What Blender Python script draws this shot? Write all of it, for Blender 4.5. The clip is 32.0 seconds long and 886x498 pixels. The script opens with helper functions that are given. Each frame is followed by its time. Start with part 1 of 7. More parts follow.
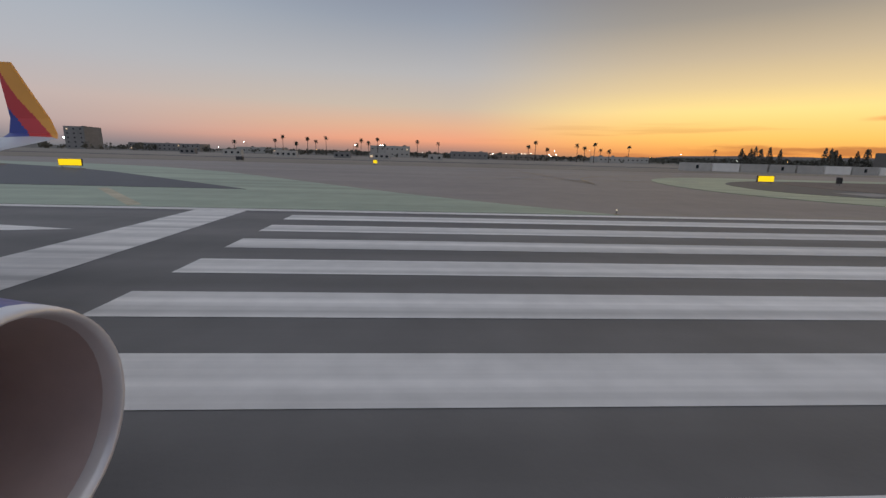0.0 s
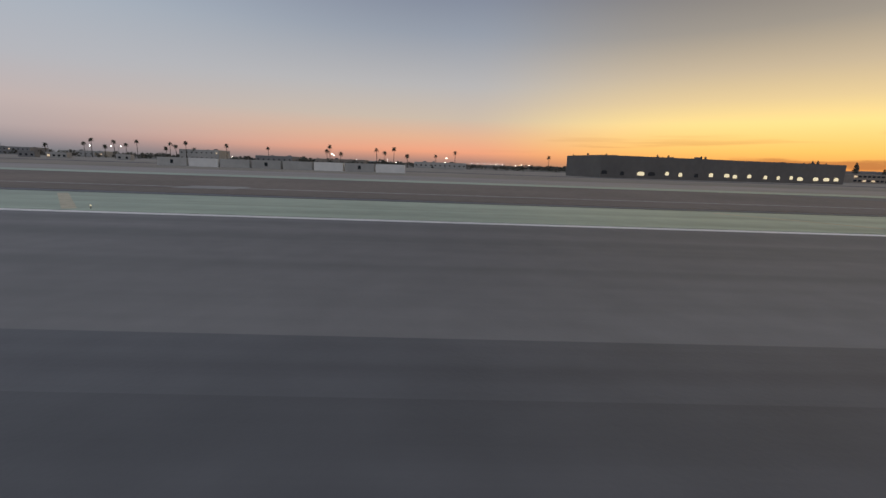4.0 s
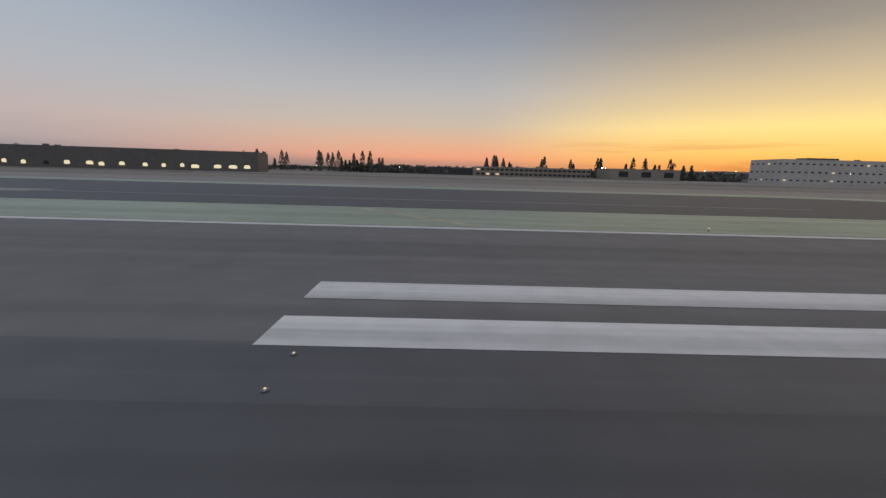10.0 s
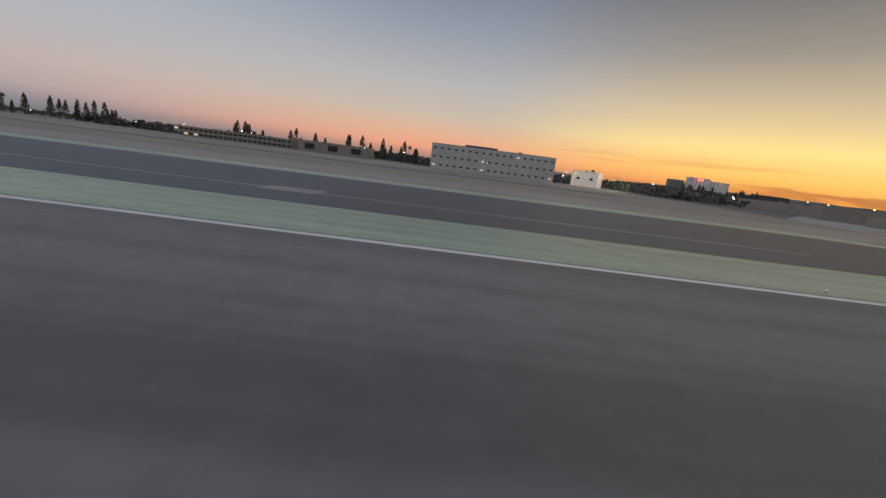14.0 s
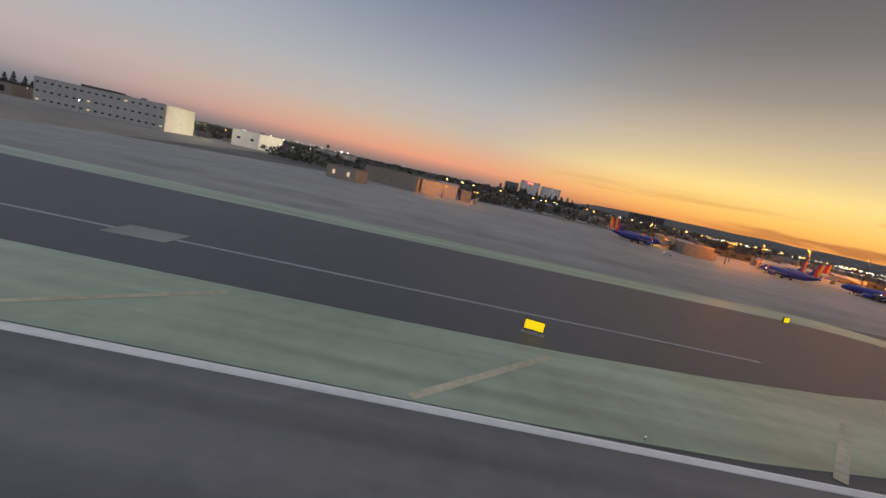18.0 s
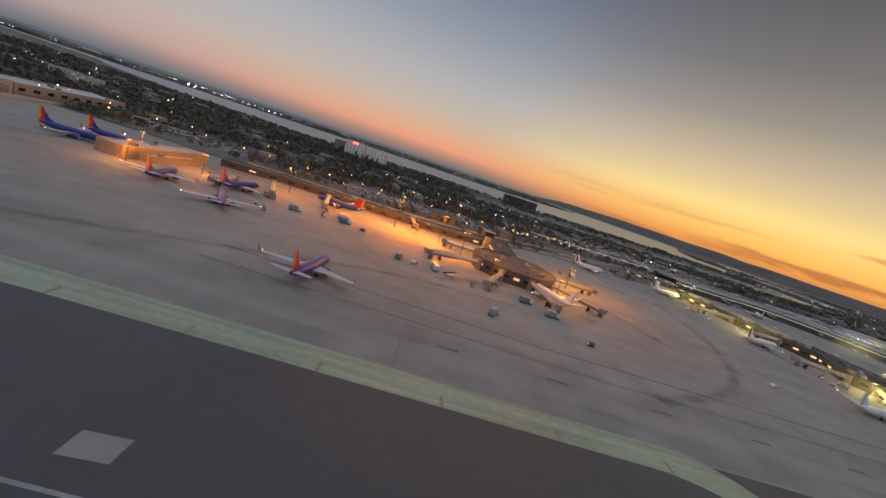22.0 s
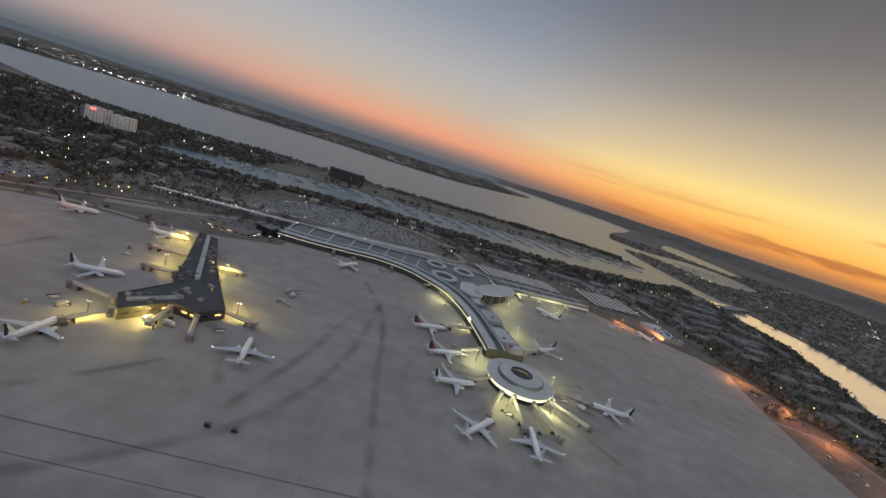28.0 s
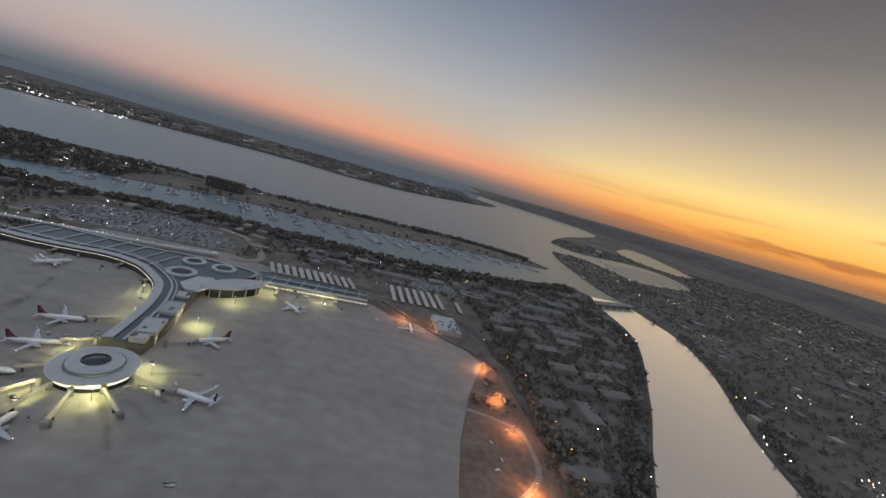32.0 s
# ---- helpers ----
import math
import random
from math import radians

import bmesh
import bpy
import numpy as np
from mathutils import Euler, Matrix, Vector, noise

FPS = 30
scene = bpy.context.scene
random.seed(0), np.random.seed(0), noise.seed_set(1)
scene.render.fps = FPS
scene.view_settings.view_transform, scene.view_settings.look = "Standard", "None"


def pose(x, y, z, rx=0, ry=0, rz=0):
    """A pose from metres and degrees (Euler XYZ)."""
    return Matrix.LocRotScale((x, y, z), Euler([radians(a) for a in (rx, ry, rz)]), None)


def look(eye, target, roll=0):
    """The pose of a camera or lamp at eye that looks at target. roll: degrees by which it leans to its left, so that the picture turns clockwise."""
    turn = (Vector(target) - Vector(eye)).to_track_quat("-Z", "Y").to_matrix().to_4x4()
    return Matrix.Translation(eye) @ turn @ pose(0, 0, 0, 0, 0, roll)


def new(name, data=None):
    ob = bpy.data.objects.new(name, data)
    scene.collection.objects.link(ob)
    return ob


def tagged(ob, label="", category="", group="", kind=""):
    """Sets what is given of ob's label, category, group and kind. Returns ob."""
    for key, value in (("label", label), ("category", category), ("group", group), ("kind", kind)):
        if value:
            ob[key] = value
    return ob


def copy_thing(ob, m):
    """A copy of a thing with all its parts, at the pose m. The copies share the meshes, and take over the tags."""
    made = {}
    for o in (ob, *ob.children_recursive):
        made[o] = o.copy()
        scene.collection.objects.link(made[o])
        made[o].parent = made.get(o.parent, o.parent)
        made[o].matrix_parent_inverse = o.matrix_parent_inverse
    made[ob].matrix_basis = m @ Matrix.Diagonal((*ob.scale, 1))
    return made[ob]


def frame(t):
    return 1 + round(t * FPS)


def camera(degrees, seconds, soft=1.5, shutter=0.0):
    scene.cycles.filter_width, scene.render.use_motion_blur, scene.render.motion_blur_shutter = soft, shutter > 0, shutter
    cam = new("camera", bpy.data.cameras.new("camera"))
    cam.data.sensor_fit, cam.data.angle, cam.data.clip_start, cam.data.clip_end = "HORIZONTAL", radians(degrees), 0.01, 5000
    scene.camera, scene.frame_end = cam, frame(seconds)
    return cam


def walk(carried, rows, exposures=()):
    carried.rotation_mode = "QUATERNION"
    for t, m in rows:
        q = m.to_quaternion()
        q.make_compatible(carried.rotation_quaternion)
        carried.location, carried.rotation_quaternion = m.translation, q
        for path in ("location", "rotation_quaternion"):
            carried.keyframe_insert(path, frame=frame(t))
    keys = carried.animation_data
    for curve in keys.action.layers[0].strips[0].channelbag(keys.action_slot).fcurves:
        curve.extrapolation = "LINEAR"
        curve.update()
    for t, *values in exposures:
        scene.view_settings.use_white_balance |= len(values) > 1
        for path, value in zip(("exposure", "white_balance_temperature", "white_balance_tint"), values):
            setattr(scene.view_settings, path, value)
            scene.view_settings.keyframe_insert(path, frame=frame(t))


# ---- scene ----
PATH = [
    (0.0, 7.44, 3.22, 3.77, -2.95, -12.66, -1.50), (0.5, 33.30, 3.36, 3.75, -2.92, -11.79, -2.36), (1.0, 59.38, 3.08, 3.77, -1.96, -11.82, -2.14),
    (1.5, 85.98, 2.73, 3.78, -1.34, -11.43, -1.70), (2.0, 113.14, 2.50, 3.78, -1.37, -11.41, -2.06), (2.5, 140.85, 2.39, 3.78, -1.41, -11.44, -2.21),
    (3.0, 169.08, 2.40, 3.77, -1.37, -11.41, -2.18), (3.5, 197.82, 2.52, 3.77, -1.29, -11.36, -2.06), (4.0, 227.03, 2.71, 3.77, -1.17, -11.29, -1.90),
    (4.5, 256.71, 2.93, 3.79, -1.03, -11.22, -1.78), (5.0, 286.83, 3.12, 3.82, -0.89, -11.13, -1.78), (5.5, 317.37, 3.24, 3.87, -0.76, -11.08, -1.51),
    (6.0, 348.37, 3.24, 3.84, -0.79, -11.13, -1.47), (6.5, 379.80, 3.17, 3.80, -1.02, -10.91, -1.48), (7.0, 411.67, 3.10, 3.78, -0.95, -10.84, -1.51),
    (7.5, 443.97, 3.10, 3.78, -0.95, -10.74, -1.48), (8.0, 476.71, 3.17, 3.79, -0.99, -10.67, -1.39), (8.5, 509.96, 3.03, 3.78, -0.97, -10.62, -1.41),
    (9.0, 543.63, 2.87, 3.82, -0.85, -10.50, -1.41), (9.5, 577.75, 2.78, 3.80, -0.60, -10.40, -1.35), (10.0, 612.33, 2.76, 3.77, -0.35, -10.54, -1.49),
    (10.5, 647.43, 2.58, 3.78, 0.59, -10.24, -0.85), (11.0, 683.07, 2.39, 3.74, 1.58, -9.70, -1.00), (11.5, 719.24, 2.27, 3.73, 1.53, -10.31, -2.18),
    (12.0, 755.94, 2.23, 3.88, 1.09, -11.04, -3.65), (12.5, 793.16, 2.25, 4.32, 0.80, -11.47, -4.85), (13.0, 830.87, 2.33, 4.90, 0.36, -11.59, -5.73),
    (13.5, 869.03, 2.44, 5.41, 0.16, -11.74, -6.46), (14.0, 907.61, 2.61, 5.80, 0.01, -11.66, -7.19), (14.5, 946.54, 2.83, 6.08, -0.10, -11.42, -7.89),
    (15.0, 985.73, 3.14, 6.37, -0.17, -11.08, -8.57), (15.5, 1025.12, 3.54, 6.77, -0.22, -10.69, -9.21), (16.0, 1064.68, 4.04, 7.42, -0.26, -10.27, -9.80),
    (16.5, 1104.35, 4.63, 8.44, -0.38, -10.09, -10.46), (17.0, 1144.14, 5.25, 9.87, -0.44, -10.02, -10.94), (17.5, 1184.03, 5.83, 11.76, -0.54, -9.92, -11.65),
    (18.0, 1224.04, 6.35, 14.13, -0.44, -9.97, -12.36), (18.5, 1264.13, 6.50, 16.83, -0.63, -9.93, -13.41), (19.0, 1304.30, 6.27, 20.31, -0.68, -10.11, -14.27),
    (19.5, 1344.33, 5.88, 24.36, -0.76, -10.61, -15.06), (20.0, 1384.18, 5.33, 28.95, -0.92, -11.56, -15.70), (20.5, 1423.84, 4.67, 34.01, -1.04, -12.11, -16.21),
    (21.0, 1463.33, 3.99, 39.56, -1.09, -12.24, -16.95), (21.5, 1502.72, 3.37, 45.64, -1.22, -11.90, -17.72), (22.0, 1542.08, 2.87, 52.28, -1.26, -11.65, -18.40),
    (22.5, 1581.48, 2.50, 59.43, -1.38, -11.62, -18.87), (23.0, 1620.93, 2.22, 67.01, -1.39, -11.78, -19.17), (23.5, 1660.45, 1.97, 74.92, -1.35, -12.07, -19.08),
    (24.0, 1700.01, 1.73, 83.05, -1.18, -12.42, -18.92), (24.5, 1739.60, 1.50, 91.34, -1.00, -12.86, -18.74), (25.0, 1779.16, 1.33, 99.80, -0.82, -13.23, -18.57),
    (25.5, 1818.68, 1.27, 108.41, -0.69, -13.50, -18.31), (26.0, 1858.16, 1.36, 117.13, -0.62, -13.60, -18.12), (26.5, 1897.57, 1.61, 125.89, -0.60, -13.58, -17.95),
    (27.0, 1936.92, 2.02, 134.58, -0.59, -13.46, -17.82), (27.5, 1976.19, 2.58, 143.13, -0.56, -13.26, -17.69), (28.0, 2015.41, 3.26, 151.45, -0.49, -12.98, -17.55),
    (28.5, 2054.57, 4.02, 159.54, -0.43, -12.62, -17.22), (29.0, 2093.71, 4.83, 167.42, -0.59, -12.11, -17.04), (29.5, 2132.84, 5.67, 175.11, -0.69, -11.65, -16.78),
    (30.0, 2171.99, 6.51, 182.61, -0.69, -11.28, -16.42), (30.5, 2211.16, 7.32, 189.93, -0.84, -10.99, -16.23), (31.0, 2250.36, 8.11, 197.03, -0.90, -10.90, -15.89),
    (31.5, 2289.59, 8.86, 203.92, -0.78, -10.89, -15.59), (32.0, 2328.85, 9.57, 210.59, -0.70, -10.92, -15.54),
]
LENS = 93.19
# Lengths below are the airport's own metres; SIZE brings the whole place, and the flight through it, to the scene's metres.
SIZE = 0.49
cam = camera(LENS, 32.0, 1.5)
walk(cam, [(t, pose(x * SIZE, y * SIZE, z * SIZE, 90 + pitch, roll, yaw)) for t, x, y, z, yaw, pitch, roll in PATH],
     [(0, 0.16), (13, 0.16), (16, 0.08), (32, 0.08)])


# ---------- sky after sunset ----------
def lin(*rgb):
    return tuple((c / 12.92 if c < 0.04045 else ((c + 0.055) / 1.055) ** 2.4) for c in (v / 255 for v in rgb)) + (1.0,)


SUNSET = (math.sin(radians(47)), math.cos(radians(47)), 0.0)
world = bpy.data.worlds.new("dusk_sky")
scene.world = world
world.use_nodes = True
wn, wl = world.node_tree.nodes, world.node_tree.links
wn.clear()
w_out, w_bg = wn.new("ShaderNodeOutputWorld"), wn.new("ShaderNodeBackground")
w_bg.inputs[1].default_value = SKY_POWER = 1.0
w_co = wn.new("ShaderNodeTexCoord")
w_sep = wn.new("ShaderNodeSeparateXYZ")
wl.new(w_co.outputs["Generated"], w_sep.inputs[0])
w_flat = wn.new("ShaderNodeVectorMath")
w_flat.operation = "MULTIPLY"
w_flat.inputs[1].default_value = (1, 1, 0)
wl.new(w_co.outputs["Generated"], w_flat.inputs[0])
w_nrm = wn.new("ShaderNodeVectorMath")
w_nrm.operation = "NORMALIZE"
wl.new(w_flat.outputs[0], w_nrm.inputs[0])
w_dot = wn.new("ShaderNodeVectorMath")
w_dot.operation = "DOT_PRODUCT"
w_dot.inputs[1].default_value = SUNSET
wl.new(w_nrm.outputs[0], w_dot.inputs[0])
w_asin = wn.new("ShaderNodeMath")
w_asin.operation = "ARCSINE"
wl.new(w_sep.outputs[2], w_asin.inputs[0])
w_el = wn.new("ShaderNodeMapRange")
w_el.inputs[1].default_value, w_el.inputs[2].default_value = radians(-10), radians(90)
wl.new(w_asin.outputs[0], w_el.inputs[0])


def sky_ramp(stops):
    r = wn.new("ShaderNodeValToRGB")
    r.color_ramp.interpolation = "LINEAR"
    el = r.color_ramp.elements
    for i, (deg, rgb) in enumerate(stops):
        e = el[i] if i < 2 else el.new(0.5)
        e.position = (deg + 10) / 100
        e.color = lin(*rgb)
    wl.new(w_el.outputs[0], r.inputs[0])
    return r


sky_away = sky_ramp([(-10, (70, 80, 90)), (-1.3, (84, 94, 102)), (-0.2, (104, 110, 116)), (0.8, (132, 130, 136)), (2.4, (170, 158, 158)), (5, (184, 170, 168)), (9, (172, 173, 179)), (15, (160, 170, 182)), (24, (138, 152, 176)), (36, (136, 150, 174)), (60, (206, 215, 230)), (90, (222, 228, 240))])
sky_mid = sky_ramp([(-10, (74, 80, 88)), (-1.3, (94, 96, 100)), (-0.2, (120, 112, 112)), (0.7, (176, 132, 116)), (1.8, (232, 158, 124)), (3.6, (220, 172, 140)), (6, (196, 180, 163)), (10, (176, 174, 174)), (16, (143, 150, 162)), (23, (109, 118, 138)), (30, (84, 94, 113)), (42, (108, 120, 142)), (62, (204, 212, 228)), (90, (222, 228, 240))])
sky_glow = sky_ramp([(-10, (92, 84, 78)), (-1.3, (124, 104, 88)), (-0.2, (176, 124, 84)), (0.8, (240, 156, 78)), (2.6, (254, 196, 100)), (5.5, (255, 222, 140)), (8, (226, 199, 147)), (11, (196, 177, 147)), (15, (154, 145, 133)), (20, (120, 116, 114)), (28, (90, 87, 91)), (40, (98, 103, 115)), (62, (194, 202, 218)), (90, (222, 228, 240))])


def az_mix(lo, hi, a, b):
    m = wn.new("ShaderNodeMapRange")
    m.interpolation_type = "SMOOTHSTEP"
    m.inputs[1].default_value, m.inputs[2].default_value = lo, hi
    wl.new(w_dot.outputs["Value"], m.inputs[0])
    x = wn.new("ShaderNodeMix")
    x.data_type = "RGBA"
    wl.new(m.outputs[0], x.inputs[0])
    wl.new(a, x.inputs[6])
    wl.new(b, x.inputs[7])
    return x.outputs[2]


w_col = az_mix(0.72, 1.02, az_mix(-0.15, 0.75, sky_away.outputs[0], sky_mid.outputs[0]), sky_glow.outputs[0])
# thin dark streaks of cloud low in the west
w_map, w_noise = wn.new("ShaderNodeMapping"), wn.new("ShaderNodeTexNoise")
w_map.inputs["Scale"].default_value = (2.6, 2.6, 46)
w_noise.inputs["Scale"].default_value, w_noise.inputs["Detail"].default_value = 1.0, 4
wl.new(w_co.outputs["Generated"], w_map.inputs[0])
wl.new(w_map.outputs[0], w_noise.inputs["Vector"])
w_cl = wn.new("ShaderNodeMapRange")
w_cl.interpolation_type = "SMOOTHSTEP"
w_cl.inputs[1].default_value, w_cl.inputs[2].default_value = 0.52, 0.66
wl.new(w_noise.outputs[0], w_cl.inputs[0])
w_low = wn.new("ShaderNodeMapRange")
w_low.interpolation_type = "SMOOTHSTEP"
w_low.inputs[1].default_value, w_low.inputs[2].default_value, w_low.inputs[3].default_value, w_low.inputs[4].default_value = radians(1.5), radians(5.5), 0.45, 0.0
wl.new(w_asin.outputs[0], w_low.inputs[0])
w_amt = wn.new("ShaderNodeMath")
w_amt.operation = "MULTIPLY"
wl.new(w_cl.outputs[0], w_amt.inputs[0])
wl.new(w_low.outputs[0], w_amt.inputs[1])
w_cloud = wn.new("ShaderNodeMix")
w_cloud.data_type = "RGBA"
w_cloud.inputs[7].default_value = lin(176, 104, 62)
w_az = wn.new("ShaderNodeMapRange")
w_az.interpolation_type = "SMOOTHSTEP"
w_az.inputs[1].default_value, w_az.inputs[2].default_value = 0.72, 0.97
wl.new(w_dot.outputs["Value"], w_az.inputs[0])
w_amt2 = wn.new("ShaderNodeMath")
w_amt2.operation = "MULTIPLY"
wl.new(w_amt.outputs[0], w_amt2.inputs[0])
wl.new(w_az.outputs[0], w_amt2.inputs[1])
wl.new(w_amt2.outputs[0], w_cloud.inputs[0])
wl.new(w_col, w_cloud.inputs[6])


def cloud_bar(colour_in, centre, half, soft, west, lo, hi, amount, rgb, waver):
    """A long thin bar of cloud at an elevation, in degrees, round a direction on the horizon."""
    def node(kind, op=None):
        q = wn.new(kind)
        if op:
            q.operation = op
        return q
    near = node("ShaderNodeVectorMath", "DOT_PRODUCT")
    near.inputs[1].default_value = (math.sin(radians(west)), math.cos(radians(west)), 0)
    wl.new(w_nrm.outputs[0], near.inputs[0])
    side = node("ShaderNodeMapRange")
    side.interpolation_type = "SMOOTHSTEP"
    side.inputs[1].default_value, side.inputs[2].default_value, side.inputs[4].default_value = math.cos(radians(lo)), math.cos(radians(hi)), amount
    wl.new(near.outputs["Value"], side.inputs[0])
    mp, nz = node("ShaderNodeMapping"), node("ShaderNodeTexNoise")
    mp.inputs["Scale"].default_value = (9, 9, 60)
    nz.inputs["Scale"].default_value, nz.inputs["Detail"].default_value = 1.0, 5
    wl.new(w_co.outputs["Generated"], mp.inputs[0])
    wl.new(mp.outputs[0], nz.inputs["Vector"])
    wob = node("ShaderNodeMath", "MULTIPLY_ADD")
    wob.inputs[1].default_value, wob.inputs[2].default_value = radians(waver) * 2, -radians(waver) - radians(centre)
    wl.new(nz.outputs[0], wob.inputs[0])
    off = node("ShaderNodeMath", "ADD")
    wl.new(w_asin.outputs[0], off.inputs[0])
    wl.new(wob.outputs[0], off.inputs[1])
    dist = node("ShaderNodeMath", "ABSOLUTE")
    wl.new(off.outputs[0], dist.inputs[0])
    bar = node("ShaderNodeMapRange")
    bar.interpolation_type = "SMOOTHSTEP"
    bar.inputs[1].default_value, bar.inputs[2].default_value, bar.inputs[3].default_value, bar.inputs[4].default_value = radians(half), radians(half + soft), 1.0, 0.0
    wl.new(dist.outputs[0], bar.inputs[0])
    mul = node("ShaderNodeMath", "MULTIPLY")
    wl.new(bar.outputs[0], mul.inputs[0])
    wl.new(side.outputs[0], mul.inputs[1])
    mix = node("ShaderNodeMix")
    mix.data_type = "RGBA"
    mix.inputs[7].default_value = lin(*rgb)
    wl.new(mul.outputs[0], mix.inputs[0])
    wl.new(colour_in, mix.inputs[6])
    return mix.outputs[2]


w_sky = cloud_bar(w_cloud.outputs[2], 1.35, 0.05, 0.45, 55, 26, 10, 0.75, (176, 108, 62), 1.1)
w_sky = cloud_bar(w_sky, 4.3, 0.02, 0.3, 53, 7, 3, 0.7, (222, 128, 74), 0.5)
wl.new(w_sky, w_bg.inputs[0])
wl.new(w_bg.outputs[0], w_out.inputs[0])

# faint afterglow from below the western horizon
glow = new("afterglow_sun", bpy.data.lights.new("afterglow_sun", "SUN"))
glow.data.energy, glow.data.angle, glow.data.color = 0.12, radians(70), (1.0, 0.78, 0.55)
glow.matrix_world = look((0, 0, 0), (-SUNSET[0], -SUNSET[1], -0.35))

# ---------- materials ----------
MATS = {}


def mat(name, rgb, rough=0.8, metal=0.0, var=0.18, scale=0.5, bump=0.0, bscale=20.0, big=0.02, emit=None, power=0.0, spread=0.0, transmission=0.0):
    """A surface: base colour in linear values, broken up at two scales, with fine relief."""
    m = bpy.data.materials.new(name)
    m.use_nodes = True
    n, l = m.node_tree.nodes, m.node_tree.links
    b = n["Principled BSDF"]
    b.inputs["Roughness"].default_value, b.inputs["Metallic"].default_value = rough, metal
    b.inputs["Base Color"].default_value = (*rgb, 1)
    if emit:
        b.inputs["Emission Color"].default_value, b.inputs["Emission Strength"].default_value = (*emit, 1), power
    if var > 0:
        scale, big, bscale = scale / SIZE, big / SIZE, bscale / SIZE
        co = n.new("ShaderNodeNewGeometry") if scale < 5 else n.new("ShaderNodeTexCoord")
        vec = co.outputs["Position"] if scale < 5 else co.outputs["Object"]
        a, c = n.new("ShaderNodeTexNoise"), n.new("ShaderNodeTexNoise")
        a.inputs["Scale"].default_value, a.inputs["Detail"].default_value = scale, 6
        c.inputs["Scale"].default_value, c.inputs["Detail"].default_value = big, 4
        l.new(vec, a.inputs["Vector"])
        l.new(vec, c.inputs["Vector"])
        add = n.new("ShaderNodeMath")
        add.operation = "ADD"
        l.new(a.outputs[0], add.inputs[0])
        l.new(c.outputs[0], add.inputs[1])
        rng = n.new("ShaderNodeMapRange")
        rng.inputs[1].default_value, rng.inputs[2].default_value = 0.65, 1.35
        rng.inputs[3].default_value, rng.inputs[4].default_value = 1 - var, 1 + var
        l.new(add.outputs[0], rng.inputs[0])
        val = rng.outputs[0]
        if spread > 0:
            oi = n.new("ShaderNodeObjectInfo")
            r2 = n.new("ShaderNodeMapRange")
            r2.inputs[3].default_value, r2.inputs[4].default_value = 1 - spread, 1 + spread
            l.new(oi.outputs["Random"], r2.inputs[0])
            mu = n.new("ShaderNodeMath")
            mu.operation = "MULTIPLY"
            l.new(val, mu.inputs[0])
            l.new(r2.outputs[0], mu.inputs[1])
            val = mu.outputs[0]
        sc = n.new("ShaderNodeVectorMath")
        sc.operation = "SCALE"
        sc.inputs[0].default_value = rgb
        l.new(val, sc.inputs["Scale"])
        l.new(sc.outputs[0], b.inputs["Base Color"])
        if bump > 0:
            t = n.new("ShaderNodeTexNoise")
            t.inputs["Scale"].default_value, t.inputs["Detail"].default_value = bscale, 5
            l.new(vec, t.inputs["Vector"])
            bp = n.new("ShaderNodeBump")
            bp.inputs["Strength"].default_value, bp.inputs["Distance"].default_value = bump, 0.025
            l.new(t.outputs[0], bp.inputs["Height"])
            l.new(bp.outputs[0], b.inputs["Normal"])
    MATS[name] = m
    return m


def glowing(name, rgb, power):
    return mat(name, (0.8, 0.8, 0.8), 0.5, var=0, emit=rgb, power=power)


def streaked(m, amount, across, along, z=False):
    """Long soft streaks along x over a material's colour: tyre rubber, weathering."""
    n, l = m.node_tree.nodes, m.node_tree.links
    b = n["Principled BSDF"]
    src = b.inputs["Base Color"].links[0].from_socket
    g, mp, t = n.new("ShaderNodeNewGeometry"), n.new("ShaderNodeMapping"), n.new("ShaderNodeTexNoise")
    mp.inputs["Scale"].default_value = (along / SIZE, across / SIZE, 1)
    t.inputs["Scale"].default_value, t.inputs["Detail"].default_value = 1.0, 5
    l.new(g.outputs["Position"], mp.inputs[0])
    l.new(mp.outputs[0], t.inputs["Vector"])
    r = n.new("ShaderNodeMapRange")
    r.inputs[1].default_value, r.inputs[2].default_value = 0.35, 0.65
    r.inputs[3].default_value, r.inputs[4].default_value = 1 - amount, 1 + amount * 0.5
    l.new(t.outputs[0], r.inputs[0])
    s = n.new("ShaderNodeVectorMath")
    s.operation = "SCALE"
    l.new(src, s.inputs[0])
    l.new(r.outputs[0], s.inputs["Scale"])
    l.new(s.outputs[0], b.inputs["Base Color"])
    return m


ASPHALT = streaked(mat("runway_asphalt", (0.148, 0.136, 0.127), 0.68, var=0.16, scale=0.6, bump=0.1, bscale=9, big=0.05), 0.3, 0.28, 0.006)
RUBBERED = [streaked(mat("rubbered_asphalt_%s" % nm, (v, v * 0.95, v * 0.96), 0.6, var=0.18, scale=0.6, bump=0.1, bscale=9, big=0.05), 0.35, 0.5, 0.006) for nm, v in (("light", 0.098), ("middle", 0.076), ("dark", 0.056))]
TAXI = streaked(mat("taxiway_asphalt", (0.25, 0.208, 0.18), 0.62, var=0.14, scale=0.4, bump=0.3, bscale=8, big=0.03), 0.12, 0.1, 0.02)
INFIELD = mat("infield_asphalt", (0.066, 0.064, 0.068), 0.6, var=0.14, scale=0.3, bump=0.3, bscale=7, big=0.04)
DIRT = mat("dry_infield_soil", (0.16, 0.125, 0.1), 0.95, var=0.25, scale=0.8, bump=0.5, bscale=5, big=0.05)
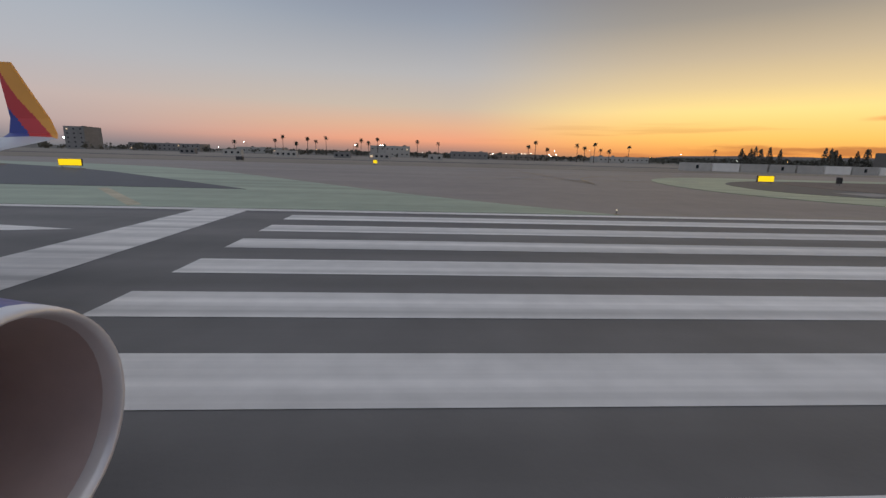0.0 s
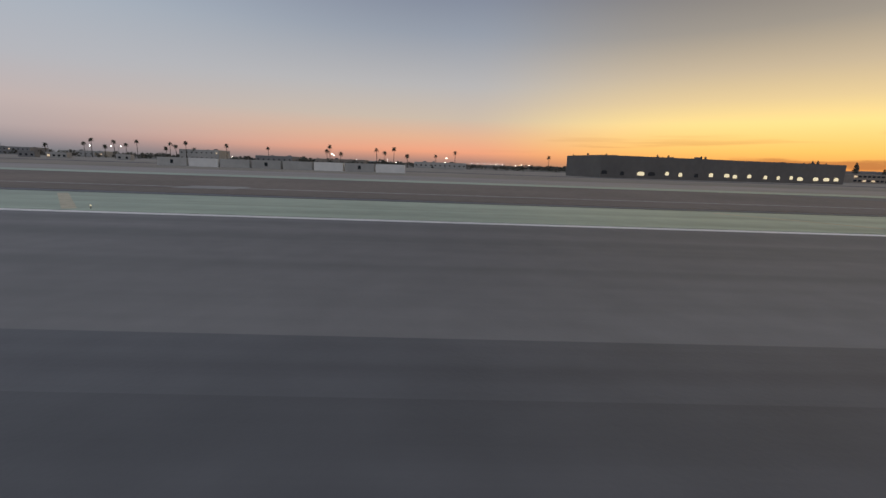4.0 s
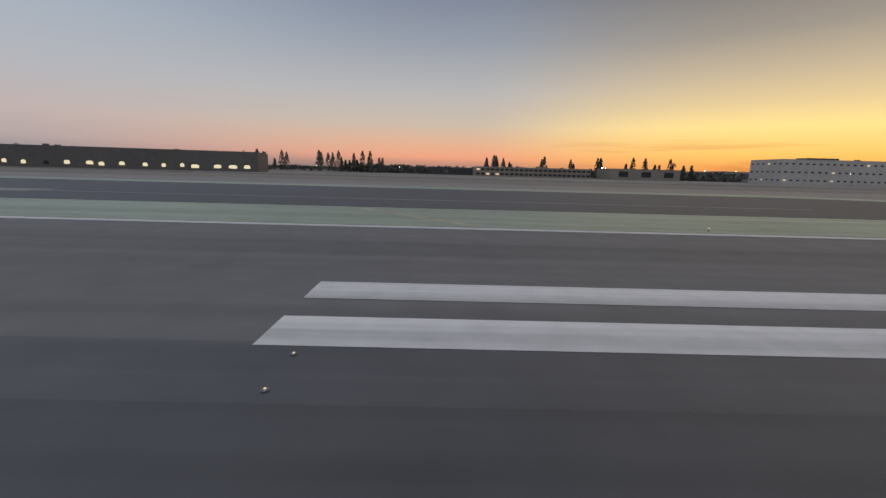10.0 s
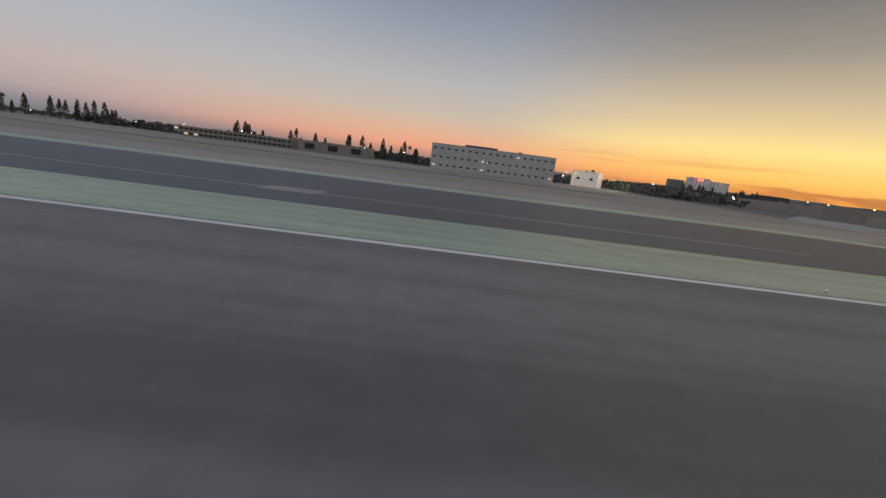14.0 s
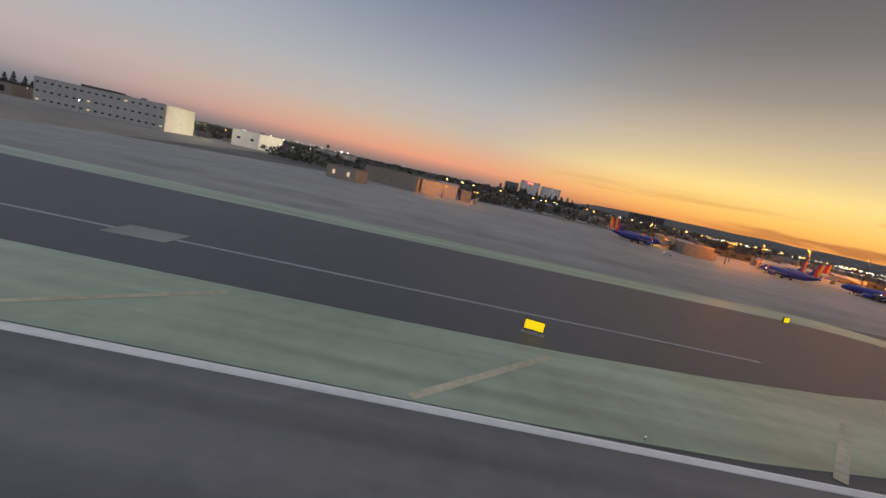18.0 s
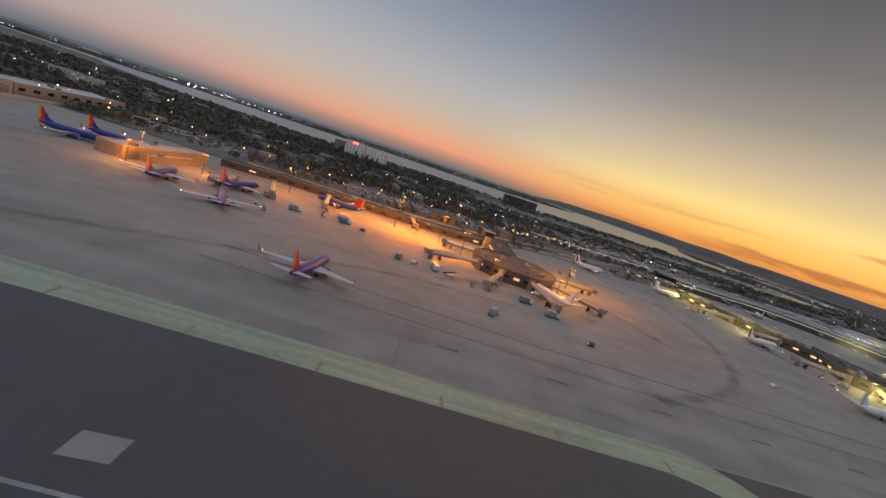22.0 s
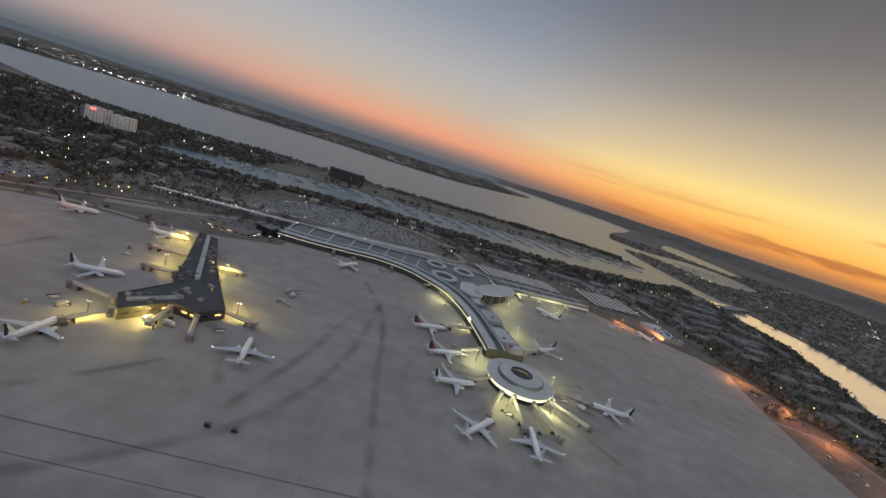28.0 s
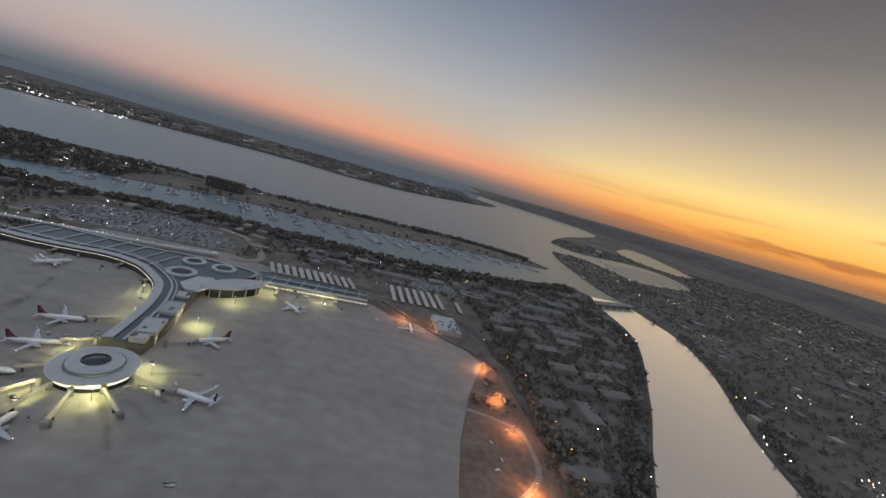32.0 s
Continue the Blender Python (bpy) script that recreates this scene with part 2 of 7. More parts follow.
GREEN = streaked(mat("green_shoulder_paint", (0.3, 0.345, 0.242), 0.52, var=0.16, scale=0.5, bump=0.2, bscale=8, big=0.06), 0.22, 0.35, 0.02)
CONCRETE = streaked(mat("apron_concrete", (0.278, 0.259, 0.234), 0.85, var=0.2, scale=0.07, bump=0.2, bscale=6, big=0.012), 0.07, 0.09, 0.02)
WHITE_PAINT = streaked(mat("white_marking_paint", (0.7, 0.655, 0.61), 0.62, var=0.12, scale=1.2, bump=0.1, bscale=9, big=0.1), 0.3, 1.3, 0.012)
TAXI_DARK = streaked(mat("dark_brown_taxiway_asphalt", (0.098, 0.084, 0.078), 0.72, var=0.18, scale=0.3, bump=0.3, bscale=8, big=0.03), 0.12, 0.1, 0.02)
WORN_YELLOW = mat("worn_rubbered_line_paint", (0.25, 0.19, 0.11), 0.8, var=0.5, scale=1.2, big=0.2)
YELLOW_PAINT = mat("yellow_line_paint", (0.32, 0.235, 0.13), 0.8, var=0.3, scale=1.5, big=0.1)
PALE_PAINT = mat("worn_white_line_paint", (0.30, 0.29, 0.28), 0.8, var=0.25, scale=1.2, big=0.1)
LAND = mat("dry_coastal_ground", (0.125, 0.112, 0.094), 0.95, var=0.5, scale=0.03, bump=0.3, bscale=1, big=0.004)
ROAD = mat("road_asphalt", (0.085, 0.081, 0.079), 0.9, var=0.15, scale=0.3, big=0.02)


def water_mat(name, rgb, rough, metal, wave):
    m = bpy.data.materials.new(name)
    m.use_nodes = True
    n, l = m.node_tree.nodes, m.node_tree.links
    b = n["Principled BSDF"]
    b.inputs["Base Color"].default_value, b.inputs["Metallic"].default_value = (*rgb, 1), metal
    b.inputs["Roughness"].default_value, b.inputs["Specular IOR Level"].default_value = rough, 0.5
    b.inputs["Specular Tint"].default_value = (0.68, 0.91, 1.0, 1)
    g, t, bp = n.new("ShaderNodeNewGeometry"), n.new("ShaderNodeTexNoise"), n.new("ShaderNodeBump")
    t.inputs["Scale"].default_value, t.inputs["Detail"].default_value = 0.24, 6
    bp.inputs["Strength"].default_value, bp.inputs["Distance"].default_value = wave, 0.5
    l.new(g.outputs["Position"], t.inputs["Vector"])
    l.new(t.outputs[0], bp.inputs["Height"])
    l.new(bp.outputs[0], b.inputs["Normal"])
    return m


WATER = water_mat("choppy_bay_water", (0.07, 0.122, 0.142), 0.3, 0.0, 0.9)
OCEAN = water_mat("rough_open_sea_water", (0.16, 0.185, 0.2), 0.6, 0.0, 1.0)
OCEAN.node_tree.nodes["Principled BSDF"].inputs["Specular IOR Level"].default_value = 0.3
STILL_WATER = water_mat("still_channel_water", (0.93, 0.9, 0.86), 0.2, 0.85, 0.12)
STILL_WATER.node_tree.nodes["Principled BSDF"].inputs["Specular Tint"].default_value = (1.0, 0.96, 0.96, 1)


# a thin uneven film of rubber and oil over concrete
FILM = mat("thin_rubber_film", (0.07, 0.063, 0.058), 0.85, var=0.2, scale=0.2, big=0.02)
_n, _l = FILM.node_tree.nodes, FILM.node_tree.links
_g, _t, _r = _n.new("ShaderNodeNewGeometry"), _n.new("ShaderNodeTexNoise"), _n.new("ShaderNodeMapRange")
_t.inputs["Scale"].default_value, _t.inputs["Detail"].default_value = 0.12, 5
_r.inputs[1].default_value, _r.inputs[2].default_value, _r.inputs[3].default_value, _r.inputs[4].default_value = 0.32, 0.68, 0.0, 0.13
_l.new(_g.outputs["Position"], _t.inputs["Vector"])
_l.new(_t.outputs[0], _r.inputs[0])
_l.new(_r.outputs[0], _n["Principled BSDF"].inputs["Alpha"])


# ---------- helpers for meshes ----------
def obj(name, bm, material=None, parent=None, label="", smooth=False):
    me = bpy.data.meshes.new(name)
    bm.to_mesh(me)
    bm.free()
    me.transform(Matrix.Scale(SIZE, 4))
    for m in (material if isinstance(material, (list, tuple)) else [material]):
        if m:
            me.materials.append(m)
    if smooth:
        me.shade_smooth()
    ob = new(name, me)
    if parent:
        ob.parent = parent
    if label:
        ob["label"] = label
    return ob


def part(name, bm, material, parent, label="", smooth=False):
    return obj(name, bm, material, parent, label, smooth)


def box(bm, x0, x1, y0, y1, z0, z1, mi=0):
    v = [bm.verts.new(p) for p in ((x0, y0, z0), (x1, y0, z0), (x1, y1, z0), (x0, y1, z0), (x0, y0, z1), (x1, y0, z1), (x1, y1, z1), (x0, y1, z1))]
    for q in ((3, 2, 1, 0), (4, 5, 6, 7), (0, 1, 5, 4), (1, 2, 6, 5), (2, 3, 7, 6), (3, 0, 4, 7)):
        bm.faces.new([v[i] for i in q]).material_index = mi
    return v


def boxed(*a):
    bm = bmesh.new()
    box(bm, *a)
    return bm


def prism(bm, pts, z0, z1, mi=0):
    """An upright prism over an outline given anticlockwise."""
    lo, hi = [bm.verts.new((x, y, z0)) for x, y in pts], [bm.verts.new((x, y, z1)) for x, y in pts]
    n = len(pts)
    bm.faces.new(hi).material_index = mi
    bm.faces.new(lo[::-1]).material_index = mi
    for i in range(n):
        bm.faces.new((lo[i], lo[(i + 1) % n], hi[(i + 1) % n], hi[i])).material_index = mi


def ccw(pts):
    a = sum(pts[i][0] * pts[(i + 1) % len(pts)][1] - pts[(i + 1) % len(pts)][0] * pts[i][1] for i in range(len(pts)))
    return list(pts) if a > 0 else list(pts)[::-1]


def sheet(name, pts, z, material, label="", depth=0.5, category="ground"):
    bm = bmesh.new()
    prism(bm, ccw(pts), z - depth, z)
    return tagged(obj(name, bm, material), label, category, kind="structure")


def rect(x0, x1, y0, y1):
    return [(x0, y0), (x1, y0), (x1, y1), (x0, y1)]


def tube(bm, path, radii, seg=10, caps=True, mi=0):
    """A round tube along a path of points, with a radius (or a pair: side, up) at each."""
    rings = []
    n = len(path)
    for i, p in enumerate(path):
        p = Vector(p)
        d = (Vector(path[min(i + 1, n - 1)]) - Vector(path[max(i - 1, 0)])).normalized()
        side = d.cross(Vector((0, 0, 1)))
        side = Vector((1, 0, 0)) if side.length < 1e-4 else side.normalized()
        up = side.cross(d).normalized()
        r = radii[i] if isinstance(radii, (list, tuple)) else radii
        a, b = r if isinstance(r, tuple) else (r, r)
        rings.append([bm.verts.new(p + side * a * math.cos(2 * math.pi * k / seg) + up * b * math.sin(2 * math.pi * k / seg)) for k in range(seg)])
    for i in range(n - 1):
        for k in range(seg):
            bm.faces.new((rings[i][k], rings[i][(k + 1) % seg], rings[i + 1][(k + 1) % seg], rings[i + 1][k])).material_index = mi
    if caps:
        bm.faces.new(rings[0][::-1]).material_index = mi
        bm.faces.new(rings[-1]).material_index = mi
    return rings


def lathe(bm, prof, seg=20, axis="z", at=(0, 0, 0), mi=0):
    """Turns a profile of (radius, height) round an axis."""
    rings = []
    for r, h in prof:
        ring = []
        for k in range(seg):
            a = 2 * math.pi * k / seg
            c, s = r * math.cos(a), r * math.sin(a)
            p = (c, s, h) if axis == "z" else (h, c, s)
            ring.append(bm.verts.new((p[0] + at[0], p[1] + at[1], p[2] + at[2])))
        rings.append(ring)
    for i in range(len(rings) - 1):
        for k in range(seg):
            bm.faces.new((rings[i][k], rings[i][(k + 1) % seg], rings[i + 1][(k + 1) % seg], rings[i + 1][k])).material_index = mi
    return rings


def put(x, y, z=0.0, turn=0.0):
    """A pose on the plan: the airport's metres, and a heading in degrees from the runway's direction."""
    return pose(x * SIZE, y * SIZE, z * SIZE, 0, 0, turn)


def empty(name, x=0, y=0, z=0, turn=0.0):
    e = new(name)
    e.matrix_world = put(x, y, z, turn)
    return e


def smooth_line(pts, n=6):
    """A Catmull-Rom line through points."""
    out = []
    P = [pts[0]] + list(pts) + [pts[-1]]
    for i in range(1, len(P) - 2):
        for k in range(n):
            t = k / n
            out.append(tuple(0.5 * ((2 * P[i][j]) + (-P[i - 1][j] + P[i + 1][j]) * t + (2 * P[i - 1][j] - 5 * P[i][j] + 4 * P[i + 1][j] - P[i + 2][j]) * t * t
                       + (-P[i - 1][j] + 3 * P[i][j] - 3 * P[i + 1][j] + P[i + 2][j]) * t ** 3) for j in range(2)))
    out.append(tuple(pts[-1]))
    return out


def ribbon(pts, width):
    """The outline of a strip of even width along a line."""
    L, R = [], []
    for i, p in enumerate(pts):
        a, b = pts[max(i - 1, 0)], pts[min(i + 1, len(pts) - 1)]
        dx, dy = b[0] - a[0], b[1] - a[1]
        d = math.hypot(dx, dy) or 1
        L.append((p[0] - dy / d * width / 2, p[1] + dx / d * width / 2))
        R.append((p[0] + dy / d * width / 2, p[1] - dx / d * width / 2))
    return L + R[::-1]


def strip(name, pts, width, z, material, label="", category="marking"):
    o = ribbon(pts, width)
    n = len(pts)
    bm = bmesh.new()
    v = [bm.verts.new((x, y, z)) for x, y in o]
    for i in range(n - 1):
        bm.faces.new((v[i], v[2 * n - 1 - i], v[2 * n - 2 - i], v[i + 1]))
    return tagged(obj(name, bm, material), label, category, kind="structure")


# ---------- ground, water ----------
sheet("ground", rect(-9000, 12000, -9000, 9000), 0.0, LAND, "dry brown coastal ground round an airport at dusk", depth=2)
NORTH_SHORE = [(-6000, 2100), (-1500, 1950), (0, 1850), (300, 1640), (700, 1360), (1120, 1180), (1421, 1225), (1900, 1270), (2200, 1345), (2480, 1400), (2640, 1380), (2725, 1300), (2715, 1262),
               (2430, 1188), (2125, 1085), (1850, 1045), (1610, 930), (1490, 820), (1560, 762), (1742, 778), (1945, 854), (2294, 880), (2487, 931), (2731, 1060), (2790, 1035)]
WEST_SHORE = [(2905, 1060), (2874, 1148), (2862, 1288), (2857, 1453), (2866, 1598), (2887, 1716), (2950, 1748), (3047, 1735), (3100, 1610), (3165, 1510), (3343, 1585), (3484, 1685), (3548, 1838), (3552, 1990), (3477, 2070), (3353, 2068), (3180, 1985), (3060, 1960), (2996, 2050), (3005, 2160),
              (3215, 2610), (3500, 3060), (3700, 3400), (3876, 3768), (3880, 4250), (3747, 4480), (3520, 4860), (3225, 5130), (3040, 6030)]
CHANNEL_E = [(2790, 1035), (2776, 938), (2772, 755), (2672, 510), (2604, 375), (2571, 308), (2520, 200), (2480, 60), (2470, -200)]
CHANNEL_W = [(2690, -200), (2700, 60), (2735, 250), (2771, 405), (2806, 500), (2880, 676), (2919, 846), (2901, 1020), (2905, 1060)]
shore_n = smooth_line(NORTH_SHORE, 4)
shore_w = smooth_line(WEST_SHORE, 4)
chan_e, chan_w = smooth_line(CHANNEL_E, 5), smooth_line(CHANNEL_W, 5)
sheet("water_bay", shore_n + shore_w + [(3040, 9000), (-6000, 9000)], 0.05, WATER, "calm grey bay water mirroring the evening sky", 0.4, "water")
sheet("water_channel", chan_e + chan_w, 0.05, STILL_WATER, "still boat channel mirroring the yellow sky", 0.4, "water")
INLETS = [smooth_line([(3600, 2690), (3880, 3120), (3975, 3030), (3950, 2674), (3900, 2402), (3866, 2268), (3707, 2150), (3598, 2250), (3530, 2435)], 3)]
for k, q in enumerate(INLETS):
    sheet("water_inlet_%d" % (k + 1), q, 0.06, WATER, "sheltered inlet mirroring the bright sky", 0.3, "water")
sheet("water_ocean", [(-6000, 4700), (1500, 4500), (2800, 4340), (2940, 5400), (3030, 6030), (3030, 9000), (-6000, 9000)], 0.07, OCEAN, "dull open sea beyond the naval island", 0.3, "water")
NI_SHORE = [(-3000, 1950), (-600, 2080), (120, 2232), (625, 2521), (1383, 2760), (1757, 2680), (2148, 2770), (2500, 3150), (2877, 3698), (2950, 4080), (2800, 4300)]
ROCK = mat("dark_shore_rock", (0.085, 0.076, 0.066), 0.95, var=0.4, scale=0.4, bump=0.6, bscale=1.5, big=0.05)
SCRUB = mat("dark_coastal_scrub", (0.085, 0.08, 0.068), 0.95, var=0.5, scale=0.05, bump=0.5, bscale=0.3, big=0.008)
sheet("island_ground_far", smooth_line(NI_SHORE, 4) + [(1500, 4450), (-3000, 4600)], 1.2, SCRUB, "flat dark naval island across the bay", 2.0)
for nm, line in (("shore_bank_mainland", shore_n), ("shore_bank_west", shore_w), ("shore_bank_channel_east", chan_e), ("shore_bank_channel_west", chan_w)):
    bm = bmesh.new()
    n = len(line)
    prof = [(-3.5, 0.0), (-1.2, 1.0), (1.4, 1.1), (3.5, 0.0)]
    rings = []
    for i, p in enumerate(line):
        a, b = line[max(i - 1, 0)], line[min(i + 1, n - 1)]
        d = Vector((b[0] - a[0], b[1] - a[1])).normalized()
        rings.append([bm.verts.new((p[0] - d.y * w, p[1] + d.x * w, h + 0.03 + random.uniform(0, 0.25) * (h > 0))) for w, h in prof])
    for i in range(n - 1):
        for k in range(3):
            bm.faces.new((rings[i][k], rings[i + 1][k], rings[i + 1][k + 1], rings[i][k + 1]))
    tagged(obj(nm, bm, ROCK), "dark rock bank along the water", "shore", kind="structure")

# ---------- hills beyond the bay ----------
HILL = mat("hazy_far_hillside", (0.12, 0.103, 0.092), 0.95, var=0.3, scale=0.02, big=0.004)


def ridge(name, line, width, label):
    """A long hill: line of (x, y, height), with soft flanks."""
    bm = bmesh.new()
    prof = [(-1, 0), (-0.7, 0.25), (-0.4, 0.7), (-0.15, 0.95), (0.1, 1.0), (0.45, 0.7), (0.8, 0.2), (1, 0)]
    pts = []
    for i in range(len(line) - 1):
        for k in range(8):
            t = k / 8
            pts.append([line[i][j] * (1 - t) + line[i + 1][j] * t for j in range(3)])
    pts.append(list(line[-1]))
    rings = []
    for i, p in enumerate(pts):
        a, b = pts[max(i - 1, 0)], pts[min(i + 1, len(pts) - 1)]
        d = Vector((b[0] - a[0], b[1] - a[1])).normalized()
        rings.append([bm.verts.new((p[0] - d.y * w * width, p[1] + d.x * w * width, max(-0.5, p[2] * h * (1 + 0.12 * noise.noise((p[0] / 160, w * 3, 0.3))) - 0.5 * (h == 0)))) for w, h in prof])
    for i in range(len(rings) - 1):
        for k in range(len(prof) - 1):
            bm.faces.new((rings[i][k], rings[i + 1][k], rings[i + 1][k + 1], rings[i][k + 1]))
    o = obj(name, bm, HILL, smooth=True)
    return tagged(o, label, "hill", kind="structure")


ridge("hill_point", [(3060, 6000, 10), (3330, 5480, 66), (3700, 5150, 80), (4150, 4820, 84), (4650, 4450, 86), (5050, 3900, 82), (5400, 3200, 80), (5750, 2450, 78), (6250, 1450, 72)], 430, "long dark headland ridge across the bay under the sunset")

# ---------- airfield pavement ----------
sheet("runway", rect(-600, 2420, -30.5, 30.5), 0.10, ASPHALT, "grooved grey asphalt runway with tyre streaks", 0.6, "runway")
sheet("taxiway", rect(-700, 1090, 28, 138), 0.06, TAXI, "brown-grey asphalt taxiway beside the runway", 0.5, "taxiway")
sheet("taxiway_west", rect(1089.5, 2470, 30, 97.5), 0.062, TAXI_DARK, "dark asphalt taxiway beside the apron", 0.5, "taxiway")
APRON = [(1062, 97), (2400, 97), (2402, 265), (2406, 320), (2420, 400), (2442, 478), (2410, 521), (2376, 545), (2318, 556), (2273, 592), (2060, 640), (1892, 606), (1876, 462), (1822, 432), (1792, 424), (1766, 409), (1690, 405), (1650, 386), (1610, 350), (1480, 345), (1300, 345), (1190, 330), (1072, 200)]
sheet("apron", APRON, 0.08, CONCRETE, "wide light grey concrete apron", 0.5, "apron")
sheet("yard_west", [(2399, 60), (2470, 60), (2492, 200), (2490, 340), (2462, 470), (2400, 545), (2380, 548), (2412, 520), (2444, 478), (2418, 380), (2400, 270)], 0.05, mat("bare_yard_soil", (0.17, 0.13, 0.1), 0.95, var=0.4, scale=0.15, bump=0.4, bscale=3, big=0.03), "bare brown yard between the apron and the fence", 0.4)
sheet("yard_track", ribbon(smooth_line([(2404, 372), (2440, 366), (2466, 352), (2470, 300), (2440, 262), (2412, 258)], 6), 5), 0.085, mat("pale_yard_gravel", (0.26, 0.235, 0.2), 0.95, var=0.3, scale=0.4, big=0.05), "pale gravel track looping through the yard", 0.3, "road")
sheet("landside_ground", [(1210, 354), (1300, 350), (1660, 364), (1800, 415), (1900, 440), (2060, 642), (2273, 596), (2400, 550), (2470, 480), (2500, 640), (2725, 1015), (2487, 915), (2294, 864), (1945, 838), (1742, 764), (1556, 752), (1484, 806), (1400, 860), (1200, 800), (1080, 560)], 0.035, mat("dark_planted_ground", (0.14, 0.126, 0.102), 0.95, var=0.5, scale=0.06, bump=0.3, bscale=2, big=0.012), "dark planted ground between terminals and yacht basin", 0.4)
PLANTED = MATS["dark_planted_ground"]
sheet("landside_ground_east", [(300, 480), (1060, 480), (1078, 560), (1198, 802), (1400, 862), (1486, 810), (1600, 938), (1300, 1178), (1120, 1168), (720, 1330), (330, 1600)], 0.034, PLANTED, "dark planted ground between airfield and bay", 0.4)
sheet("harbour_island_ground", [(1608, 942), (1850, 1054), (2125, 1094), (2430, 1198), (2700, 1270), (2630, 1368), (2480, 1390), (2200, 1335), (1900, 1260), (1430, 1215)], 0.036, PLANTED, "dark planted ground of the harbour island", 0.4)
sheet("west_block_ground", [(2506, 200), (2560, 315), (2600, 382), (2666, 512), (2765, 758), (2770, 938), (2782, 1030), (2728, 1018), (2503, 640), (2474, 482), (2500, 340)], 0.037, PLANTED, "dark planted ground round the housing blocks", 0.4)
sheet("airfield_ground", rect(-900, 1075, 137, 470), 0.03, mat("dusty_airfield_ground", (0.24, 0.2, 0.16), 0.95, var=0.25, scale=0.05, big=0.01), "dusty brown airfield ground beyond the taxiway", 0.4)
sheet("service_strip", rect(-700, 1062, 150, 176), 0.05, mat("tan_shoulder", (0.23, 0.195, 0.15), 0.9, var=0.2, scale=0.4, big=0.02), "tan dusty strip beyond the taxiway", 0.4, "ground")
sheet("service_road", rect(-700, 1000, 215, 232), 0.055, ROAD, "airfield service road", 0.4, "road")
sheet("far_apron", rect(-700, 1060, 250, 420), 0.045, mat("far_apron_concrete", (0.24, 0.207, 0.172), 0.9, var=0.25, scale=0.06, big=0.01), "worn concrete apron before far hangars", 0.4, "apron")


def island_outline(xa, xb, y0, y1, left, right, n=9):
    """An island between taxiways. left, right: height of the tip, and how long it rounds off on the near and on the far side."""
    (yl, ln, lf), (yr, rn, rf) = left, right
    pts = []
    for cx, ty, ex, ey, a0 in ((xb, yr, -rn, y0, -90), (xb, yr, -rf, y1, 0), (xa, yl, lf, y1, 90), (xa, yl, ln, y0, 180)):
        for k in range(n + (a0 in (0, 180))):
            a = radians(a0 + 90 * k / n)
            c, s = abs(math.cos(a)), abs(math.sin(a))
            pts.append((cx + ex * (1 - c), ty + (ey - ty) * s))
    return pts


END_A, END_B = (57, 28, 34), (61, 26, 34)
ISLANDS = [(-330, 17, END_A, (50, 30, 90)), (45, 354, END_A, END_B), (397, 721, END_A, END_B), (760, 1018, END_A, (68, 50, 30)), (1053, 1330, (54, 22, 66), (76, 98, 22)), (1370, 1648, (48, 15, 90), (74, 60, 24))]
for k, (xa, xb, le, re) in enumerate(ISLANDS):
    outer, inner = island_outline(xa, xb, 30.6, 100, le, re), island_outline(xa + 10, xb - 10, 44, 89, le, re)
    if k == 0:
        # the first island runs out in a slanting point
        outer = [(21, 30.6), (14, 36), (6, 43), (-25, 76), (-42, 88), (-62, 96.5), (-82, 100)] + [p for p in outer if p[0] < -90]
        inner = [(-9, 44), (-22, 55), (-38, 68.5), (-52, 78), (-68, 85.5), (-84, 89)] + [p for p in inner if p[0] < -90]
    sheet("infield_border_%d" % (k + 1), outer, 0.125, GREEN, "green painted shoulder round an infield island", 0.4, "shoulder")
    sheet("infield_%d" % (k + 1), inner, 0.15, INFIELD, "dark infield island with rounded ends", 0.4, "infield")
sheet("taxi_crossing", rect(1004, 1076, 30.7, 97), 0.064, TAXI_DARK, "dark brown taxiway crossing between infield islands", 0.45, "taxiway")
sheet("infield_soil", island_outline(70, 305, 46, 87, (62, 20, 20), (66, 14, 14)), 0.175, DIRT, "dry brown soil on the infield", 0.3, "infield")
sheet("infield_soil_east", island_outline(-310, -60, 46, 87, (62, 20, 20), (66, 14, 14)), 0.175, DIRT, "dry brown soil on the infield", 0.3, "infield")

for m, half in zip(RUBBERED, (11.2, 8.8, 6.2)):
    strip("rubber_deposit", [(140 - half, 0), (300, 0), (600, 0), (830 + half * 3, 0)], half * 2, 0.103 + 0.003 * (11.2 - half) / 2.6, m, "dark tyre rubber laid down along the runway")

BAR_TAN = mat("faint_tan_bar_paint", (0.45, 0.39, 0.27), 0.8, var=0.3, scale=1.5, big=0.1)

# ---------- markings ----------
Z_MARK = 0.112


def marking(name, pts, material=WHITE_PAINT, label="worn white runway marking", z=Z_MARK):
    bm = bmesh.new()
    bm.faces.new([bm.verts.new((x, y, z)) for x, y in ccw(pts)])
    return tagged(obj(name, bm, material), label, "marking", kind="structure")


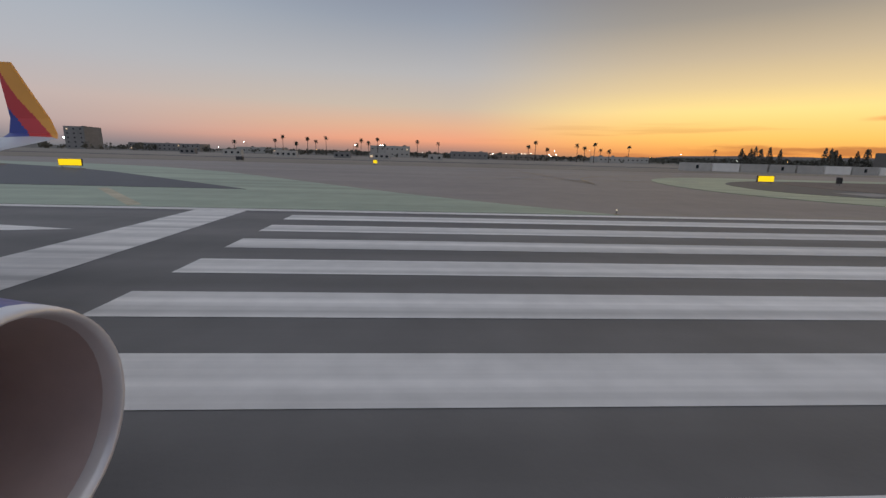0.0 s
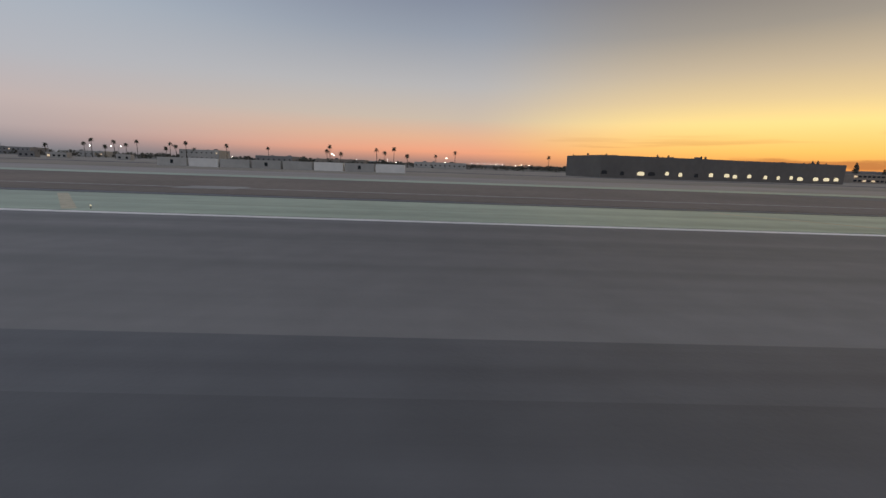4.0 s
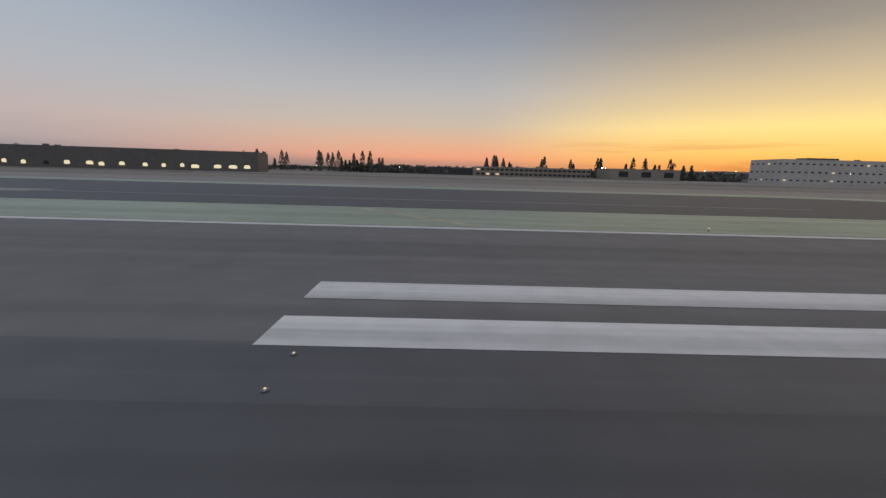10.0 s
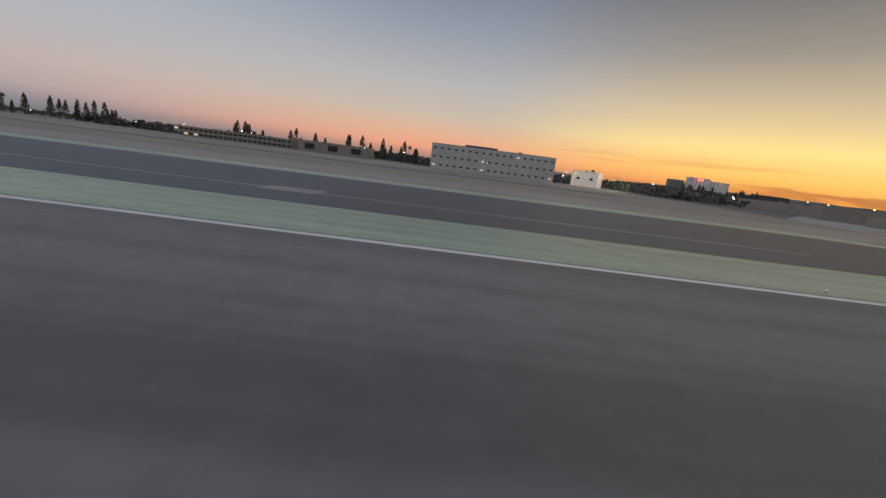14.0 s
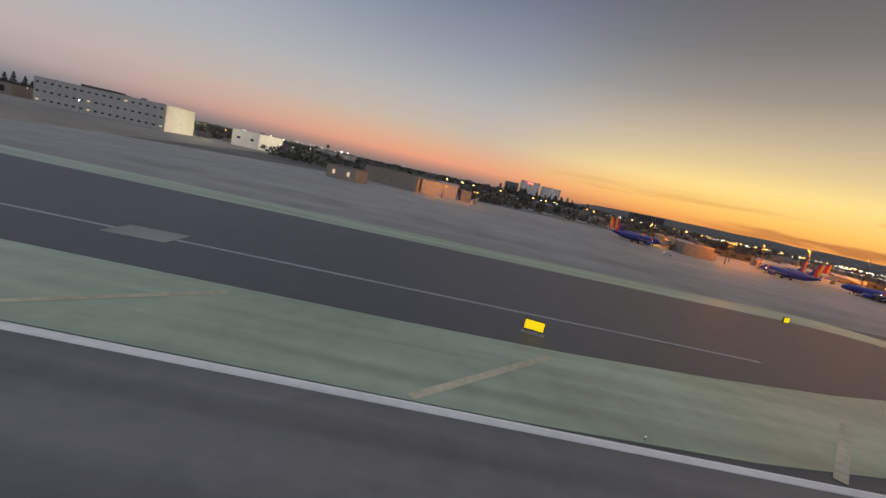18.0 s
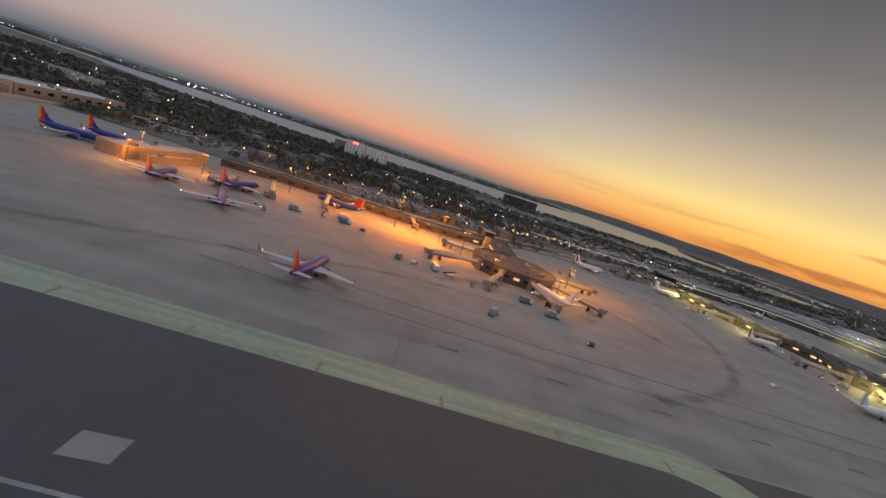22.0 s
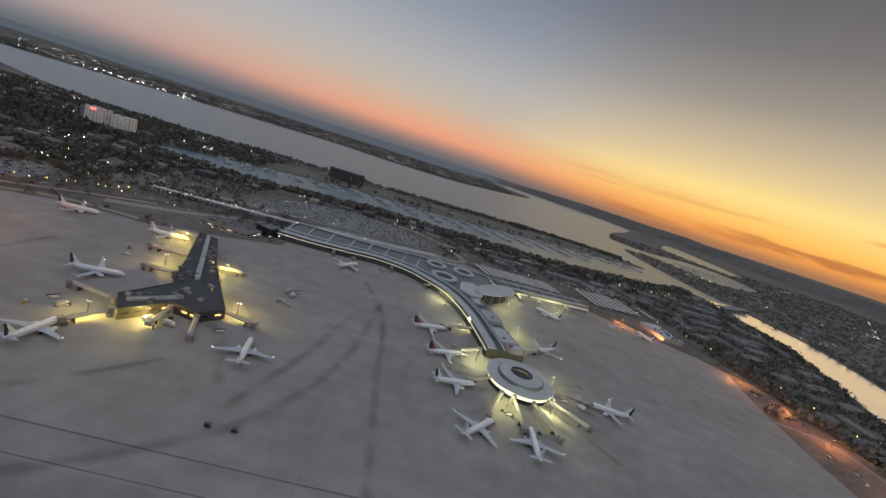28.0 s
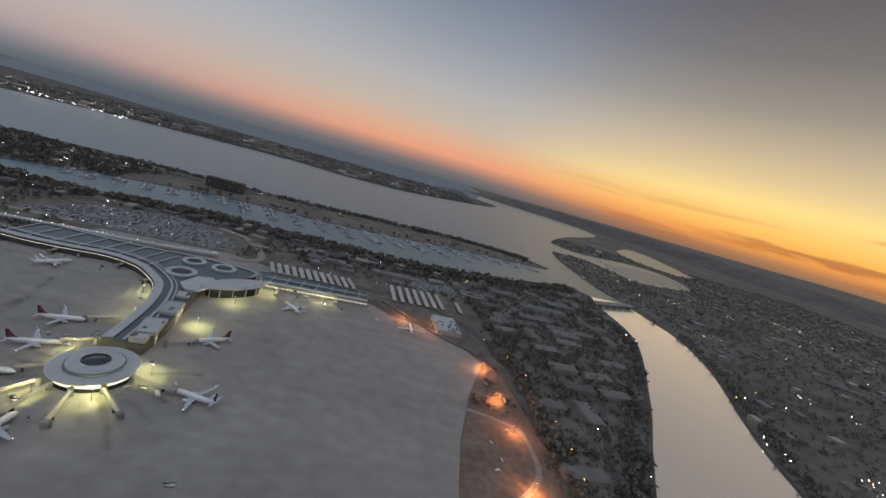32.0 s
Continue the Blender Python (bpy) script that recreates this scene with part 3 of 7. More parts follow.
for side in (-1, 1):
    for k in range(8):
        y = 1.75 * (2 * k + 1)
        marking("threshold_stripe", rect(0, 45.7, *sorted((side * y, side * (y + 1.75)))), label="long worn white threshold stripe")
    marking("edge_line", rect(-600, 2420, *sorted((side * 29.55, side * 30.45))), label="white runway edge line")
    marking("aiming_point", rect(307, 352.7, *sorted((side * 11, side * 20.1))), label="broad white aiming point block")
    for x, bars in ((152, 3), (458, 2), (608.5, 2)):
        for b in range(bars):
            marking("touchdown_bar", rect(x, x + 22.9, *sorted((side * (11 + 3.3 * b), side * (12.8 + 3.3 * b)))), label="white touchdown zone bar")
marking("threshold_bar", rect(-6.3, -3.2, -29.5, 29.5), label="broad white threshold bar across the runway")
for y in (-22.5, -7.5, 7.5, 22.5):
    marking("threshold_arrow", [(-22, y - 3), (-8, y), (-22, y + 3), (-22, y + 1), (-11.5, y), (-22, y - 1)], label="white arrowhead before the threshold")
for k in range(60):
    if k * 61 - 540 < -40 or k * 61 - 540 > 100:
        marking("centre_line", rect(k * 61 - 540, k * 61 - 540 + 36.6, -0.45, 0.45), label="white runway centre line dash")
# runway figures, read from the approach side: (across from the figure's left edge, up from its foot)
FIGURES = (("2", 8.42, [(0, 0), (6.1, 0), (6.1, 2.8), (2.3, 2.8), (2.3, 4.6), (6.1, 10.2), (6.1, 16.6), (5.0, 18.7), (0, 18.7), (0, 13.7), (1.7, 13.7), (1.7, 15.9), (4.4, 15.9), (4.4, 11.2), (1.3, 6.6), (0.8, 5.9), (0, 5.4)]),
           ("7", -2.3, [(1.6, 0), (3.7, 0), (6.1, 14.2), (6.1, 18.7), (0, 18.7), (0, 15.9), (4.2, 15.9), (4.2, 14.6)]))
for fig_name, left, outline in FIGURES:
    marking("runway_figure", [(58.6 + v, left - u) for u, v in outline], label="white painted runway figure " + fig_name)
# diagonal bars on the green shoulders
for foot, step, count, lean in ((-193.8, 61, 4, -10), (80.9, 61, 5, -10), (432, 61, 5, -10), (807.7, 61, 4, -10), (1137.3, 29.3, 5, 12)):
    for k in range(count):
        x = foot + step * k
        strip("shoulder_bar", [(x, 31), (x + lean, 42.3)], 0.8, 0.14, BAR_TAN, "faded tan diagonal bar on the green shoulder")
for p, q in (((1370, 59.5), (1377.5, 57)), ((1369, 45), (1377, 47)), ((1376, 33), (1384.5, 41.5))):
    strip("shoulder_bar", [p, q], 0.8, 0.14, PALE_PAINT, "pale worn bar on the green shoulder")
for xa, xb, le, re in ISLANDS[4:5]:
    for ang in (150, 180, 205, 235):
        c = (xa + 25, 65)
        a = radians(ang)
        strip("shoulder_bar", [(c[0] + 25 * math.cos(a) * 0.95, c[1] + 34 * math.sin(a) * 0.95), (c[0] + 15 * math.cos(a), c[1] + 23 * math.sin(a))], 0.9, 0.14, YELLOW_PAINT, "faded tan bar on the green shoulder")
for k in range(7):
    strip("shoulder_bar", [(1443 + 29.5 * k, 86.5), (1443 + 29.5 * k, 93.5)], 0.9, 0.14, YELLOW_PAINT, "faded tan bar on the green shoulder")
for kz, pts in enumerate(([(1316, 40), (1326, 48), (1342, 59), (1369, 78), (1400, 98)], [(1348, 90), (1346, 75), (1342, 65), (1334, 53), (1326, 47)], [(1339, 98), (1346, 87), (1364, 83), (1392, 78)])):
    strip("taxi_line", smooth_line(pts, 6), 0.75, 0.115 + 0.004 * kz, PALE_PAINT, "pale worn taxiway line between islands")
# taxiway lines
for xa, xb, le, re in ISLANDS:
    strip("infield_line", [(xa + 40, 55), (xb - 62, 55)] if xa < 1300 else [(xa + 23, 52.6), (xa + 45, 50.6), (xa + 70, 48.8), (xa + 105, 47.6), (xb - 62, 46.8)], 0.7, 0.18, PALE_PAINT, "pale line along the infield")
    pad = [(xa + 16.5, 51), (xa + 23, 52), (xa + 23.5, 57), (xa + 17, 56.5)]
    sheet("drain_pad", pad, 0.19, CONCRETE, "pale concrete drain pad", 0.3, "pad")
    mid = (xa + xb) / 2
    sheet("drain_pad", [(mid - 3, 52.5), (mid + 4, 53), (mid + 4, 58), (mid - 3, 57.5)], 0.19, CONCRETE, "pale concrete drain pad", 0.3, "pad")
gaps = [(ISLANDS[k][1], ISLANDS[k + 1][0]) for k in range(len(ISLANDS) - 1)]
LEAD_OFF = {0: [([(46, 24.5), (50, 21.6), (54.3, 18.9), (59.1, 16.3), (63, 13.8), (68.1, 10.4), (71.6, 8.4), (76, 6.2), (84, 3.6), (110, 0.9)], 0.24), ([(62.2, 14.35), (67.2, 12.4), (69.9, 11.5), (72.8, 10.2), (76.3, 9.0), (79.5, 8.0), (82.4, 7.1), (92, 4.8), (120, 1.4)], 0.15)],
            1: [([(394, 20.2), (398.5, 17.0), (404.4, 13.7), (408.3, 11.8), (412, 10.2), (414, 9.2), (417.2, 7.9), (421, 6.8)], 0.17)]}
for gi, (a, b) in enumerate(gaps):
    m = (a + b) / 2
    strip("lead_off_line", [(m + 2, 66), (m + 2, 118)], 0.35, 0.13, YELLOW_PAINT, "faded tan taxiway line")
    strip("lead_off_line", smooth_line([(m + 64, 118), (m + 25, 100), (m + 8, 84), (m + 2, 64)], 8), 0.35, 0.13, YELLOW_PAINT, "faded tan taxiway line")
    for pts, wd in LEAD_OFF.get(gi, ()):
        strip("lead_off_line", smooth_line(pts, 8), wd, 0.132, WORN_YELLOW, "worn tan taxiway line curving off the runway")
    strip("hold_line", [(a - 2, 75.2), (b + 8, 74.2)], 0.4, 0.138, YELLOW_PAINT, "faded tan hold line across the taxiway")
    for q in range(4):
        x = a + 5 + q * 10.6
        marking("hold_marking", [(x, 76.2), (x + 3.4, 76.6), (x + 3.6, 77.5), (x + 0.2, 77.1)], PALE_PAINT, "scuffed pale surface marking", 0.143)
        marking("hold_marking", [(x + 0.8, 78.2), (x + 2.8, 78.5), (x + 4.4, 77.9), (x + 4.7, 78.9), (x + 0.9, 79.2)], PALE_PAINT, "scuffed pale surface marking", 0.143)
strip("apron_lane_line", [(1072, 118), (2420, 116)], 0.35, 0.095, YELLOW_PAINT, "faded tan taxilane line on the apron")
DARKSEAM = mat("dark_apron_seam", (0.14, 0.13, 0.12), 0.9, var=0.3, scale=0.2, big=0.02)
strip("apron_seam", [(1480, 152), (1600, 146), (2000, 156), (2380, 170)], 0.9, 0.096, DARKSEAM, "dark tar seam along the apron")
strip("apron_seam", [(1480, 136), (1620, 132), (2000, 140)], 0.6, 0.096, DARKSEAM, "dark tar seam along the apron")
strip("taxi_seam", [(-700, 112), (1070, 112)], 1.2, 0.07, PALE_PAINT, "pale edge line of the taxiway")
for k in range(22):
    x = 1560 + k * 36
    marking("apron_patch", rect(x, x + 7, 120.5, 121.8), DARKSEAM, "dark rubber patch on the apron", 0.094)

TRACK = mat("dark_tyre_track", (0.2, 0.185, 0.168), 0.9, var=0.25, scale=0.1, big=0.03)


def film(name, pts, width, label, layers=2, z=0.098):
    """Layers of thin film, each narrower, so that the edge fades."""
    for k in range(layers):
        strip(name, pts, width * (1 - k / layers), z + 0.003 * k, FILM, label)


for pts, wd in (([(1640, 130), (1700, 170), (1738, 240), (1750, 330)], 7), ([(1900, 130), (1960, 180), (1994, 260), (2004, 380)], 8), ([(1760, 140), (1850, 160), (1905, 215)], 6), ([(2030, 150), (2020, 250), (2010, 350), (1980, 430)], 7),
                ([(1400, 110), (1480, 150), (1540, 180), (1600, 190)], 6), ([(1905, 262), (1925, 240), (1938, 205)], 9), ([(1985, 330), (1968, 250), (1950, 190)], 8), ([(1690, 200), (1672, 236), (1650, 262)], 8), ([(1662, 250), (1650, 215), (1625, 190)], 10), ([(1585, 215), (1560, 195)], 10)):
    film("tyre_track", smooth_line(pts, 8), wd, "soft dark tyre track curving over the apron")
# airliners at their stands: kind, place, heading
STANDS = [("blue", 1345, 250, 12), ("blue", 1352, 274, 12), ("blue", 1414, 220, 98), ("red", 1452, 205, 118), ("red", 1490, 294, 170), ("red", 1512, 148, 82), 
          ("plain", 1626, 222, 118), ("blue", 1440, 250, 75),
          ("plain", 1800, 193, 12), ("white", 1842, 208, 86), ("white", 1938, 238, 100), ("white", 1812, 286, 14), ("plain", 1797, 390, 12),
          ("wred", 2052.5, 353, 20), ("wred", 2067, 312, 22), ("white", 2073, 270.8, 15), ("plain", 2086.5, 225.6, 46), ("plain", 2123, 224.5, 88), ("white", 2202, 292.3, 171), ("wred", 2168.6, 375.5, 217), ("white", 2204, 493.4, 140), ("white", 2350, 520, 100),
          ("plain", 1955, 455, 60), ("white", 1714, 390, 12)]
# worn wheel lanes and spills fanning out from the round gate building
for deg, r0, r1, wd in ((-12, 34, 62, 6), (-30, 32, 74, 9), (-48, 30, 88, 7), (-62, 31, 66, 10), (-80, 30, 58, 8), (-112, 31, 60, 9), (-128, 32, 70, 7), (-150, 30, 52, 9), (-176, 31, 58, 7), (168, 32, 60, 6), (24, 34, 70, 7)):
    c, s = math.cos(radians(deg)), math.sin(radians(deg))
    film("wheel_lane", smooth_line([(2126 + c * r0, 296 + s * r0), (2126 + c * (r0 + r1) / 2 - s * 2, 296 + s * (r0 + r1) / 2 + c * 2), (2126 + c * r1, 296 + s * r1)], 5), wd, "soft dark wheel lane fanning over the apron", 2, 0.112)
# oily stains where aircraft stand
for kind, x, y, turn in STANDS:
    a = radians(turn)
    film("oil_stain", [(x - 9 * math.cos(a), y - 9 * math.sin(a)), (x, y), (x + 12 * math.cos(a), y + 12 * math.sin(a))], 9, "soft dark oil stain on the concrete stand", 1, 0.107)
for k in range(12):
    strip("apron_joint", [(1100 + k * 112, 100), (1106 + k * 112, 235)], 0.25, 0.0975, TRACK, "thin dark joint across the apron")

# dark worn lanes on the apron, as soft-edged bands of thin film
for pts, wd in (([(1062, 106), (1500, 104), (2000, 106), (2420, 108)], 9), ([(1100, 128), (1600, 127), (2100, 130), (2400, 140)], 13)):
    film("worn_lane", smooth_line(pts, 8), wd * 1.3, "faintly darker worn lane on the apron", 1, 0.0845)


# ---------- paints and finishes ----------
BLUE = mat("deep_blue_aircraft_paint", (0.028, 0.04, 0.24), 0.3, var=0.06, scale=0.8, big=0.1)
RED = mat("red_aircraft_paint", (0.55, 0.03, 0.03), 0.35, var=0.06, scale=0.8, big=0.1)
ORANGE = mat("orange_aircraft_paint", (0.78, 0.33, 0.04), 0.35, var=0.06, scale=0.8, big=0.1)
JETWHITE = mat("white_aircraft_paint", (0.74, 0.74, 0.75), 0.35, var=0.06, scale=0.8, big=0.1)
WINGGREY = mat("light_grey_wing_paint", (0.45, 0.46, 0.49), 0.4, var=0.1, scale=0.8, big=0.15)
NAVY = mat("navy_tail_paint", (0.02, 0.025, 0.07), 0.35, var=0.06, scale=0.8, big=0.1)
METAL = mat("polished_inlet_metal", (0.8, 0.77, 0.76), 0.35, metal=0.35, var=0.1, scale=2, big=0.3)
INLET = mat("inlet_liner", (0.55, 0.44, 0.41), 0.45, var=0.12, scale=3, big=0.4)
DARKMETAL = mat("dark_metal", (0.05, 0.05, 0.055), 0.5, metal=0.6, var=0.15, scale=2, big=0.3)
RUBBER = mat("black_rubber", (0.02, 0.02, 0.02), 0.85, var=0.2, scale=4, big=0.4)
GLASS = mat("dark_window_glass", (0.02, 0.025, 0.03), 0.12, var=0.05, scale=1, big=0.1)
NAVLIGHT = glowing("wingtip_lamp", (1.0, 0.95, 0.85), 14)


def foil(bm, root, tip, mats=(0,), n=8):
    """A tapered surface between two sections: (leading edge point, chord, thickness, thickness direction)."""
    sec = []
    for (p, c, t, up) in (root, tip):
        p, up = Vector(p), Vector(up)
        ring = []
        for k in range(2 * n):
            u = k / n if k <= n else (2 * n - k) / n
            x = 0.5 * (1 - math.cos(math.pi * u))
            th = t * 2.6 * (math.sqrt(x + 1e-6) * 0.6 - x * 0.35 - x * x * 0.25) * (1 if k <= n else -0.7)
            ring.append(bm.verts.new(p + Vector((-c * x, 0, 0)) + up * th))
        sec.append(ring)
    m = 2 * n
    for k in range(m):
        f = bm.faces.new((sec[0][k], sec[0][(k + 1) % m], sec[1][(k + 1) % m], sec[1][k]))
        f.material_index = mats[min(len(mats) - 1, int((min(k, m - k) / n) * len(mats)))]
    bm.faces.new(sec[0][::-1])
    bm.faces.new(sec[1])
    bmesh.ops.recalc_face_normals(bm, faces=bm.faces)


def airliner(name, body, fin_mats, cowl, winglet_mats, label, full=False):
    """A twin-engined narrow-body airliner on its wheels, nose towards +x, origin on the ground under its main gear."""
    e = empty(name)
    seg = 28 if full else 14
    # fuselage: (x from main gear, radius, centre height)
    prof = [(17.2, 0.08, 2.75), (16.9, 0.5, 2.8), (16.2, 0.95, 2.9), (15.0, 1.42, 3.1), (13.4, 1.78, 3.28), (11.5, 1.88, 3.3), (4, 1.88, 3.3), (-5, 1.88, 3.3), (-9, 1.72, 3.45), (-12.5, 1.2, 3.85), (-15, 0.65, 4.25), (-16.4, 0.22, 4.45)]
    bm = bmesh.new()
    rings = [[bm.verts.new((x, r * math.cos(2 * math.pi * k / seg), z + r * 1.04 * math.sin(2 * math.pi * k / seg))) for k in range(seg)] for x, r, z in prof]
    for i in range(len(rings) - 1):
        for k in range(seg):
            bm.faces.new((rings[i][k], rings[i + 1][k], rings[i + 1][(k + 1) % seg], rings[i][(k + 1) % seg]))
    bm.faces.new(rings[0])
    bm.faces.new(rings[-1][::-1])
    bmesh.ops.recalc_face_normals(bm, faces=bm.faces)
    part("fuselage", bm, body, e, smooth=True)
    bm = bmesh.new()
    lo, hi = [], []
    for k in range(9):
        a = radians(-72 + 18 * k)
        lo.append(bm.verts.new((15.75 - 1.15 * (1 - math.cos(a)) * 1.1, 1.28 * math.sin(a), 3.5)))
        hi.append(bm.verts.new((15.2 - 1.0 * (1 - math.cos(a)) * 1.1, 1.14 * math.sin(a), 4.12)))
    for k in range(8):
        bm.faces.new((lo[k], lo[k + 1], hi[k + 1], hi[k]))
    part("cockpit_window", bm, GLASS, e)
    for s in (-1, 1):
        bm = bmesh.new()
        for k in range(40 if full else 26):
            x = 12.2 - k * (0.51 if full else 0.8)
            zc = 3.78
            yy = s * 1.845
            box(bm, x - 0.13, x + 0.13, yy - 0.02 - 0.0, yy + 0.02, zc - 0.18, zc + 0.18)
        tagged(part("window_row", bm, GLASS, e), kind="stuff")
        # wing
        lx = lambda y: 4.6 - (abs(y) - 1.9) * 0.495
        bm = bmesh.new()
        foil(bm, ((5.6, s * 1.5, 2.5), 7.4, 0.5, (0, 0, 1)), ((lx(5.2), s * 5.2, 2.85), 4.6, 0.34, (0, 0, 1)))
        foil(bm, ((lx(5.2), s * 5.2, 2.85), 4.6, 0.34, (0, 0, 1)), ((lx(17.0), s * 17.0, 3.85), 1.65, 0.1, (0, 0, 1)))
        part("wing", bm, WINGGREY, e, smooth=False)
        # blended winglet in bands
        bm = bmesh.new()
        pts = [(0, 17.0, 3.85, 1.65), (-0.25, 17.35, 4.0, 1.5), (-0.6, 17.6, 4.5, 1.25), (-1.25, 17.8, 5.4, 0.85), (-1.9, 18.0, 6.35, 0.45)]
        sub = 10 if full else 3
        pts = [tuple(p + (q - p) * f / sub for p, q in zip(pts[i], pts[i + 1])) for i in range(4) for f in range(sub)] + [pts[-1]]
        cols = 40 if full else 12
        sec = []
        for dx, y, z, c in pts:
            sec.append([[bm.verts.new((lx(17.0) + dx - c * u / cols, s * (y + o), z)) for u in range(cols + 1)] for o in (-0.04, 0.04)])
        for i in range(len(pts) - 1):
            h = (pts[i][2] + pts[i + 1][2]) / 2 - 3.85
            for side in (0, 1):
                for u in range(cols):
                    f = bm.faces.new((sec[i][side][u], sec[i][side][u + 1], sec[i + 1][side][u + 1], sec[i + 1][side][u]))
                    v = (u + 0.5) / cols
                    f.material_index = 0 if v < 0.06 + 0.38 * h else (1 if v < 0.5 + 0.5 * h else 2)
            for u in (0, cols):
                bm.faces.new((sec[i][0][u], sec[i][1][u], sec[i + 1][1][u], sec[i + 1][0][u]))
        bmesh.ops.recalc_face_normals(bm, faces=bm.faces)
        part("winglet", bm, list(winglet_mats), e, "")
        bm = bmesh.new()
        bmesh.ops.create_icosphere(bm, subdivisions=1, radius=0.03 if full else 0.16, matrix=Matrix.Translation((lx(17.0) + 0.1, s * 17.15, 3.9)))
        part("wingtip_light", bm, NAVLIGHT, e)
        # engine
        ex, ey, ez = 6.4, s * 4.83, 1.55
        es = 40 if full else 16
        bm = bmesh.new()
        lathe(bm, [(0.98, -0.16), (1.03, -0.5), (1.07, -1.2), (1.04, -2.2), (0.9, -3.3), (0.78, -3.7), (0.6, -3.7), (0.5, -4.4), (0.32, -4.5)], es, "x", (ex, ey, ez))
        bmesh.ops.recalc_face_normals(bm, faces=bm.faces)
        eng = part("engine", bm, cowl, e, smooth=True)
        bm = bmesh.new()
        lathe(bm, [(0.98, -0.16), (0.965, -0.06), (0.94, 0.0), (0.91, -0.01), (0.89, -0.07), (0.875, -0.16)], es, "x", (ex, ey, ez))
        part("intake_lip", bm, METAL, eng, "bare polished metal intake lip", smooth=True)
        bm = bmesh.new()
        lathe(bm, [(0.875, -0.16), (0.83, -0.6), (0.79, -1.15)], es, "x", (ex, ey, ez))
        part("intake_liner", bm, INLET, eng, "brownish intake liner", smooth=True)
        if full:
            for k in range(24):
                bm = bmesh.new()
                a = 2 * math.pi * k / 24
                c, sn = math.cos(a), math.sin(a)
                c2, s2 = math.cos(a + 0.22), math.sin(a + 0.22)
                v = [bm.verts.new(p) for p in ((ex - 1.0, ey + 0.25 * c, ez + 0.25 * sn), (ex - 0.95, ey + 0.77 * c, ez + 0.77 * sn), (ex - 1.15, ey + 0.77 * c2, ez + 0.77 * s2), (ex - 1.15, ey + 0.25 * c2, ez + 0.25 * s2))]
                bm.faces.new(v)
                part("fan_blade", bm, INLET, eng)
        bm = bmesh.new()
        lathe(bm, [(0.02, -0.75), (0.15, -0.85), (0.28, -1.05), (0.28, -1.2), (0.78, -1.2)], es // 2, "x", (ex, ey, ez))
        part("fan_hub", bm, DARKMETAL, eng, smooth=True)
        part("pylon", boxed(ex - 4.4, ex - 1.2, ey - 0.16, ey + 0.16, ez + 0.75, ez + 1.45), cowl, e)
        for fy in (4.2, 8.0, 11.5) if full else ():
            bm = bmesh.new()
            tube(bm, [(lx(fy) - 2.0, s * fy, 2.6 + fy * 0.06), (lx(fy) - 3.4, s * fy, 2.45 + fy * 0.06), (lx(fy) - 5.2, s * fy, 2.5 + fy * 0.06)], [0.06, 0.2, 0.04], 8)
            part("flap_fairing", bm, WINGGREY, e, smooth=True)
        # tailplane
        bm = bmesh.new()
        foil(bm, ((-12.0, s * 0.5, 4.5), 3.6, 0.22, (0, 0, 1)), ((-14.9, s * 7.0, 5.1), 1.3, 0.08, (0, 0, 1)))
        part("tailplane", bm, WINGGREY, e)
        # main gear
        bm = bmesh.new()
        tube(bm, [(0, s * 2.86, 0.55), (0, s * 2.86, 2.4)], 0.13, 8)
        mg = part("main_gear", bm, DARKMETAL, e)
        for o in (-0.42, 0.42):
            bm = bmesh.new()
            lathe(bm, [(0.12, -0.17), (0.46, -0.17), (0.55, -0.08), (0.55, 0.08), (0.46, 0.17), (0.12, 0.17)], 14, "x")
            bmesh.ops.rotate(bm, verts=bm.verts, matrix=Matrix.Rotation(math.pi / 2, 3, "Z"))
            bmesh.ops.translate(bm, verts=bm.verts, vec=(0, s * 2.86 + o, 0.55))
            part("wheel", bm, RUBBER, mg, smooth=True)
    # fin in colour bands
    bm = bmesh.new()
    cols, rows = 6, 4
    grid = []
    for side in (-0.11, 0.11):
        grid.append([[bm.verts.new((-9.6 - 5.6 * (i / rows) * 0.86 - (5.9 - 3.9 * i / rows) * u / cols - (1.4 if i == 0 and u == 0 else 0) * -1.2, side * (1 - 0.6 * i / rows), 4.95 + 6.9 * i / rows)) for u in range(cols + 1)] for i in range(rows + 1)])
    for g in grid:
        for i in range(rows):
            for u in range(cols):
                f = bm.faces.new((g[i][u], g[i][u + 1], g[i + 1][u + 1], g[i + 1][u]))
                k = (u + i * 0.7) / (cols + rows * 0.7)
                f.material_index = min(len(fin_mats) - 1, int(k * len(fin_mats) * 1.25))
    for i in range(rows):
        for u in (0, cols):
            bm.faces.new((grid[0][i][u], grid[0][i + 1][u], grid[1][i + 1][u], grid[1][i][u]))
    for u in range(cols):
        bm.faces.new((grid[0][rows][u], grid[0][rows][u + 1], grid[1][rows][u + 1], grid[1][rows][u]))
    bmesh.ops.recalc_face_normals(bm, faces=bm.faces)
    part("fin", bm, list(fin_mats), e)
    bm = bmesh.new()
    tube(bm, [(12.6, 0, 0.34), (12.6, 0, 2.0)], 0.1, 8)
    ng = part("nose_gear", bm, DARKMETAL, e)
    for o in (-0.2, 0.2):
        bm = bmesh.new()
        lathe(bm, [(0.08, -0.1), (0.3, -0.1), (0.34, 0), (0.3, 0.1), (0.08, 0.1)], 12, "x")
        bmesh.ops.rotate(bm, verts=bm.verts, matrix=Matrix.Rotation(math.pi / 2, 3, "Z"))
        bmesh.ops.translate(bm, verts=bm.verts, vec=(12.6, o, 0.34))
        part("wheel", bm, RUBBER, ng, smooth=True)
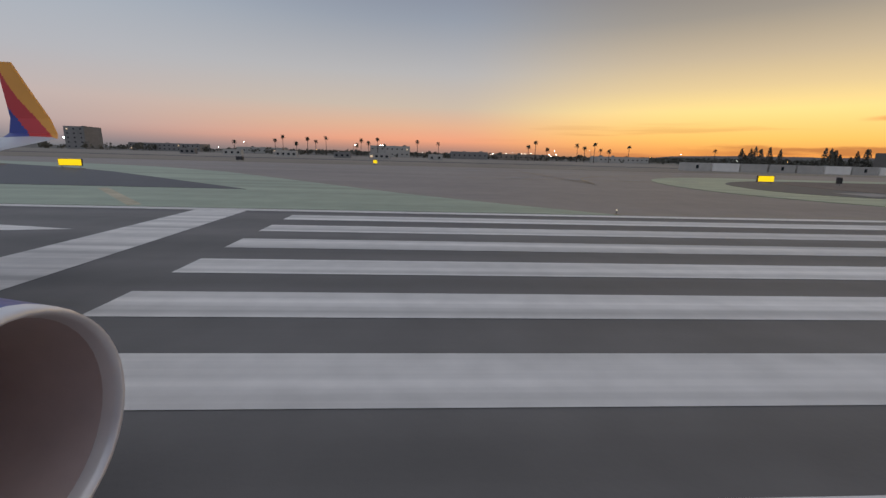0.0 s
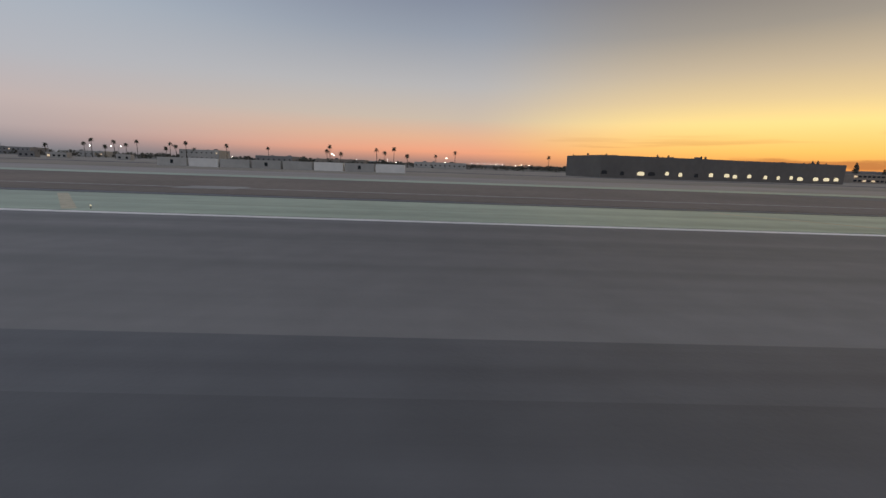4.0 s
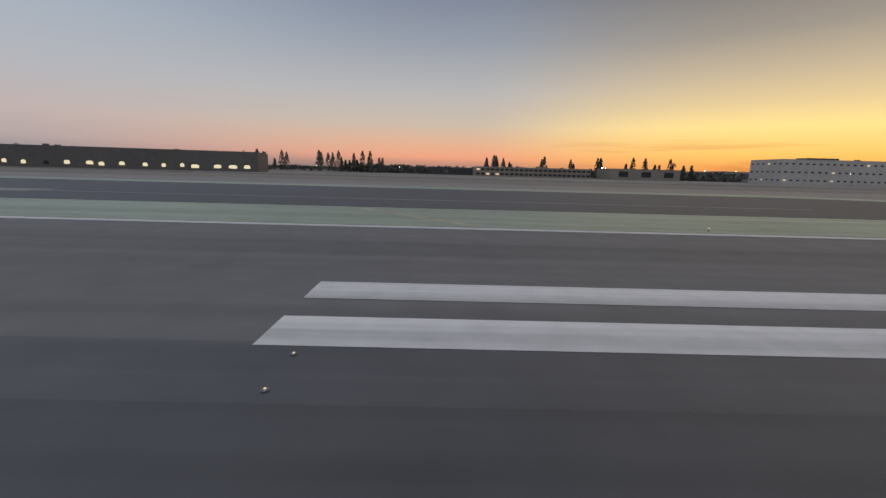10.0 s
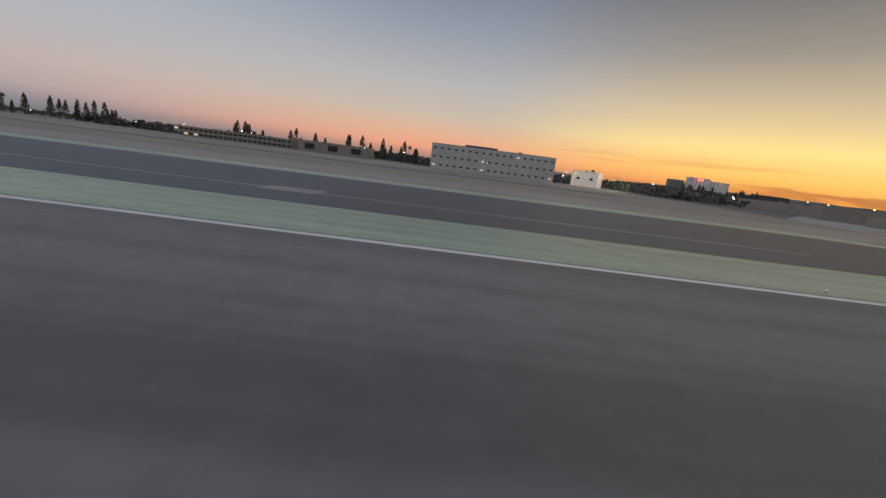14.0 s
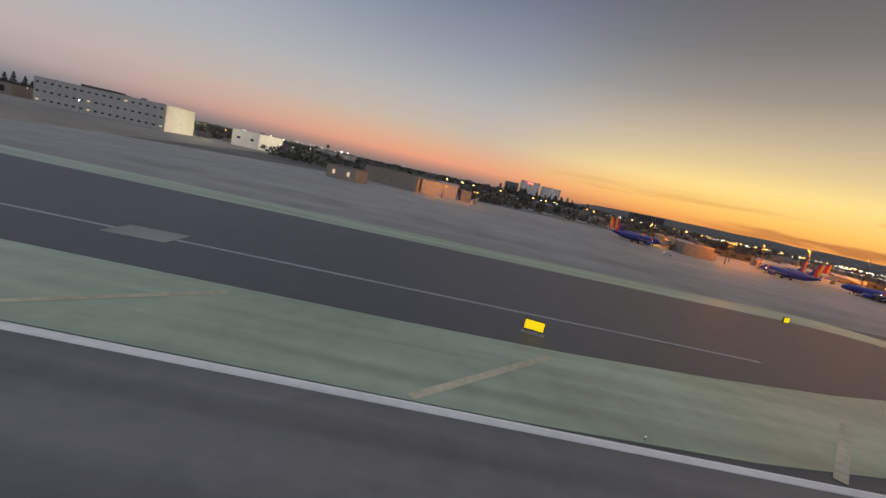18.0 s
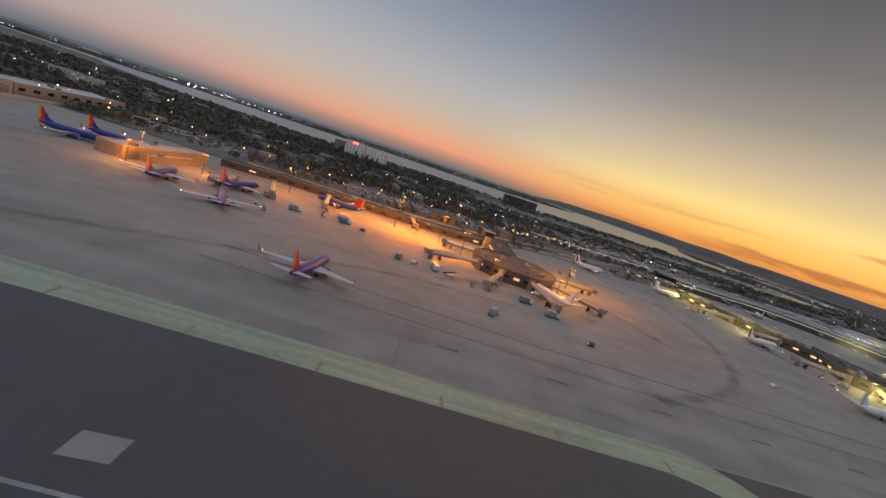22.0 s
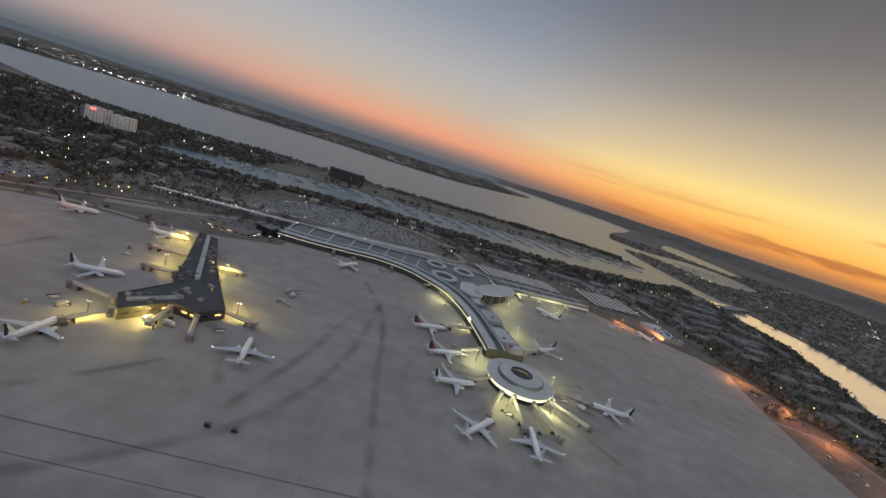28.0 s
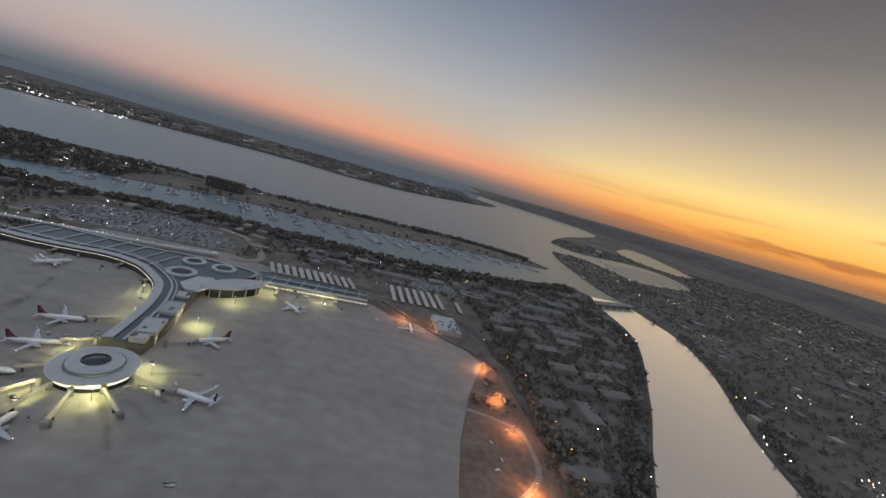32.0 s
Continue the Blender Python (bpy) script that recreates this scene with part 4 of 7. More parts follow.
    return tagged(e, label, "airliner")


# the airliner that takes off, standing where the flight begins, its window row beside the eye
own = airliner("airliner", BLUE, (BLUE, RED, ORANGE), BLUE, (ORANGE, RED, BLUE), "blue airliner with orange, red and blue winglets on the runway", full=True)
own.matrix_world = put(7.44 - 9.2, 1.24, 0.11)

DARK_RED = mat("dark_red_tail_paint", (0.2, 0.03, 0.035), 0.35, var=0.06, scale=0.8, big=0.1)
JETS = {
    "blue": airliner("airliner", BLUE, (BLUE, RED, ORANGE), BLUE, (ORANGE, RED, BLUE), "deep blue airliner with a red and orange tail"),
    "red": airliner("airliner", BLUE, (RED, RED, ORANGE), BLUE, (RED, RED, BLUE), "blue airliner with a bright red tail"),
    "white": airliner("airliner", JETWHITE, (JETWHITE, NAVY), JETWHITE, (JETWHITE, JETWHITE, WINGGREY), "white airliner with a dark blue tail"),
    "wred": airliner("airliner", JETWHITE, (DARK_RED, NAVY), WINGGREY, (JETWHITE, JETWHITE, NAVY), "white airliner with a dark red and navy tail"),
    "plain": airliner("airliner", JETWHITE, (JETWHITE, WINGGREY), WINGGREY, (JETWHITE, JETWHITE, WINGGREY), "plain white airliner parked on the apron"),
}
first_used = set()
for kind, x, y, turn in STANDS:
    proto = JETS[kind]
    if kind in first_used:
        o = copy_thing(proto, put(x, y, 0.09, turn))
    else:
        proto.matrix_world = put(x, y, 0.09, turn)
        first_used.add(kind)
        o = proto
    tagged(o, group="airliners parked on the apron")


# ---------- buildings ----------
WALL_WHITE = mat("off_white_plaster", (0.44, 0.415, 0.375), 0.8, var=0.12, scale=0.4, big=0.05, spread=0.12)
# plain white on shed and trailers; on the hotels its brightness stands in for floodlighting
WALL_BRIGHT = mat("white_and_floodlit_stucco", (0.78, 0.74, 0.68), 0.8, var=0.1, scale=0.4, big=0.05)
WALL_GREY = mat("grey_concrete_wall", (0.24, 0.23, 0.22), 0.85, var=0.15, scale=0.4, big=0.05, spread=0.15)
WALL_DARK = mat("dark_bronze_facade", (0.06, 0.056, 0.053), 0.6, var=0.15, scale=0.3, big=0.05)
WALL_TAN = mat("tan_stucco", (0.3, 0.25, 0.2), 0.85, var=0.15, scale=0.4, big=0.05, spread=0.2)
ROOF_GREY = mat("grey_flat_roof", (0.16, 0.155, 0.15), 0.9, var=0.2, scale=0.3, big=0.04, spread=0.2)
ROOF_PALE = mat("pale_membrane_roof", (0.42, 0.43, 0.43), 0.75, var=0.12, scale=0.3, big=0.04, spread=0.1)
ROOF_DARK = mat("dark_tar_roof", (0.07, 0.069, 0.072), 0.9, var=0.2, scale=0.3, big=0.05, spread=0.2)
ROOF_BLUE = mat("blue_grey_metal_roof", (0.10, 0.13, 0.16), 0.5, metal=0.3, var=0.15, scale=0.3, big=0.05)
LIT_WARM = glowing("lit_window_warm", (1.0, 0.6, 0.2), 0.5)
LIT_BAY = glowing("lit_hangar_bay", (1.0, 0.8, 0.38), 0.6)
LIT_COOL = glowing("lit_window_pale", (0.95, 0.96, 0.66), 0.5)
LIT_GOLD = glowing("lit_window_gold", (1.0, 0.66, 0.14), 1.1)
LIT_RIM = glowing("lit_rim_glass", (1.0, 0.97, 0.66), 1.2)
ROOF_TEAL = mat("teal_grey_glazed_roof", (0.055, 0.085, 0.09), 0.35, var=0.2, scale=0.2, big=0.03)
BULB_WHITE = glowing("white_street_bulb", (1.0, 0.93, 0.8), 14)
BULB_AMBER = glowing("amber_street_bulb", (1.0, 0.5, 0.1), 12)


def outset(pts, d):
    """An outline moved in by d."""
    pts = ccw(pts)
    out = []
    n = len(pts)
    for i in range(n):
        a, p, b = Vector(pts[i - 1]), Vector(pts[i]), Vector(pts[(i + 1) % n])
        e1, e2 = (p - a).normalized(), (b - p).normalized()
        n1, n2 = Vector((-e1.y, e1.x)), Vector((-e2.y, e2.x))
        m = (n1 + n2)
        m = m / max(0.35, m.length_squared / 2)
        out.append((p.x + m.x * d, p.y + m.y * d))
    return out


def building(name, pts, h, wall, roof, label, category="building", rows=0, step=4.0, lit=0.0, lit_mat=None, units=0, base=0.0, win=(1.6, 1.3), parapet=0.7, edges=None):
    """A flat-roofed building over an outline, with a parapet, windows as panes of their own on its sides, and roof plant."""
    pts = ccw(pts)
    n = len(pts)
    cx, cy = sum(p[0] for p in pts) / n, sum(p[1] for p in pts) / n
    e = empty(name, cx, cy, base)
    loc = [(x - cx, y - cy) for x, y in pts]
    bm = bmesh.new()
    prism(bm, loc, 0, h)
    part("wall", bm, wall, e)
    bm = bmesh.new()
    prism(bm, outset(loc, 0.5), h - 0.2, h + 0.06)
    part("roof", bm, roof, e)
    bm = bmesh.new()
    inner = outset(loc, 0.35)
    o = [bm.verts.new((x, y, h)) for x, y in loc]
    o2 = [bm.verts.new((x, y, h + parapet)) for x, y in loc]
    i2 = [bm.verts.new((x, y, h + parapet)) for x, y in inner]
    i1 = [bm.verts.new((x, y, h)) for x, y in inner]
    for k in range(n):
        q = (k + 1) % n
        bm.faces.new((o[k], o[q], o2[q], o2[k]))
        bm.faces.new((o2[k], o2[q], i2[q], i2[k]))
        bm.faces.new((i2[k], i2[q], i1[q], i1[k]))
    part("parapet", bm, wall, e)
    if rows:
        pane_a, pane_b = None, None
        for k in range(n):
            if edges is not None and k not in edges:
                continue
            a, b = Vector(loc[k]), Vector(loc[(k + 1) % n])
            d = b - a
            L = d.length
            if L < step * 1.2:
                continue
            u = d.normalized()
            ang = math.degrees(math.atan2(u.y, u.x))
            m = int((L - 1.0) / step)
            for r in range(rows):
                z = (r + 0.55) * h / rows
                for c in range(m):
                    p = a + u * (L * (c + 0.5) / m)
                    is_lit = random.random() < lit
                    me = WIN_MESH.get((win, is_lit, lit_mat))
                    if me is None:
                        bmw = bmesh.new()
                        box(bmw, -win[0] / 2, win[0] / 2, -0.06, 0.06, -win[1] / 2, win[1] / 2)
                        t = obj("window", bmw, (lit_mat or LIT_WARM) if is_lit else GLASS)
                        me = t.data
                        WIN_MESH[(win, is_lit, lit_mat)] = me
                        bpy.data.objects.remove(t)
                    w = new("window", me)
                    w.parent = e
                    w.matrix_local = put(p.x, p.y, z, ang)
    for _ in range(units):
        for _try in range(20):
            x, y = random.uniform(min(p[0] for p in loc), max(p[0] for p in loc)) * 0.8, random.uniform(min(p[1] for p in loc), max(p[1] for p in loc)) * 0.8
            if inside(x, y, loc):
                break
        else:
            continue
        w, d, hh = random.uniform(1.5, 4), random.uniform(1.5, 3.5), random.uniform(0.8, 2.2)
        part("roof_unit", boxed(x - w / 2, x + w / 2, y - d / 2, y + d / 2, h + 0.05, h + hh), ROOF_GREY if random.random() < 0.7 else WALL_GREY, e)
    return tagged(e, label, category)


WIN_MESH = {}


def inside(x, y, pts):
    c = False
    for i in range(len(pts)):
        (x1, y1), (x2, y2) = pts[i - 1], pts[i]
        if (y1 > y) != (y2 > y) and x < (x2 - x1) * (y - y1) / (y2 - y1) + x1:
            c = not c
    return c


def turned(cx, cy, w, d, ang):
    c, s = math.cos(radians(ang)), math.sin(radians(ang))
    return [(cx + u * c - v * s, cy + u * s + v * c) for u, v in ((-w / 2, -d / 2), (w / 2, -d / 2), (w / 2, d / 2), (-w / 2, d / 2))]


# --- early stretch: the long dark hangar and what stands round it
# panel colour lifted above WALL_DARK to hold the haze before the hangar
hangar = building("long_hangar", [(320, 240), (496, 276), (488, 312), (312, 276)], 11.8, mat("hazed_grey_brown_hangar_panels", (0.135, 0.124, 0.11), 0.7, var=0.15, scale=0.3, big=0.05), ROOF_DARK, "long dark hangar with a row of lit bays at dusk", "hangar", units=4)
hx, hy = (320 + 496 + 488 + 312) / 4, (240 + 276 + 312 + 276) / 4
for k in range(18):
    f = (k + 0.3 + random.uniform(-0.2, 0.2)) / 18
    w = random.uniform(2.2, 5.0)
    z0 = random.uniform(1.6, 2.4)
    bm = bmesh.new()
    pts = [(0, z0), (w, z0), (w, z0 + 1.5), (w * 0.75, z0 + 2.1), (w * 0.25, z0 + 2.1), (0, z0 + 1.5)]
    v1 = [bm.verts.new((px, -0.15, pz)) for px, pz in pts]
    v2 = [bm.verts.new((px, 0.2, pz)) for px, pz in pts]
    bm.faces.new(v1)
    for i in range(6):
        bm.faces.new((v1[i], v2[i], v2[(i + 1) % 6], v1[(i + 1) % 6]))
    bay = part("bay", bm, LIT_BAY if random.random() < 0.85 else GLASS, hangar, "warmly lit open bay")
    bay.matrix_local = put(320 + 176 * f - hx, 240 + 36 * f - hy, 0, 11.56)
for x0, x1, y, h, lab, wm in ((-47, -5, 470, 11, "pale low office block behind palms", WALL_WHITE), (40, 78, 455, 7, "low grey shed behind the airfield", WALL_GREY), (95, 150, 480, 6, "low tan shed with lights", WALL_TAN), (205, 262, 470, 6, "low pale shed behind the airfield", WALL_WHITE),
                          (-360, -340, 470, 22, "grey tower block far behind trees", WALL_GREY), (-330, -250, 520, 8, "low grey block behind the airfield", WALL_GREY), (-200, -150, 500, 6, "low pale block behind the airfield", WALL_WHITE), (590, 640, 520, 8, "low grey block behind the airfield", WALL_GREY),
                          (600, 700, 470, 7, "low dark shed behind the airfield", WALL_DARK), (1060, 1110, 560, 12, "pale block behind the airport", WALL_WHITE)):
    building("low_building", rect(x0, x1, y, y + 25), h, wm, ROOF_GREY, lab, rows=max(1, int(h // 4)), step=5, lit=0.08, units=2, edges=(0,))
for k in range(6):
    building("container_office", turned(-150 + k * 34 + random.uniform(-8, 8), 300 + random.uniform(-12, 12), random.uniform(7, 14), 4, 0), 3.2, WALL_WHITE if k % 3 else WALL_GREY, ROOF_PALE, "small pale site cabin on the airfield", "cabin", rows=1, step=3, lit=0.2, edges=(0,))
for k in range(8):
    building("trailer", turned(122.5 + k * 12.4, 177, 11.6, 3.4, 0), 3.3, WALL_BRIGHT if k in (1, 5, 7) else WALL_WHITE, ROOF_PALE, "long white trailer parked end to end in a row", "trailer", rows=1, step=5.5, win=(1.2, 1.5), edges=(0,) if k % 3 == 0 else (), parapet=0.1)
# --- third stretch: low terminal, tan hangar, white three-storey offices, grey hotel blocks
building("cargo_terminal", rect(647, 760, 420, 460), 8.5, WALL_TAN, ROOF_GREY, "low tan cargo terminal with a dark glazed band", rows=2, step=4.5, lit=0.05, units=6, win=(3.4, 1.8), edges=(0,))
building("tan_hangar", rect(773, 837, 400, 440), 9.5, WALL_TAN, ROOF_PALE, "tan hangar with dark doors", "hangar", rows=1, step=16, win=(9, 5), edges=(0,))
building("white_offices", [(897, 356), (1000, 356), (1001, 395), (898, 395)], 20.3, WALL_WHITE, ROOF_PALE, "white three-storey office building with window rows", rows=3, step=5.6, lit=0.06, units=8, win=(2.4, 1.2), edges=(0, 3))
building("roof_house", rect(925, 952, 366, 378), 22.6, WALL_DARK, ROOF_DARK, "dark plant house on the office roof", "plant house", parapet=0.2)
building("white_hotel", turned(1397, 816, 36, 20, -8), 37, WALL_BRIGHT, ROOF_PALE, "white harbour hotel tower with a red sign", "hotel", rows=10, step=6, lit=0.08, units=3, edges=(0, 1, 3))
building("white_hotel", turned(1440, 822, 34, 18, 4), 34, WALL_BRIGHT, ROOF_PALE, "white harbour hotel tower beside another", "hotel", rows=9, step=6, lit=0.08, units=2, edges=(0, 1, 3))
building("grey_hotel", turned(1366, 838, 26, 18, -8), 30, WALL_GREY, ROOF_GREY, "grey lower wing of the harbour hotel", "hotel", rows=8, step=6, lit=0.08, units=2, edges=(0, 1, 3))
tagged(obj("hotel_sign", boxed(1390, 1400, 804.6, 805.2, 33.5, 36), glowing("red_sign_glow", (1.0, 0.08, 0.05), 3)), "red lit sign on the hotel", "sign")
building("dark_hotel", turned(1799, 1140, 92, 22, 6), 27, WALL_DARK, ROOF_DARK, "dark slab hotel on the harbour island", "hotel", rows=8, step=5, lit=0.06, units=2, edges=(0,))
building("dark_hotel", turned(2330, 1320, 40, 18, 12), 13, WALL_DARK, ROOF_DARK, "low dark building on the harbour island", rows=3, step=6, lit=0.1, units=1, edges=(0,))
# --- cargo sheds before the first terminal
building("white_shed", [(1030, 405), (1055, 404.5), (1068, 428), (1043, 430)], 14, WALL_BRIGHT, ROOF_PALE, "bright white shed with a lit end wall", "shed", rows=1, step=12, win=(3, 2), units=2, edges=(0,))
building("guard_hut", [(1163, 240), (1180, 235), (1184, 250), (1167, 255)], 6.6, WALL_TAN, ROOF_PALE, "tan hut with a lit doorway at the edge of the apron", "hut", rows=1, step=8, lit=0.5, lit_mat=LIT_WARM, win=(1.6, 2.4), units=1, edges=(0,))
building("cargo_shed", [(1174, 294), (1211, 276), (1222, 300), (1186, 318)], 9.5, WALL_TAN, ROOF_GREY, "tan cargo shed with a flat grey roof", "shed", rows=0, step=12, win=(6, 4), units=3, edges=(0,))
building("cargo_shed", [(1214, 280), (1238, 286), (1238, 329), (1214, 329)], 8.5, WALL_WHITE, ROOF_PALE, "pale cargo shed with an orange lit front", "shed", rows=0, step=6, lit=0.5, lit_mat=LIT_GOLD, win=(4, 3), units=2, edges=(0, 1))
building("freight_box", [(1241, 292), (1248, 293), (1248, 316), (1241, 316)], 6.5, WALL_GREY, ROOF_GREY, "grey freight container stack beside a shed", "containers")
building("long_shed", [(1206, 330), (1238, 330), (1246, 430), (1212, 432)], 8, WALL_TAN, ROOF_PALE, "long shed with a pale roof behind the cargo sheds", "shed", rows=1, step=11, win=(5, 2.4), units=5, edges=(1,))
sheet("apron_wall", ribbon([(1246, 268), (1256, 330), (1270, 432)], 0.7), 2.6, WALL_WHITE, "low white wall along the edge of the apron", 2.5, "wall")
# --- first terminal: a long front, a pier to the east and a round satellite
building("terminal_one", [(1398, 312), (1440, 322), (1500, 321), (1560, 322), (1600, 330), (1600, 342), (1560, 338), (1500, 335), (1430, 336), (1394, 326)], 4.2, WALL_DARK, ROOF_GREY, "long low dark terminal building lit orange", "terminal", rows=1, step=11, lit=0.12, units=26, win=(4.5, 1.2))
for line in ([(1390, 334), (1430, 343), (1500, 346), (1560, 347), (1600, 353), (1644, 390), (1690, 410), (1752, 414)], [(1396, 362), (1480, 366), (1560, 374), (1622, 402), (1684, 446), (1730, 476)]):
    sheet("road_parapet", ribbon(smooth_line(line, 5), 0.9), 1.7, WALL_WHITE, "pale concrete parapet along the terminal road", 1.6, "wall")
building("east_pier", [(1367, 238), (1383, 236), (1397, 296), (1381, 298)], 6.5, WALL_TAN, ROOF_PALE, "tan pier with an orange lit wall", "terminal", units=3)
building("pier_annex", [(1384, 246), (1392, 245), (1400, 280), (1393, 282)], 3.6, WALL_TAN, ROOF_PALE, "low pale annex beside the pier", "terminal", units=2)


def ring_pts(cx, cy, r, n=28, a0=0, a1=360):
    return [(cx + r * math.cos(radians(a0 + (a1 - a0) * k / n)), cy + r * math.sin(radians(a0 + (a1 - a0) * k / n))) for k in range(n)]


sat = building("round_satellite", ring_pts(1610, 257, 27), 7, WALL_DARK, ROOF_DARK, "round dark-roofed terminal satellite lit by orange lamps", "terminal", rows=1, step=5, lit=0.3, units=12, win=(3.6, 1.4))
building("satellite_link", turned(1612, 312, 16, 60, -2), 6, WALL_DARK, ROOF_DARK, "covered link to the round satellite", "terminal", rows=1, step=6, lit=0.5, units=3, win=(3.5, 2))
tower = empty("ramp_tower", 1594, 286, 0.08)
part("shaft", boxed(-2, 2, -2, 2, 0, 15), WALL_GREY, tower)
part("cab", boxed(-3, 3, -3, 3, 15, 18), GLASS, tower)
part("roof", boxed(-3.4, 3.4, -3.4, 3.4, 18, 18.5), ROOF_PALE, tower)
tagged(tower, "grey ramp control tower beside the satellite", "tower")

# --- second terminal, east: a branching pier
def slab_roof(name, pts, z0, z1, material, label, category="roof"):
    bm = bmesh.new()
    prism(bm, ccw(pts), z0, z1)
    return tagged(obj(name, bm, material), label, category, kind="structure")


PIER = [(1815, 408), (1835, 404), (1862, 350), (1888, 306), (1908, 273), (1897, 259), (1878, 263), (1861, 238), (1848, 256), (1862, 288), (1840, 345)]
building("terminal_two_east", PIER, 7, WALL_DARK, ROOF_DARK, "branching dark-roofed pier glowing yellow at its feet", "terminal", rows=1, step=6, lit=0.45, lit_mat=LIT_GOLD, units=46, win=(4, 1.2))
building("roof_gangway", [(1826, 400), (1829, 401), (1872, 306), (1869, 304)], 8.6, ROOF_PALE, ROOF_PALE, "pale raised gangway along the pier roof", "terminal")
building("roof_gangway", [(1856, 252), (1858, 250), (1880, 272), (1878, 274)], 8.0, ROOF_PALE, ROOF_PALE, "pale raised gangway along the pier roof", "terminal")
building("terminal_hall", [(1790, 455), (1842, 450), (1850, 472), (1793, 476)], 6, WALL_GREY, ROOF_GREY, "dark-roofed terminal hall beside the road", "terminal", rows=1, step=7, lit=0.3, lit_mat=LIT_COOL, units=18, win=(4.5, 1.2))
building("glazed_corner", turned(1853, 488, 20, 22, -20), 10, GLASS, ROOF_GREY, "dark glazed corner block of the terminal", "terminal")

# --- second terminal, west: a long curved hall, a neck and a round head
T2_FRONT = smooth_line([(1864, 484), (1901, 484), (1944, 490), (1980, 497), (2017, 490), (2043, 473), (2067, 449), (2085, 409), (2096, 366), (2103, 330)], 5)
T2_BACK = smooth_line([(2136, 330), (2130, 372), (2116, 428), (2108, 470), (2126, 520), (2130, 560), (2082, 566), (2034, 562), (1989, 552), (1934, 548), (1870, 546)], 5)
building("terminal_two_west", T2_FRONT + T2_BACK, 8.5, WALL_DARK, ROOF_TEAL, "long curved terminal with teal roof panels and lit glass front", "terminal", rows=0, parapet=0.5)


def raised_band(line, w, z0, z1, material, label, name="roof_band"):
    bm = bmesh.new()
    o = ribbon(line, w)
    m = len(line)
    for i in range(m - 1):
        q = [o[i], o[2 * m - 1 - i], o[2 * m - 2 - i], o[i + 1]]
        lo = [bm.verts.new((x, y, z0)) for x, y in q]
        hi = [bm.verts.new((x, y, z1)) for x, y in q]
        bm.faces.new(hi)
        bm.faces.new(lo[::-1])
        for k in range(4):
            bm.faces.new((lo[k], lo[(k + 1) % 4], hi[(k + 1) % 4], hi[k]))
    bmesh.ops.recalc_face_normals(bm, faces=bm.faces)
    return tagged(obj(name, bm, material), label, "roof", kind="structure")


def shifted(line, d):
    m = len(line)
    return ribbon(line, 2 * d)[:m] if d > 0 else ribbon(line, -2 * d)[m:][::-1]


raised_band(shifted(T2_FRONT, 4.5), 8.0, 9.1, 9.7, ROOF_PALE, "pale curved roof edge over the lit front")
raised_band(shifted(T2_FRONT, 16.5), 2.2, 9.0, 9.9, ROOF_PALE, "pale curved rib on the terminal roof")
raised_band(shifted(T2_FRONT, 21), 1.2, 9.0, 9.5, ROOF_PALE, "thin pale curved rib on the terminal roof")
raised_band(shifted(T2_FRONT, -0.6), 0.5, 6.4, 6.8, LIT_COOL, "lit clerestory line along the terminal front", "lit_clerestory")
raised_band(T2_BACK[22:], 3.0, 9.1, 9.8, ROOF_PALE, "pale roof edge at the back of the terminal")
for k in range(8):
    p = Vector(T2_FRONT[1 + k * 3])
    raised_band([(p.x, p.y + 8), (p.x - 4 + k * 1.2, p.y + 56 + k * 1.3)], 1.8, 8.9, 9.6, ROOF_PALE, "pale rib across the terminal roof", "roof_rib")
# ring-shaped roof courts
for cx, cy, r, w in ((2066, 500, 17, 6), (2056, 545, 14, 5), (2094, 546, 15, 5)):
    e = empty("roof_ring", cx, cy, 0.0)
    bm = bmesh.new()
    lathe(bm, [(r, 8.6), (r, 10.6), (r - 0.6, 10.9), (r - w + 0.6, 10.9), (r - w, 10.6), (r - w, 8.6)], 32)
    bmesh.ops.recalc_face_normals(bm, faces=bm.faces)
    part("ring", bm, ROOF_PALE, e)
    bm = bmesh.new()
    lathe(bm, [(r - w - 0.1, 9.3), (0.05, 9.4)], 28)
    part("court", bm, ROOF_DARK, e)
    tagged(e, "pale ring-shaped roof round a dark court", "roof")
slab_roof("lobby_roof", [(2084, 466), (2098, 452), (2110, 456), (2116, 480), (2104, 502), (2088, 496)], 8.9, 11.2, ROOF_PALE, "pale rounded lobby roof beside the oval canopy")
# round head: a thin disc over recessed glass, a low sloping drum and a dark middle
head = empty("round_gate_building", 2126, 296, 0.08)
bm = bmesh.new()
lathe(bm, [(25.0, 0), (25.0, 6.4)], 44)
part("glass_wall", bm, GLASS, head)
bm = bmesh.new()
lathe(bm, [(25.06, 3.4), (25.1, 5.6)], 44)
part("lit_band", bm, LIT_RIM, head, "band of lit windows")
bm = bmesh.new()
lathe(bm, [(19.0, 6.5), (26.6, 6.4), (27.6, 6.7), (27.6, 7.2), (26.6, 7.5), (17.0, 7.9)], 44)
bmesh.ops.recalc_face_normals(bm, faces=bm.faces)
part("disc_roof", bm, ROOF_PALE, head, "white disc roof")
bm = bmesh.new()
lathe(bm, [(18.6, 7.6), (18.2, 9.6), (17.2, 10.0)], 40)
part("drum_wall", bm, ROOF_BLUE, head, "blue-grey drum wall", smooth=False)
bm = bmesh.new()
lathe(bm, [(17.2, 10.0), (10.0, 10.9), (9.6, 11.5), (9.0, 11.5)], 40)
part("drum_roof", bm, ROOF_PALE, head, "pale sloping ring roof")
bm = bmesh.new()
